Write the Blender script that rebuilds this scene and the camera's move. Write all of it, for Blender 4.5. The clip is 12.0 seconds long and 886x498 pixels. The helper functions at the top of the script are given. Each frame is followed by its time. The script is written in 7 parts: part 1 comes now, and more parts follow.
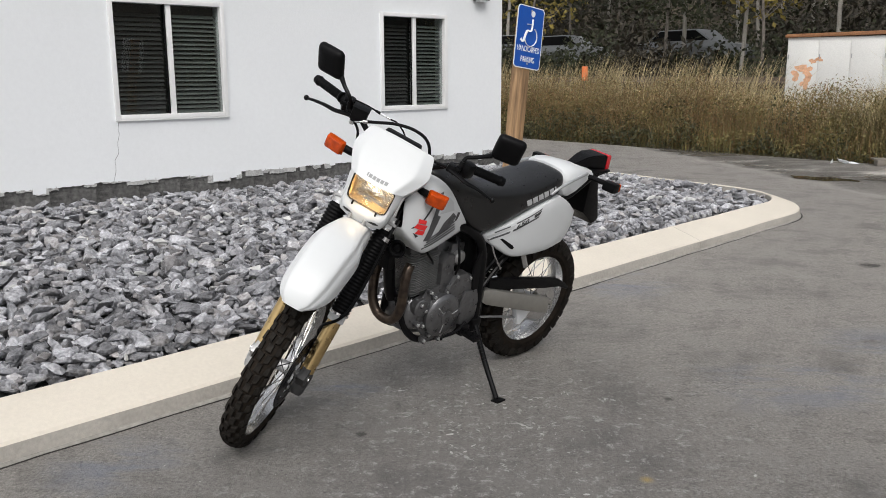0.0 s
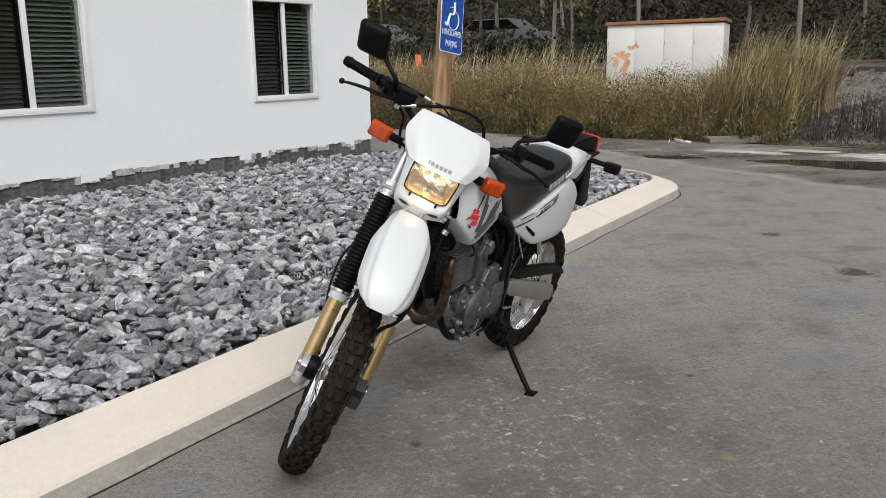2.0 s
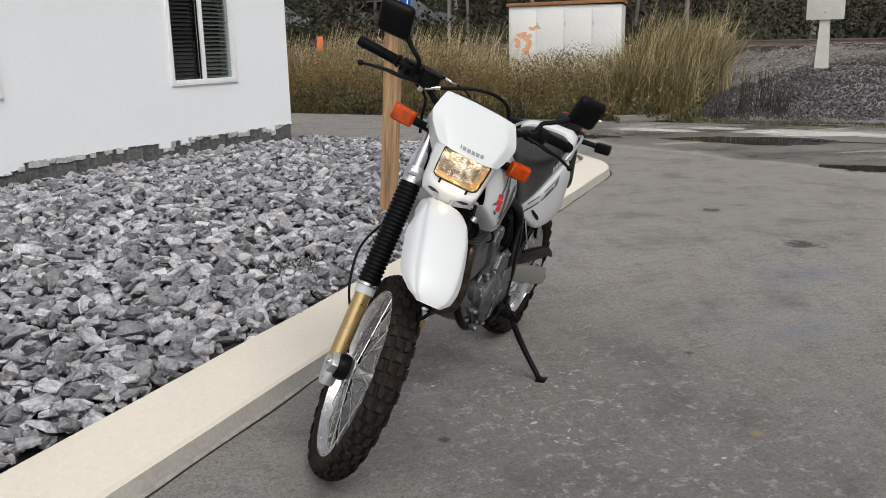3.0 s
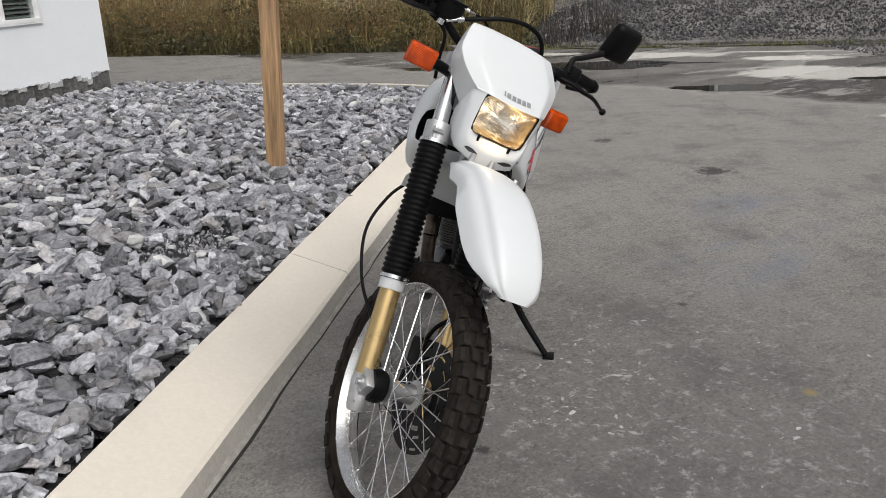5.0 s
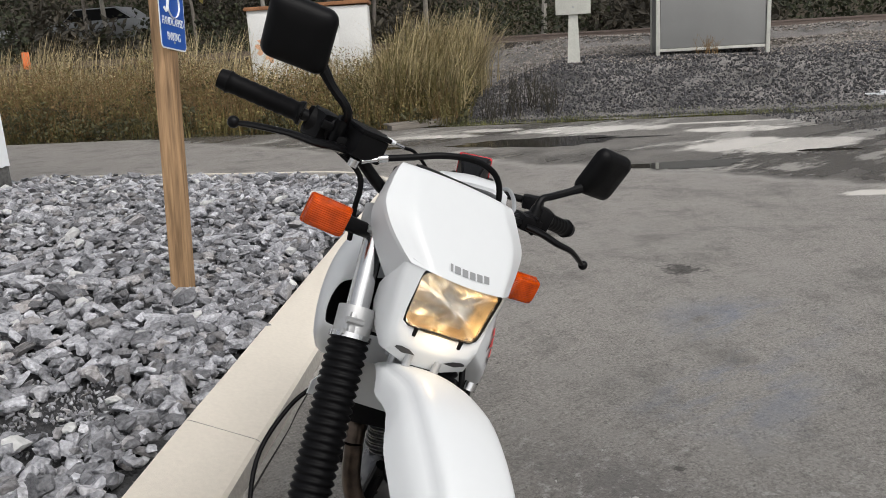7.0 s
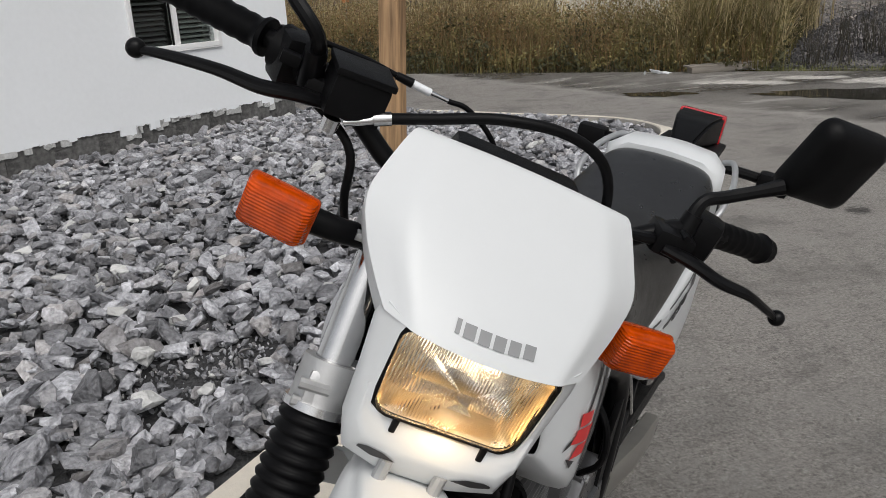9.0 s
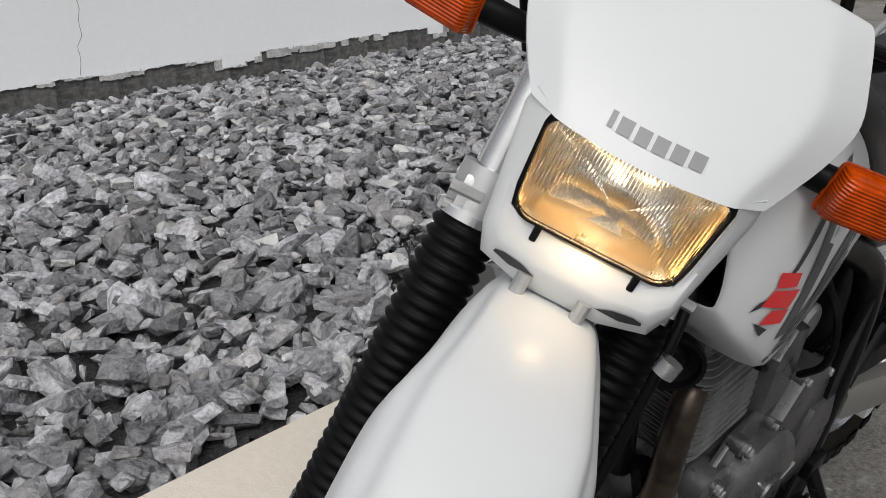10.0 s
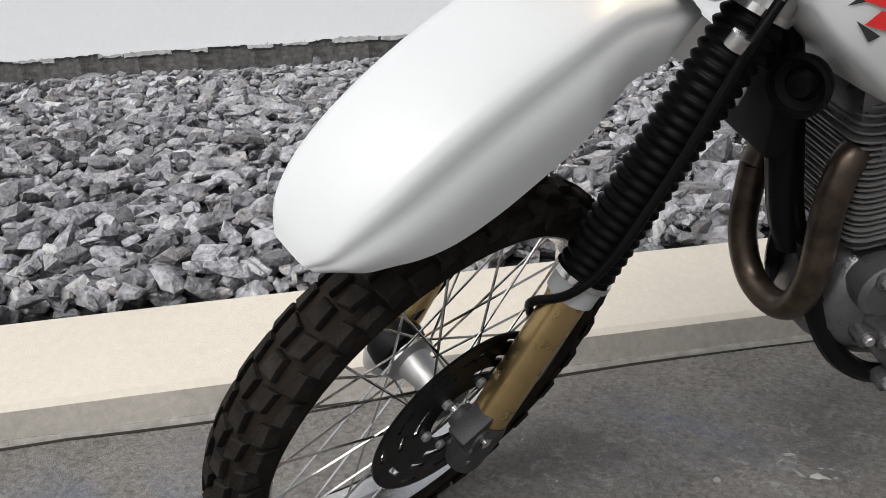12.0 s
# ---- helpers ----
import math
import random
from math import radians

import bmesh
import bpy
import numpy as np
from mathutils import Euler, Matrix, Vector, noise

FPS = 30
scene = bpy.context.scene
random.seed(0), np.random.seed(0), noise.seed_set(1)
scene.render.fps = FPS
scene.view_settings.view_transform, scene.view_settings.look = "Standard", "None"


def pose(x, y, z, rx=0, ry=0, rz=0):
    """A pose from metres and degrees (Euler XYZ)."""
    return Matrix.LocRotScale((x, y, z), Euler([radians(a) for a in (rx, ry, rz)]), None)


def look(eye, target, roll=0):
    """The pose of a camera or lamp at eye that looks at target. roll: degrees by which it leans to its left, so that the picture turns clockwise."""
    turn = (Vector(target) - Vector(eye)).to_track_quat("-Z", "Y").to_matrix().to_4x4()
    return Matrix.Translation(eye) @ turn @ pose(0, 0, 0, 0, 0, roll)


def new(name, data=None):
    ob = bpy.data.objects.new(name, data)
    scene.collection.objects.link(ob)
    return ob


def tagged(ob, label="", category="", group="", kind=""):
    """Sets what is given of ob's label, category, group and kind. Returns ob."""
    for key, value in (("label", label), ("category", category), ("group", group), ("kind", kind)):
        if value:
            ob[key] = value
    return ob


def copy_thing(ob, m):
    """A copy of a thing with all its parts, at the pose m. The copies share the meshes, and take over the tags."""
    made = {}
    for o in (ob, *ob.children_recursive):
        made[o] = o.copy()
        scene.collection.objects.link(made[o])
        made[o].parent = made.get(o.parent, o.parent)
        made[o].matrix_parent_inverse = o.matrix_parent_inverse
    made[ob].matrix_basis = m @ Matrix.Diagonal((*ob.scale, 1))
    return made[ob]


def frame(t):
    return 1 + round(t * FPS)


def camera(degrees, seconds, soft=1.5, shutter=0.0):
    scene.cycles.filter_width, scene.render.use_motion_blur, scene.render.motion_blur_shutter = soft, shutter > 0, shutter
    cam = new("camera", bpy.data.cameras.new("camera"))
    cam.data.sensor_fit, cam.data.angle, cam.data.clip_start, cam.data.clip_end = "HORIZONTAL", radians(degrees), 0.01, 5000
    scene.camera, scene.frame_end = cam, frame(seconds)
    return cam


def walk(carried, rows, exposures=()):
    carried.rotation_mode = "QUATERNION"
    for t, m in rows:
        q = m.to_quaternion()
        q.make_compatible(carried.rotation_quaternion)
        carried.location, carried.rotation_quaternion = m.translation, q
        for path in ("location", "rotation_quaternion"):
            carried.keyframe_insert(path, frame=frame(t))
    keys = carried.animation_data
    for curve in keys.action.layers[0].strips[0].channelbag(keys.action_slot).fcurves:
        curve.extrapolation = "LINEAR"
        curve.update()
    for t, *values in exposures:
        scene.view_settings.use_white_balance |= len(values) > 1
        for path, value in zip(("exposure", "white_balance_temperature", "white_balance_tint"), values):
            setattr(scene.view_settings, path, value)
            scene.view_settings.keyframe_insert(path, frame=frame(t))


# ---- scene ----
cam = camera(55.3, 12.0, soft=0.9)
PATH = [
    (0, (0.071, -0.081, 1.372), (0.024, 1.876, 0.966), -0.2),
    (0.5, (-0.132, -0.032, 1.365), (-0.034, 1.923, 0.955), -0.3),
    (1, (-0.411, -0.019, 1.367), (-0.159, 1.923, 0.96), -0.0),
    (1.5, (-0.595, 0.058, 1.356), (-0.272, 1.99, 0.951), -0.2),
    (2, (-0.802, 0.199, 1.342), (-0.399, 2.109, 0.911), -0.8),
    (2.5, (-1.027, 0.317, 1.349), (-0.505, 2.193, 0.894), -0.7),
    (3, (-1.216, 0.435, 1.343), (-0.568, 2.267, 0.868), -1.1),
    (3.2, (-1.273, 0.503, 1.339), (-0.574, 2.313, 0.854), -1.2),
    (4.8, (-1.58, 1.201, 1.325), (-0.558, 2.8, 0.695), -2.0),
    (5, (-1.56, 1.245, 1.33), (-0.528, 2.836, 0.695), -2.3),
    (5.5, (-1.486, 1.426, 1.353), (-0.414, 2.996, 0.732), -3.5),
    (6, (-1.42, 1.623, 1.394), (-0.276, 3.169, 0.844), -3.9),
    (6.5, (-1.305, 1.751, 1.406), (-0.098, 3.262, 0.894), -4.1),
    (6.7, (-1.227, 1.783, 1.407), (-0.027, 3.301, 0.903), -3.9),
    (8.3, (-0.691, 2.114, 1.378), (0.152, 3.848, 0.847), -3.6),
    (8.5, (-0.639, 2.153, 1.372), (0.145, 3.905, 0.812), -3.9),
    (9, (-0.478, 2.223, 1.322), (0.046, 4.063, 0.737), -3.6),
    (9.5, (-0.375, 2.274, 1.252), (-0.218, 4.168, 0.629), -3.7),
    (10, (-0.346, 2.253, 1.172), (-0.523, 4.115, 0.463), -3.7),
    (10.5, (-0.236, 2.22, 1.124), (-0.787, 3.986, 0.365), -2.9),
    (11, (-0.077, 2.165, 1.078), (-0.933, 3.802, 0.312), -2.9),
    (11.3, (-0.06, 2.11, 1.051), (-0.976, 3.715, 0.286), -2.6),
    (11.5, (-0.015, 2.091, 0.993), (-1.043, 3.647, 0.271), -2.8),
    (12, (0.089, 2.103, 0.867), (-1.1, 3.579, 0.227), -3.6),
]
EXPOSURES = [(0, 0.02), (3, -0.04), (6.5, 0.0), (8.5, -0.12), (9.5, -0.34), (10, -0.30), (10.5, -0.15), (11.3, -0.05), (12, 0.02)]
walk(cam, [(t, look(eye, target, roll)) for t, eye, target, roll in PATH], EXPOSURES)

# ---- world, sun ----
world = bpy.data.worlds.new("world")
scene.world = world
world.use_nodes = True
wn, wl = world.node_tree.nodes, world.node_tree.links
sky = wn.new("ShaderNodeTexSky")
sky.sky_type = "NISHITA"
sky.sun_disc = False
sky.sun_elevation, sky.sun_rotation = radians(52), radians(200)
sky.air_density, sky.dust_density, sky.ozone_density = 1.0, 4.0, 1.0
hue = wn.new("ShaderNodeHueSaturation")
hue.inputs["Saturation"].default_value = 0.22
wl.new(sky.outputs["Color"], hue.inputs["Color"])
wl.new(hue.outputs["Color"], wn["Background"].inputs["Color"])
wn["Background"].inputs["Strength"].default_value = 0.147
sun = new("sun", bpy.data.lights.new("sun", "SUN"))
sun.data.energy, sun.data.angle, sun.data.color = 1.45, radians(28), (1.0, 0.97, 0.93)
sun.matrix_world = look((6, -14, 20), (0, 4, 0))


# ---- materials ----
def mat(name, base, rough=0.5, metal=0.0, var=0.12, scale=6.0, fine=40.0, bump=0.0, bscale=80.0,
        coat=0.0, rvar=0.1, rand=0.0, tint=None, emit=0.0, trans=0.0, spec=0.5, warm=0.0, stretch=None, ground=False):
    m = bpy.data.materials.new(name)
    m.use_nodes = True
    nt = m.node_tree
    b = nt.nodes["Principled BSDF"]
    b.inputs["Metallic"].default_value = metal
    b.inputs["Coat Weight"].default_value = coat
    b.inputs["Coat Roughness"].default_value = 0.08
    b.inputs["Transmission Weight"].default_value = trans
    b.inputs["Specular IOR Level"].default_value = spec
    tc = nt.nodes.new("ShaderNodeTexCoord")
    big, small = nt.nodes.new("ShaderNodeTexNoise"), nt.nodes.new("ShaderNodeTexNoise")
    big.inputs["Scale"].default_value, small.inputs["Scale"].default_value = scale, fine
    big.inputs["Detail"].default_value, small.inputs["Detail"].default_value = 4, 3
    place = nt.nodes.new("ShaderNodeNewGeometry").outputs["Position"] if ground else tc.outputs["Object"]
    if stretch:
        drawn = nt.nodes.new("ShaderNodeMapping")
        drawn.inputs["Scale"].default_value = stretch
        nt.links.new(place, drawn.inputs["Vector"])
        place = drawn.outputs["Vector"]
    for n in (big, small):
        nt.links.new(place, n.inputs["Vector"])
    add = nt.nodes.new("ShaderNodeMath")
    add.operation = "ADD"
    nt.links.new(big.outputs["Fac"], add.inputs[0])
    nt.links.new(small.outputs["Fac"], add.inputs[1])
    fac = add.outputs[0]
    mr = nt.nodes.new("ShaderNodeMapRange")
    mr.inputs["From Min"].default_value, mr.inputs["From Max"].default_value = 0.6, 1.4
    nt.links.new(fac, mr.inputs["Value"])
    mix = nt.nodes.new("ShaderNodeMix")
    mix.data_type = "RGBA"
    lo = [c * (1 - var) for c in base]
    hi = [min(1, c * (1 + var)) for c in (tint or base)]
    mix.inputs["A"].default_value, mix.inputs["B"].default_value = (*lo, 1), (*hi, 1)
    nt.links.new(mr.outputs["Result"], mix.inputs["Factor"])
    col = mix.outputs["Result"]
    if rand:
        info = nt.nodes.new("ShaderNodeNewGeometry")
        oi = nt.nodes.new("ShaderNodeObjectInfo")
        s = nt.nodes.new("ShaderNodeMath")
        s.operation = "ADD"
        nt.links.new(info.outputs["Random Per Island"], s.inputs[0])
        nt.links.new(oi.outputs["Random"], s.inputs[1])
        f = nt.nodes.new("ShaderNodeMath")
        f.operation = "FRACT"
        nt.links.new(s.outputs[0], f.inputs[0])
        v = nt.nodes.new("ShaderNodeMapRange")
        v.inputs["To Min"].default_value, v.inputs["To Max"].default_value = 1 - rand, 1 + rand
        nt.links.new(f.outputs[0], v.inputs["Value"])
        h = nt.nodes.new("ShaderNodeHueSaturation")
        nt.links.new(v.outputs["Result"], h.inputs["Value"])
        if warm:
            w = nt.nodes.new("ShaderNodeMapRange")
            w.inputs["From Min"].default_value, w.inputs["From Max"].default_value = 0.7, 1.0
            w.inputs["To Max"].default_value = warm
            tw = nt.nodes.new("ShaderNodeMath")
            tw.operation = "PINGPONG"
            tw.inputs[1].default_value = 0.13
            nt.links.new(f.outputs[0], tw.inputs[0])
            ws = nt.nodes.new("ShaderNodeMath")
            ws.operation = "DIVIDE"
            ws.inputs[1].default_value = 0.13
            nt.links.new(tw.outputs[0], ws.inputs[0])
            nt.links.new(ws.outputs[0], w.inputs["Value"])
            wm = nt.nodes.new("ShaderNodeMix")
            wm.data_type = "RGBA"
            nt.links.new(w.outputs["Result"], wm.inputs["Factor"])
            nt.links.new(col, wm.inputs["A"])
            wm.inputs["B"].default_value = (0.27, 0.22, 0.17, 1)
            col = wm.outputs["Result"]
        nt.links.new(col, h.inputs["Color"])
        col = h.outputs["Color"]
    nt.links.new(col, b.inputs["Base Color"])
    if emit:
        nt.links.new(col, b.inputs["Emission Color"])
        b.inputs["Emission Strength"].default_value = emit
    rr = nt.nodes.new("ShaderNodeMapRange")
    rr.inputs["To Min"].default_value = max(0.02, rough - rvar)
    rr.inputs["To Max"].default_value = min(1, rough + rvar)
    nt.links.new(small.outputs["Fac"], rr.inputs["Value"])
    nt.links.new(rr.outputs["Result"], b.inputs["Roughness"])
    if bump:
        bn = nt.nodes.new("ShaderNodeTexNoise")
        bn.inputs["Scale"].default_value, bn.inputs["Detail"].default_value = bscale, 5
        nt.links.new(place, bn.inputs["Vector"])
        bp = nt.nodes.new("ShaderNodeBump")
        bp.inputs["Strength"].default_value = min(1.0, bump)
        bp.inputs["Distance"].default_value = 0.02 * max(1.0, bump)
        nt.links.new(bn.outputs["Fac"], bp.inputs["Height"])
        nt.links.new(bp.outputs["Normal"], b.inputs["Normal"])
    return m


M_WHITE = mat("white_plastic", (0.625, 0.642, 0.652), 0.30, var=0.012, scale=3, bump=0.02, bscale=500, rvar=0.015, spec=0.40)
M_WHITE_BOX = mat("white_paint_metal", (0.72, 0.72, 0.70), 0.5, var=0.10, scale=1.2)
M_BLACK = mat("black_plastic", (0.004, 0.004, 0.0045), 0.42, var=0.2, bump=0.08, bscale=700, spec=0.11)
M_BLACKMET = mat("black_painted_steel", (0.004, 0.004, 0.0045), 0.32, var=0.2, spec=0.14)
M_RUBBER = mat("tyre_rubber", (0.008, 0.0075, 0.007), 0.72, var=0.35, scale=14, bump=0.12, bscale=300, tint=(0.020, 0.015, 0.011), spec=0.08)
M_TREAD = mat("dusty_tread_rubber", (0.012, 0.0112, 0.0105), 0.8, var=0.45, scale=22, bump=0.25, bscale=240, tint=(0.025, 0.022, 0.019), spec=0.07, rand=0.25)
M_CASTDARK = mat("dark_cast_alloy", (0.055, 0.055, 0.056), 0.5, metal=0.35, var=0.25, scale=14, bump=0.1, bscale=350)
M_GAITER = mat("rubber_gaiter", (0.0035, 0.0035, 0.004), 0.45, var=0.25, spec=0.09)
M_VINYL = mat("seat_vinyl", (0.006, 0.006, 0.0065), 0.31, var=0.15, bump=0.06, bscale=900, spec=0.5)
M_GOLD = mat("gold_anodised", (0.50, 0.36, 0.17), 0.30, metal=0.9, var=0.12, scale=9)
M_ALU = mat("cast_aluminium", (0.50, 0.50, 0.50), 0.42, metal=0.85, var=0.16, scale=12, bump=0.06, bscale=400)
M_ALUDARK = mat("engine_grey_alloy", (0.15, 0.15, 0.154), 0.30, metal=0.75, var=0.3, scale=14, bump=0.10, bscale=350)
M_CHROME = mat("polished_steel", (0.62, 0.62, 0.62), 0.18, metal=1.0, var=0.08)
M_RIM = mat("rim_alloy", (0.66, 0.66, 0.66), 0.24, metal=0.9, var=0.08, scale=20)
M_PIPE = mat("heated_exhaust_steel", (0.045, 0.037, 0.033), 0.34, metal=0.8, var=0.4, scale=8, tint=(0.10, 0.074, 0.056))
M_FIN = mat("cast_fin_alloy", (0.225, 0.225, 0.225), 0.38, metal=0.6, var=0.2, scale=14)
M_SLEEPER = mat("creosoted_sleeper", (0.055, 0.047, 0.040), 0.9, var=0.4, scale=5)
M_SWING = mat("swingarm_alloy", (0.40, 0.39, 0.36), 0.42, metal=0.8, var=0.12)
M_RED = mat("red_decal", (0.75, 0.03, 0.03), 0.35, var=0.05)
M_REDLENS = mat("red_lens", (0.55, 0.012, 0.02), 0.12, var=0.1, coat=0.5)
M_GREY = mat("grey_decal", (0.075, 0.075, 0.08), 0.4, var=0.05)
M_DECALK = mat("dark_decal", (0.03, 0.03, 0.032), 0.4, var=0.05)
M_SILVERDECAL = mat("silver_decal", (0.52, 0.53, 0.54), 0.4, var=0.05)
M_AMBER = mat("amber_lens", (0.54, 0.060, 0.0), 0.16, var=0.35, scale=40, trans=0.15, spec=0.25)
M_AMBERBODY = mat("amber_housing", (0.44, 0.060, 0.005), 0.3, var=0.1)


def ribbed(m, scale, axis, strength):
    """Adds fine moulded ribs to a lens material."""
    nt = m.node_tree
    b = nt.nodes["Principled BSDF"]
    tc = nt.nodes.new("ShaderNodeTexCoord")
    w = nt.nodes.new("ShaderNodeTexWave")
    w.bands_direction = axis
    w.inputs["Scale"].default_value = scale
    nt.links.new(tc.outputs["Object"], w.inputs["Vector"])
    bp = nt.nodes.new("ShaderNodeBump")
    bp.inputs["Strength"].default_value, bp.inputs["Distance"].default_value = strength, 0.004
    nt.links.new(w.outputs["Fac"], bp.inputs["Height"])
    nt.links.new(bp.outputs["Normal"], b.inputs["Normal"])


ribbed(M_AMBER, 85, "Z", 0.42)
M_CONC = mat("kerb_concrete", (0.655, 0.603, 0.520), 0.82, var=0.07, scale=2.2, fine=60, bump=0.18, bscale=220, rand=0.03)
M_CONCFACE = mat("kerb_grey_face", (0.43, 0.405, 0.365), 0.85, var=0.2, scale=5, fine=60, bump=0.25, bscale=160)
M_MORTAR = mat("joint_sealant", (0.30, 0.285, 0.262), 0.9, var=0.25, scale=20, bump=0.4, bscale=60)
M_CRACK = mat("dirt_in_crack", (0.022, 0.020, 0.018), 0.95, var=0.4, scale=9)
M_CHIP = mat("paint_fleck", (0.42, 0.415, 0.40), 0.8, var=0.3, scale=30, rand=0.35)
M_STONE = mat("crushed_slate", (0.174, 0.177, 0.196), 0.50, var=0.50, scale=11, fine=60, bump=1.2, bscale=42, rand=0.60, warm=0.3, rvar=0.2, tint=(0.345, 0.347, 0.366), ground=True)
M_PALE = mat("pale_stone", (0.55, 0.55, 0.54), 0.6, var=0.2, scale=12, bump=0.8, bscale=50, rand=0.2, ground=True)
M_BALLAST = mat("dark_ballast_stone", (0.066, 0.064, 0.067), 0.6, var=0.6, scale=9, bump=0.6, bscale=40, rand=0.6)
M_TRACKSTONE = mat("pale_track_ballast", (0.20, 0.178, 0.158), 0.8, var=0.5, scale=9, bump=0.6, bscale=40, rand=0.6)
# dark ground, made darker for the shade in the gaps between stones
M_BED = mat("shaded_stone_dust", (0.048, 0.048, 0.050), 0.9, var=0.5, scale=16, fine=90, bump=1.0, bscale=70)
M_WALL = mat("white_wall_paint", (0.825, 0.845, 0.865), 0.75, var=0.025, scale=0.8, fine=25, bump=0.10, bscale=60)
M_BLOCK = mat("foundation_block", (0.066, 0.065, 0.063), 0.9, var=0.6, scale=7, fine=32, bump=0.8, bscale=45, rand=0.12, tint=(0.112, 0.110, 0.107))
M_THINCOAT = mat("thin_paint", (0.46, 0.46, 0.455), 0.85, var=0.45, scale=14, fine=60)
M_FRAME = mat("vinyl_window_frame", (0.82, 0.82, 0.82), 0.4, var=0.03)
# one blind in two tones: screened dark and lit pale, put into the colour
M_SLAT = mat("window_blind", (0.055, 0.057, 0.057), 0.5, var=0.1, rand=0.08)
M_SLATPALE = mat("blind_painted_lit", (0.17, 0.185, 0.172), 0.5, var=0.1, rand=0.06)
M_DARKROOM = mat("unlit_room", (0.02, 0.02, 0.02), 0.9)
M_WOOD = mat("treated_pine", (0.25, 0.145, 0.068), 0.75, var=0.5, scale=14, fine=55, bump=0.35, bscale=60, stretch=(1, 1, 0.07), tint=(0.36, 0.225, 0.118))
M_BLUE = mat("sign_blue", (0.012, 0.085, 0.40), 0.35, var=0.05)
M_SIGNWHITE = mat("sign_white", (0.80, 0.82, 0.84), 0.35, var=0.03)
M_GRAVEL = mat("rail_ballast", (0.060, 0.057, 0.056), 0.9, var=0.7, scale=1.3, fine=42, bump=1.5, bscale=24, tint=(0.165, 0.155, 0.146))
M_SOIL = mat("woodland_floor", (0.040, 0.036, 0.022), 0.95, var=0.5, scale=0.5, fine=5, bump=1.0, bscale=6, tint=(0.065, 0.050, 0.032))
M_CARPAINT = mat("dull_car_paint", (0.20, 0.21, 0.22), 0.35, var=0.1)
M_RUST = mat("rusted_roof_edge", (0.28, 0.13, 0.06), 0.85, var=0.4, scale=4)
M_FADED = mat("faded_orange_paint", (0.72, 0.42, 0.26), 0.7, var=0.3, scale=14)
M_ORANGE = mat("orange_paint", (0.75, 0.20, 0.06), 0.6, var=0.2)
M_OLIVEPAINT = mat("olive_paint", (0.13, 0.13, 0.075), 0.6, var=0.2)
M_CEDAR = mat("grey_timber", (0.20, 0.18, 0.155), 0.85, var=0.4, scale=14, stretch=(0.08, 1, 1), bump=0.3, bscale=50)
M_POSTW = mat("weathered_white_post", (0.55, 0.55, 0.50), 0.7, var=0.15)
M_STEEL = mat("galvanised_steel", (0.42, 0.43, 0.44), 0.45, metal=0.5, var=0.15)
M_RAIL = mat("rail_steel", (0.20, 0.16, 0.14), 0.5, metal=0.7, var=0.2)
M_BARK = mat("bark", (0.17, 0.15, 0.13), 0.9, var=0.4, scale=4, bump=0.5, bscale=20)
M_BIRCH = mat("pale_bark", (0.30, 0.28, 0.25), 0.85, var=0.3, scale=4)


def leaf_mat(name, base, tint, rand=0.4):
    m = mat(name, base, 0.7, var=0.3, scale=1.2, fine=9, rand=rand, tint=tint)
    return m


M_STRAW = leaf_mat("dry_straw", (0.33, 0.26, 0.135), (0.46, 0.38, 0.22))
M_GRASS = leaf_mat("green_blades", (0.078, 0.075, 0.022), (0.17, 0.14, 0.048))
M_WEED = leaf_mat("weed_leaves", (0.027, 0.031, 0.011), (0.072, 0.066, 0.024))
M_RUSSET = leaf_mat("russet_stems", (0.145, 0.080, 0.032), (0.23, 0.145, 0.062))
M_OLIVE = leaf_mat("olive_weeds", (0.098, 0.086, 0.025), (0.185, 0.150, 0.052))
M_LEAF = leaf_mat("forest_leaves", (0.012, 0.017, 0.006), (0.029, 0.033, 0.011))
M_YELLOW = leaf_mat("autumn_leaves", (0.17, 0.15, 0.03), (0.24, 0.18, 0.04))
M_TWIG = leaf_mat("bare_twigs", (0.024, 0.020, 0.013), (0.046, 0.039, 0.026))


def glass(name, color, rough=0.02):
    m = bpy.data.materials.new(name)
    m.use_nodes = True
    nt = m.node_tree
    b = nt.nodes["Principled BSDF"]
    b.inputs["Base Color"].default_value = (*color, 1)
    b.inputs["Roughness"].default_value = rough
    b.inputs["Transmission Weight"].default_value = 1.0
    b.inputs["IOR"].default_value = 1.45
    return m


M_GLASS = glass("window_glass", (0.55, 0.60, 0.60))
M_LENS = glass("headlight_glass", (0.97, 0.97, 0.95), 0.05)
ribbed(M_LENS, 95, "Y", 0.22)


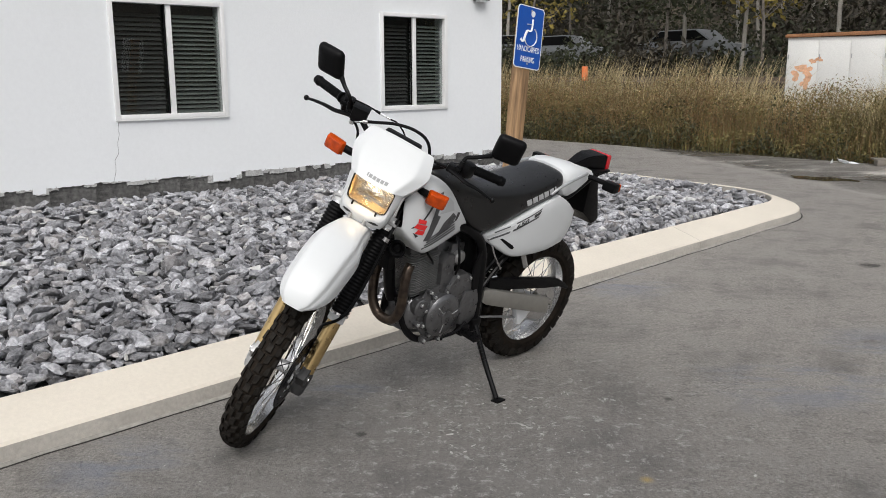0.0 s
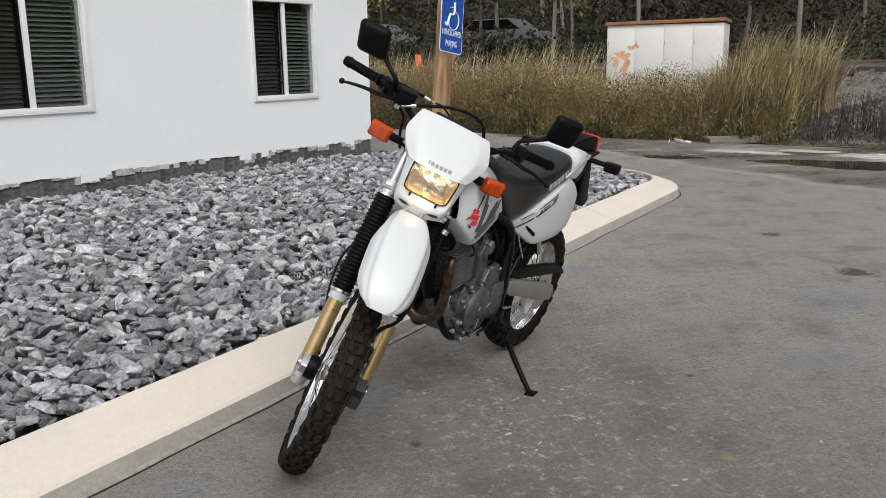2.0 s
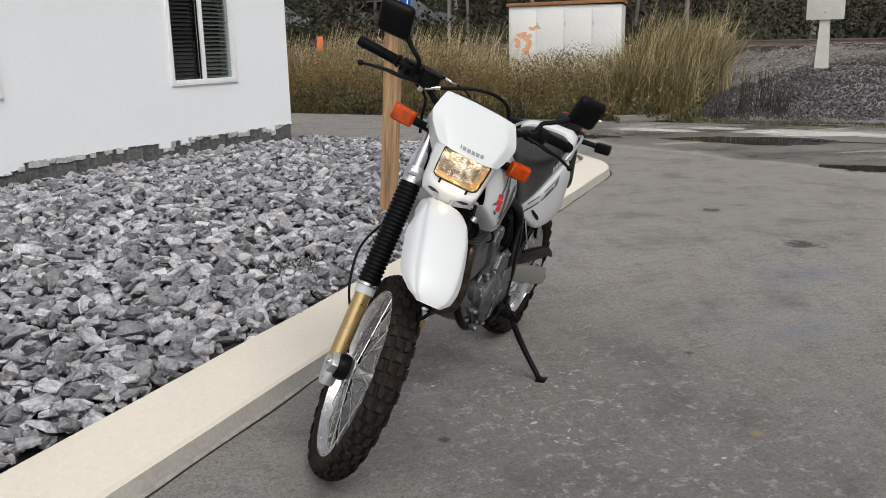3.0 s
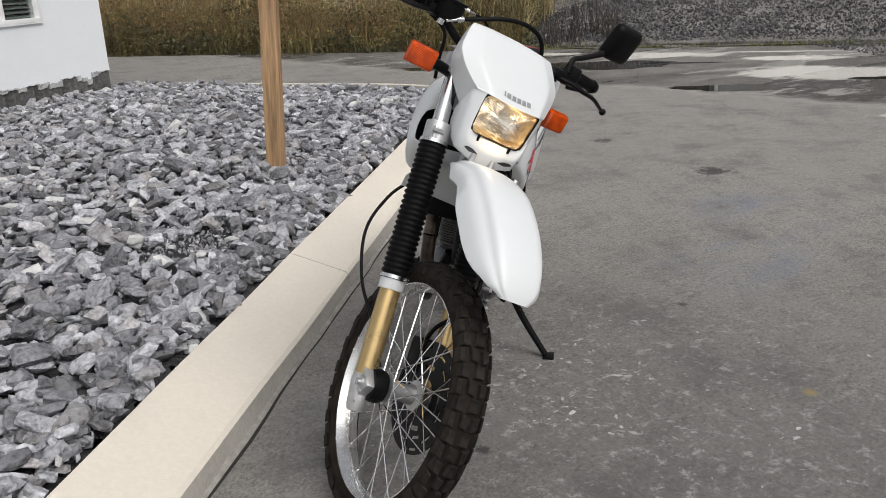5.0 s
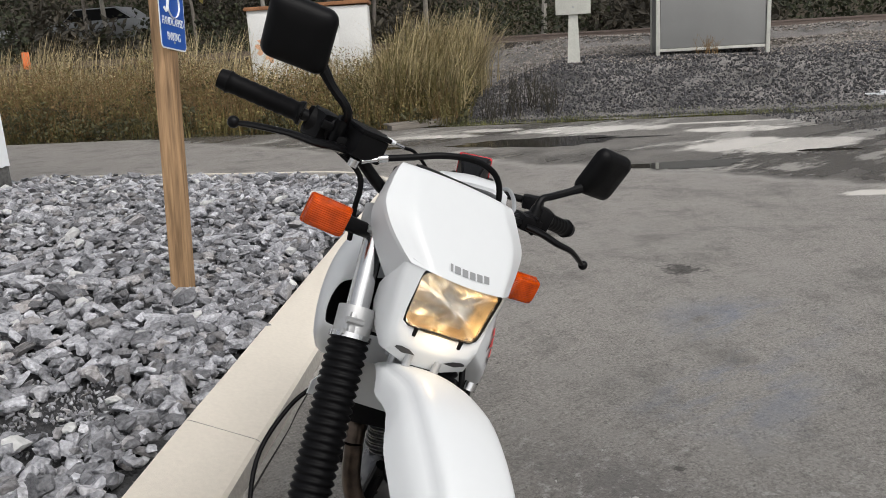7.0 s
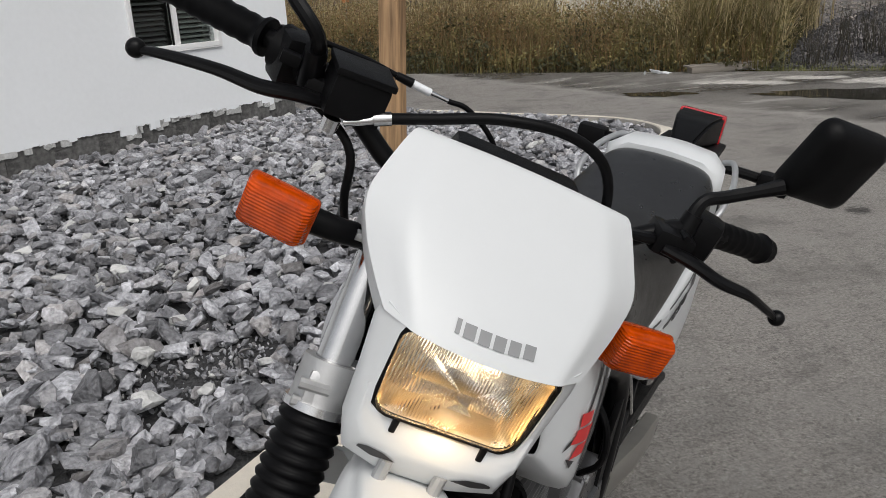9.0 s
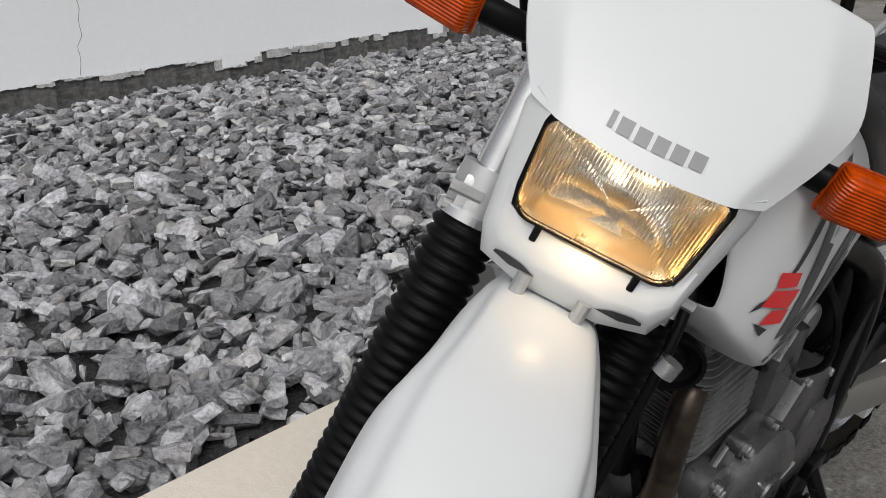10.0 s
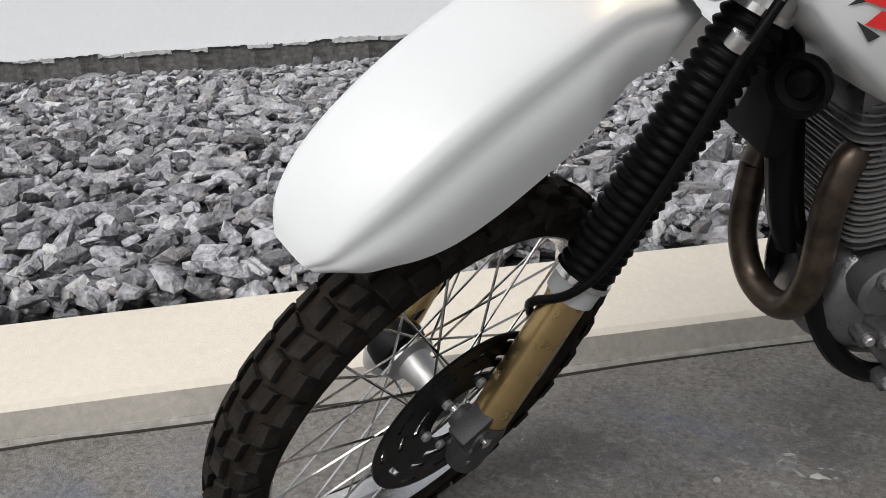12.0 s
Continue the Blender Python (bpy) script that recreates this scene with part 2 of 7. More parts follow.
def asphalt():
    m = bpy.data.materials.new("asphalt")
    m.use_nodes = True
    nt = m.node_tree
    N, L = nt.nodes, nt.links
    b = N["Principled BSDF"]
    tc = N.new("ShaderNodeTexCoord")

    along = N.new("ShaderNodeMapping")
    along.inputs["Rotation"].default_value = (0, 0, radians(46.7))
    along.inputs["Scale"].default_value = (0.32, 1.0, 1.0)
    L.new(tc.outputs["Object"], along.inputs["Vector"])

    def streaky(scale, detail=5, rough=0.6):
        n = N.new("ShaderNodeTexNoise")
        n.inputs["Scale"].default_value, n.inputs["Detail"].default_value = scale, detail
        n.inputs["Roughness"].default_value = rough
        L.new(along.outputs["Vector"], n.inputs["Vector"])
        return n.outputs["Fac"]

    def noise_of(scale, detail=4, rough=0.55):
        n = N.new("ShaderNodeTexNoise")
        n.inputs["Scale"].default_value, n.inputs["Detail"].default_value = scale, detail
        n.inputs["Roughness"].default_value = rough
        L.new(tc.outputs["Object"], n.inputs["Vector"])
        return n.outputs["Fac"]

    def ramp(value, lo, hi, a, c):
        r = N.new("ShaderNodeMapRange")
        for k, x in zip(("From Min", "From Max", "To Min", "To Max"), (lo, hi, a, c)):
            r.inputs[k].default_value = x
        L.new(value, r.inputs["Value"])
        return r.outputs["Result"]

    def mixc(f, a, c):
        x = N.new("ShaderNodeMix")
        x.data_type = "RGBA"
        L.new(f, x.inputs["Factor"])
        for key, val in (("A", a), ("B", c)):
            if isinstance(val, tuple):
                x.inputs[key].default_value = (*val, 1)
            else:
                L.new(val, x.inputs[key])
        return x.outputs["Result"]

    def spot(x, y, r0, r1):
        """1 inside r0 metres of a place, fading to 0 at r1, with a ragged rim."""
        d = N.new("ShaderNodeVectorMath")
        d.operation = "DISTANCE"
        d.inputs[1].default_value = (x, y, 0)
        L.new(tc.outputs["Object"], d.inputs[0])
        a = N.new("ShaderNodeMath")
        a.operation = "MULTIPLY_ADD"
        a.inputs[1].default_value = 0.9 * r1
        L.new(noise_of(5 / r1), a.inputs[0])
        L.new(d.outputs["Value"], a.inputs[2])
        return ramp(a.outputs[0], r0 + 0.45 * r1, r1 + 0.45 * r1, 1, 0)

    def mul(a, c):
        x = N.new("ShaderNodeMath")
        x.operation = "MULTIPLY"
        for i, val in enumerate((a, c)):
            if isinstance(val, float):
                x.inputs[i].default_value = val
            else:
                L.new(val, x.inputs[i])
        return x.outputs[0]

    def pool(x, y, along_m, across_m, rag):
        """1 inside an ellipse laid along the lot's edge, 0 outside, with a ragged rim."""
        shift = N.new("ShaderNodeVectorMath")
        shift.operation = "SUBTRACT"
        shift.inputs[1].default_value = (x, y, 0)
        L.new(tc.outputs["Object"], shift.inputs[0])
        both = N.new("ShaderNodeCombineXYZ")
        for key, axis in (("X", (0.686 / along_m, -0.728 / along_m, 0)), ("Y", (0.728 / across_m, 0.686 / across_m, 0))):
            dot = N.new("ShaderNodeVectorMath")
            dot.operation = "DOT_PRODUCT"
            dot.inputs[1].default_value = axis
            L.new(shift.outputs["Vector"], dot.inputs[0])
            L.new(dot.outputs["Value"], both.inputs[key])
        size = N.new("ShaderNodeVectorMath")
        size.operation = "LENGTH"
        L.new(both.outputs["Vector"], size.inputs[0])
        edge = N.new("ShaderNodeMath")
        edge.operation = "MULTIPLY_ADD"
        edge.inputs[1].default_value = 2.0
        L.new(rag, edge.inputs[0])
        L.new(size.outputs["Value"], edge.inputs[2])
        return ramp(edge.outputs[0], 1.72, 1.98, 1, 0)

    # aggregate, then mottling at a hand's width, then broad wear
    grain = noise_of(80, 5, 0.85)
    patch = noise_of(0.55, 5)
    col = mixc(ramp(grain, 0.36, 0.64, 0, 1), (0.096, 0.087, 0.079), (0.50, 0.470, 0.432))
    col = mixc(ramp(patch, 0.40, 0.62, 0, 0.35), col, (0.245, 0.231, 0.215))
    coarse = noise_of(38, 5, 0.8)
    col = mixc(ramp(coarse, 0.53, 0.66, 0, 0.7), col, (0.34, 0.325, 0.305))
    col = mixc(ramp(coarse, 0.47, 0.33, 0, 0.8), col, (0.066, 0.062, 0.059))
    mottle = noise_of(9, 6, 0.75)
    col = mixc(ramp(mottle, 0.48, 0.34, 0, 0.45), col, (0.085, 0.080, 0.076))
    col = mixc(ramp(mottle, 0.53, 0.68, 0, 0.40), col, (0.33, 0.315, 0.295))
    fleck = N.new("ShaderNodeTexVoronoi")
    fleck.inputs["Scale"].default_value = 70
    L.new(tc.outputs["Object"], fleck.inputs["Vector"])
    seed = N.new("ShaderNodeSeparateXYZ")
    L.new(fleck.outputs["Color"], seed.inputs[0])
    col = mixc(mul(ramp(seed.outputs["X"], 0.90, 0.97, 0, 0.8), ramp(fleck.outputs["Distance"], 0.42, 0.22, 0, 1)), col, (0.46, 0.445, 0.43))
    streak = noise_of(2.2, 6, 0.7)
    col = mixc(ramp(streak, 0.49, 0.36, 0, 0.50), col, (0.088, 0.083, 0.079))
    col = mixc(ramp(streak, 0.53, 0.65, 0, 0.5), col, (0.32, 0.304, 0.284))
    # darker round the bike: the shade near it is put into the colour
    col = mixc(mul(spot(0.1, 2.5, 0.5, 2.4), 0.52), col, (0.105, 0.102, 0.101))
    # scuffed, whitened ground round the side stand
    worn = mul(mul(ramp(noise_of(17, 6, 0.85), 0.55, 0.61, 0, 1), spot(0.30, 2.95, 0.5, 1.5)), 0.9)
    col = mixc(worn, col, (0.40, 0.39, 0.375))
    for x, y, r in ((-1.18, 2.72, 0.28), (1.13, 5.40, 0.42), (1.6, 3.65, 0.55), (2.3, 4.0, 0.5), (-0.45, 3.45, 0.22)):
        col = mixc(mul(mul(spot(x, y, 0.1 * r, r), 0.8), ramp(streaky(3.0, 5, 0.7), 0.48, 0.58, 0, 0.58)), col, (0.15, 0.19, 0.28))
    col = mixc(mul(spot(0.705, 2.625, 0.004, 0.030), 0.7), col, (0.42, 0.30, 0.09))
    # oil drips: a soaked middle and ragged splashes round it
    rag = noise_of(13, 6, 0.75)
    for x, y, r in ((2.84, 4.76, 0.21), (3.02, 5.98, 0.15), (0.955, 3.368, 0.035), (-0.322, 2.983, 0.04)):
        a = N.new("ShaderNodeMath")
        a.operation = "MULTIPLY_ADD"
        a.inputs[1].default_value = 1.9
        L.new(rag, a.inputs[0])
        L.new(spot(x, y, 0.0, r), a.inputs[2])
        col = mixc(mul(ramp(a.outputs[0], 1.34, 1.62, 0, 1), 0.8), col, (0.030, 0.027, 0.025))
    # the far side of the lot: damp ground, tide lines and dried pale silt
    wet = ramp(streaky(0.55, 6), 0.44, 0.54, 0, 1)
    far = N.new("ShaderNodeVectorMath")
    far.operation = "DOT_PRODUCT"
    far.inputs[1].default_value = (1.5, 0.35, 0)
    L.new(tc.outputs["Object"], far.inputs[0])
    shore = N.new("ShaderNodeMath")
    shore.operation = "MULTIPLY_ADD"
    shore.inputs[1].default_value = 1.6
    L.new(streaky(1.3, 6, 0.65), shore.inputs[0])
    L.new(far.outputs["Value"], shore.inputs[2])
    farf = ramp(shore.outputs[0], 11.35, 11.75, 0, 1)
    tide = mul(ramp(shore.outputs[0], 11.10, 11.32, 0, 1), ramp(shore.outputs[0], 11.50, 11.36, 0, 0.45))
    wet = mul(wet, farf)
    col = mixc(mul(farf, 0.40), col, (0.10, 0.092, 0.082))
    col = mixc(mul(wet, 0.65), col, (0.045, 0.041, 0.036))
    col = mixc(tide, col, (0.40, 0.38, 0.35))
    col = mixc(mul(ramp(streaky(1.1, 7, 0.65), 0.54, 0.58, 0, 0.65), farf), col, (0.46, 0.44, 0.41))
    silt_rag = streaky(2.4, 6, 0.7)
    for x, y, u, v in ((8.60, 8.10, 0.72, 0.30), (7.55, 7.05, 1.05, 0.75), (7.70, 9.95, 1.15, 0.42), (9.20, 8.75, 0.80, 0.10), (5.75, 4.75, 0.55, 0.14), (6.15, 11.35, 0.60, 0.25), (7.0, 11.2, 0.55, 0.22)):
        col = mixc(mul(pool(x, y, u, v, silt_rag), 0.95), col, (0.66, 0.63, 0.585))
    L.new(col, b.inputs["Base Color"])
    rough = N.new("ShaderNodeMix")
    L.new(wet, rough.inputs["Factor"])
    rough.inputs["A"].default_value, rough.inputs["B"].default_value = 0.50, 0.24
    b.inputs["Specular IOR Level"].default_value = 0.32
    L.new(rough.outputs["Result"], b.inputs["Roughness"])
    bp = N.new("ShaderNodeBump")
    bp.inputs["Strength"].default_value, bp.inputs["Distance"].default_value = 0.8, 0.010
    L.new(grain, bp.inputs["Height"])
    L.new(bp.outputs["Normal"], b.inputs["Normal"])
    return m


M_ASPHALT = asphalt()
M_WATER = mat("puddle_water", (0.03, 0.028, 0.025), 0.04, var=0.1, rvar=0.02, spec=0.6)


# ---- building helpers ----
def finish(me, sharp=0.6):
    bm = bmesh.new()
    bm.from_mesh(me)
    for f in bm.faces:
        f.smooth = True
    for e in bm.edges:
        if len(e.link_faces) != 2 or e.calc_face_angle(0) > sharp:
            e.smooth = False
    bm.to_mesh(me)
    bm.free()


def part(name, bm, material, parent=None, label="", m=None, sharp=0.6):
    bmesh.ops.recalc_face_normals(bm, faces=bm.faces)
    me = bpy.data.meshes.new(name)
    bm.to_mesh(me)
    bm.free()
    finish(me, sharp)
    me.materials.append(material)
    ob = new(name, me)
    if parent is not None:
        ob.parent = parent
    if m is not None:
        ob.matrix_basis = m
    if label:
        tagged(ob, label)
    return ob


def shared(name, me, parent, m):
    """Another piece on the same mesh."""
    ob = new(name, me)
    ob.parent = parent
    ob.matrix_basis = m
    return ob


def thing(name, label, category, m=None, group="", kind=""):
    ob = new(name)
    ob.empty_display_size = 0.1
    if m is not None:
        ob.matrix_basis = m
    return tagged(ob, label, category, group, kind)


def curve_pts(pts, n=6):
    pts = [Vector(p) for p in pts]
    if len(pts) < 3:
        return pts
    out = []
    ext = [2 * pts[0] - pts[1], *pts, 2 * pts[-1] - pts[-2]]
    for i in range(1, len(ext) - 2):
        a, b, c, d = ext[i - 1:i + 3]
        for k in range(n):
            t = k / n
            out.append(0.5 * ((2 * b) + (c - a) * t + (2 * a - 5 * b + 4 * c - d) * t * t + (3 * b - a - 3 * c + d) * t ** 3))
    return out + [pts[-1]]


def tube(pts, r, seg=10, n=6, bm=None, flat=1.0):
    """A round (or flattened) bar along a smooth line; r may be a list, one for each given point."""
    bm = bm or bmesh.new()
    line = curve_pts(pts, n)
    rs = r if isinstance(r, (list, tuple)) else [r] * len(pts)
    radii = [float(np.interp(i / max(1, len(line) - 1) * (len(pts) - 1), range(len(pts)), rs)) for i in range(len(line))]
    up = Vector((0.01, 0.02, 1))
    rings = []
    for i, p in enumerate(line):
        tan = (line[min(i + 1, len(line) - 1)] - line[max(i - 1, 0)]).normalized()
        side = tan.cross(up)
        if side.length < 1e-4:
            side = tan.cross(Vector((1, 0, 0)))
        side.normalize()
        up = side.cross(tan).normalized()
        rings.append([bm.verts.new(p + radii[i] * (math.cos(a) * side + flat * math.sin(a) * up)) for a in (2 * math.pi * k / seg for k in range(seg))])
    for a, b in zip(rings, rings[1:]):
        for k in range(seg):
            bm.faces.new((a[k], a[(k + 1) % seg], b[(k + 1) % seg], b[k]))
    bm.faces.new(rings[0][::-1])
    bm.faces.new(rings[-1])
    return bm


def loft(rings, cap=True, closed=True, bm=None):
    bm = bm or bmesh.new()
    vs = [[bm.verts.new(p) for p in ring] for ring in rings]
    n = len(vs[0])
    for a, b in zip(vs, vs[1:]):
        for k in range(n if closed else n - 1):
            bm.faces.new((a[k], a[(k + 1) % n], b[(k + 1) % n], b[k]))
    if cap and closed:
        bm.faces.new(vs[0][::-1])
        bm.faces.new(vs[-1])
    return bm


def lathe(profile, seg=32, bm=None, cap=True):
    """Turned about the y axis; profile of (y, radius)."""
    rings = [[Vector((r * math.cos(a), y, r * math.sin(a))) for a in (2 * math.pi * k / seg for k in range(seg))] for y, r in profile]
    return loft(rings, cap=cap, bm=bm)


def rbox(c, size, bev=0.004, bm=None, m=None, seg=2):
    bm = bm or bmesh.new()
    got = bmesh.ops.create_cube(bm, size=1.0)["verts"]
    for v in got:
        v.co = Vector((v.co.x * size[0], v.co.y * size[1], v.co.z * size[2]))
    if bev:
        edges = list({e for v in got for e in v.link_edges})
        made = bmesh.ops.bevel(bm, geom=edges, offset=bev, segments=seg, affect="EDGES", profile=0.6)
        got = list({v for f in made["faces"] for v in f.verts} | {v for v in got if v.is_valid})
    move = Matrix.Translation(c) @ (m or Matrix())
    for v in got:
        v.co = move @ v.co
    return bm


def slab(poly, lo, hi, bev=0.0, bm=None, plane="xz"):
    """A flat outline given a thickness: in the xz plane from y=lo to hi, or in xy from z=lo to hi."""
    bm = bm or bmesh.new()
    put = (lambda a, b, c: (a, c, b)) if plane == "xz" else (lambda a, b, c: (a, b, c))
    low = [bm.verts.new(put(a, b, lo)) for a, b in poly]
    top = [bm.verts.new(put(a, b, hi)) for a, b in poly]
    n = len(poly)
    faces = [bm.faces.new(low[::-1]), bm.faces.new(top)]
    faces += [bm.faces.new((low[k], low[(k + 1) % n], top[(k + 1) % n], top[k])) for k in range(n)]
    if bev:
        bmesh.ops.recalc_face_normals(bm, faces=faces)
        edges = [e for f in faces[:2] for e in f.edges]
        bmesh.ops.bevel(bm, geom=edges, offset=bev, segments=2, affect="EDGES", profile=0.6)
    return bm


def raw_mesh(name, verts, faces, material, parent=None, smooth=False):
    me = bpy.data.meshes.new(name)
    me.from_pydata([tuple(v) for v in verts] if not isinstance(verts, np.ndarray) else verts.tolist(), [], faces if isinstance(faces, list) else faces.tolist())
    me.materials.append(material)
    me.update()
    if smooth:
        me.polygons.foreach_set("use_smooth", [True] * len(me.polygons))
    ob = new(name, me)
    if parent is not None:
        ob.parent = parent
    return ob

# ---- the lie of the land ----
KD, KN = Vector((0.679, 0.734, 0)).normalized(), Vector((-0.734, 0.679, 0)).normalized()   # along the kerb, and into the bed
K0 = 2.985                                                                                  # the kerb's foot
WD = Vector((math.cos(radians(43)), math.sin(radians(43)), 0))                          # along the wall
WN = Vector((WD.y, -WD.x, 0))                                                               # out of the wall
WC = Vector((0.560, 10.992, 0))                                                             # the wall's corner
EO, ED, EN = Vector((5.2, 14.1, 0)), Vector((0.686, -0.728, 0)).normalized(), Vector((0.728, 0.686, 0)).normalized()  # edge of the lot


def lot(p):
    """How far along the lot's edge, and how far past it."""
    d = Vector((p[0], p[1], 0)) - EO
    return d.dot(ED), d.dot(EN)


def land(x, y):
    v, u = lot((x, y))
    if u <= 0:
        return -0.03
    right = min(1, max(0, (v - 2.2) / 2.0))
    bank = 0.72 * min(1, max(0, (u - 0.5) / 2.2)) ** 0.8
    flat = 0.10 * min(1, u / 2)
    z = right * bank + (1 - right) * flat
    if u > 4:
        z += right * 0.28 * min(1, (u - 4) / 4.5) + (1 - right) * 0.75 * min(1, (u - 5) / 4) * (u > 5)
    if u > 13:
        z += 0.16 * (u - 13) + 0.004 * (u - 13) ** 2
    return -0.03 + z + 0.06 * min(1, u) * noise.noise((x * 0.7, y * 0.7, 0))


def ground_sheet():
    us = [-3000, -400, -60, -20, -0.4, 0.02, 0.3, 0.7, 1.2, 1.8, 2.4, 3.0, 4, 5, 6.5, 8, 10, 12, 14, 17, 20, 25, 30, 37, 45, 60, 3000]
    vs = [-3000, -200, -60, -40, -30, -24, -20, -16, -13, -11, -9, -7, -5, -3, -1, 0, 1, 1.6, 2.2, 2.6, 3, 3.5, 4.2, 5, 6, 7, 8, 9.5, 11, 13, 15, 18, 22, 27, 34, 45, 60, 200, 3000]
    verts, faces = [], []
    for u in us:
        for v in vs:
            p = EO + v * ED + min(u, 3000) * EN
            z = land(p.x, p.y) if u < 100 else 20
            verts.append((p.x, p.y, z))
    n = len(vs)
    for i in range(len(us) - 1):
        for j in range(n - 1):
            faces.append((i * n + j, i * n + j + 1, (i + 1) * n + j + 1, (i + 1) * n + j))
    return tagged(raw_mesh("ground", verts, faces, M_SOIL, smooth=True), "dark woodland soil rising to a wooded hillside", "ground", kind="structure")


ground_sheet()


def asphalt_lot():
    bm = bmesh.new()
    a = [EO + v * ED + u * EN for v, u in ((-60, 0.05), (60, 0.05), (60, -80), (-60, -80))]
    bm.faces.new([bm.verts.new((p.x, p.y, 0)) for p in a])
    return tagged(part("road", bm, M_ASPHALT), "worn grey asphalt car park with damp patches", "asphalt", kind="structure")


asphalt_lot()


def blob(cx, cy, rx, ry, ang, z, seed, n=96, rag=0.32):
    rnd = random.Random(seed)
    ph = [rnd.uniform(0, 6.28) for _ in range(4)]
    pts = []
    for k in range(n):
        a = 2 * math.pi * k / n
        r = 1 + rag * (0.5 * math.sin(2 * a + ph[0]) + 0.35 * math.sin(3 * a + ph[1]) + 0.25 * math.sin(5 * a + ph[2]) + 0.15 * math.sin(9 * a + ph[3]) + 0.14 * math.sin(14 * a + ph[0]) + 0.10 * math.sin(23 * a + ph[1]))
        x, y = rx * r * math.cos(a), ry * r * math.sin(a)
        pts.append((cx + x * math.cos(ang) - y * math.sin(ang), cy + x * math.sin(ang) + y * math.cos(ang), z))
    return pts


for i, (x, y, rx, ry) in enumerate(((6.42, 9.62, 1.10, 0.40), (5.90, 7.02, 0.52, 0.26), (4.78, 11.10, 0.42, 0.20), (7.45, 6.36, 0.26, 0.10), (7.25, 8.95, 0.45, 0.07))):
    bm = bmesh.new()
    bm.faces.new([bm.verts.new(p) for p in blob(x, y, rx, ry, math.atan2(ED.y, ED.x), 0.004, i)])
    tagged(part("puddle", bm, M_WATER), "shallow dark rain puddle on the asphalt", "puddle", "puddles on the asphalt")


# ---- kerb ----
def kerb_line():
    """The kerb's foot: straight, a rounded corner, straight again; with the way inwards."""
    a0 = K0 * KN
    g = Vector((-0.618, 0.786, 0)).normalized()
    gn = Vector((-g.y, g.x, 0))
    f0 = Vector((2.39, 10.34, 0))
    turn = math.acos(KD.dot(g))
    den = KD.x * g.y - KD.y * g.x
    s = ((f0 - a0).x * g.y - (f0 - a0).y * g.x) / den
    corner = a0 + s * KD
    rad = 1.2
    t = rad * math.tan(turn / 2)
    s0 = s - t
    start = a0 + s0 * KD
    centre = start + rad * KN
    line = [(a0 + q * KD, KN, q) for q in map(float, np.arange(-9.0, s0, 0.15))]
    for k in range(0, 15):
        ang = turn * k / 14
        way = Matrix.Rotation(ang, 3, "Z") @ KN
        line.append((centre - rad * way, way, s0 + rad * ang))
    end = corner + t * g
    far = (Vector((1.05, 11.9, 0)) - end).dot(g)
    for q in map(float, np.arange(0.2, far, 0.25)):
        line.append((end + q * g, gn, s0 + rad * turn + q))
    return line


KLINE = kerb_line()
KPROF = [(0.004, -0.05), (0.0, 0.0), (0.006, 0.070), (0.018, 0.082), (0.245, 0.158), (0.262, 0.160), (0.270, 0.150), (0.272, -0.05)]


def kerb_at(q):
    """The kerb's line at q metres along it."""
    a, b = next((a, b) for a, b in zip(KLINE, KLINE[1:]) if b[2] >= q)
    f = (q - a[2]) / (b[2] - a[2])
    return a[0].lerp(b[0], f), a[1].lerp(b[1], f), q


def kerb():
    root = thing("kerb", "cream-painted concrete kerb with a grey face round the stone bed", "kerb", kind="structure")
    cuts = [-9.1, -5.87, -2.87, 0.135, 3.20, 6.09, 9.6, 99]
    for lo, hi in zip(cuts, cuts[1:]):
        seg = [k for k in KLINE if lo < k[2] < hi]
        if len(seg) < 2:
            continue
        if hi < 90:
            seg.append(kerb_at(hi - 0.002))
        if lo > KLINE[0][2]:
            seg.insert(0, kerb_at(lo + 0.002))
        rings = []
        for p, way, q in seg:
            wob = 0.003 * noise.noise((q * 1.7, 0, 3))
            rings.append([p + (d + wob) * way + Vector((0, 0, z + wob)) for d, z in KPROF])
        bm = loft(rings)
        ob = part("kerb_segment", bm, M_CONC, root, sharp=0.35)
        ob.data.materials.append(M_CONCFACE)
        for f in ob.data.polygons:
            if f.center.z < 0.074:
                f.material_index = 1
    def bead_width(q):
        return max(0.003, 0.016 + 0.012 * noise.noise((q * 2.3, 2, 0)) + 0.010 * noise.noise((q * 17, 5, 0)))

    crack = []
    for p, way, q in KLINE:
        if q < 9.0:
            w, g = bead_width(q), max(0.001, 0.006 + 0.010 * noise.noise((q * 1.3, 9, 0)) + 0.004 * noise.noise((q * 11, 7, 0)))
            crack.append([p + d * way + Vector((0, 0, z)) for d, z in ((-w - g, -0.01), (-w - g, 0.0018), (-w + 0.002, 0.0018), (-w + 0.002, -0.01))])
    part("edge_crack", loft(crack), M_CRACK, root, "dark dirt-filled crack between kerb and asphalt")
    rings = []
    for p, way, q in KLINE:
        if q < 9.0:
            w = bead_width(q)
            rings.append([p + d * way + Vector((0, 0, z)) for d, z in ((-w, -0.01), (-w * 0.9, 0.003), (-w * 0.3, 0.008 + 0.3 * w), (0.004, 0.011), (0.004, -0.01))])
    part("sealant_bead", loft(rings), M_MORTAR, root, "rough pale bead of mortar along the foot")


kerb()


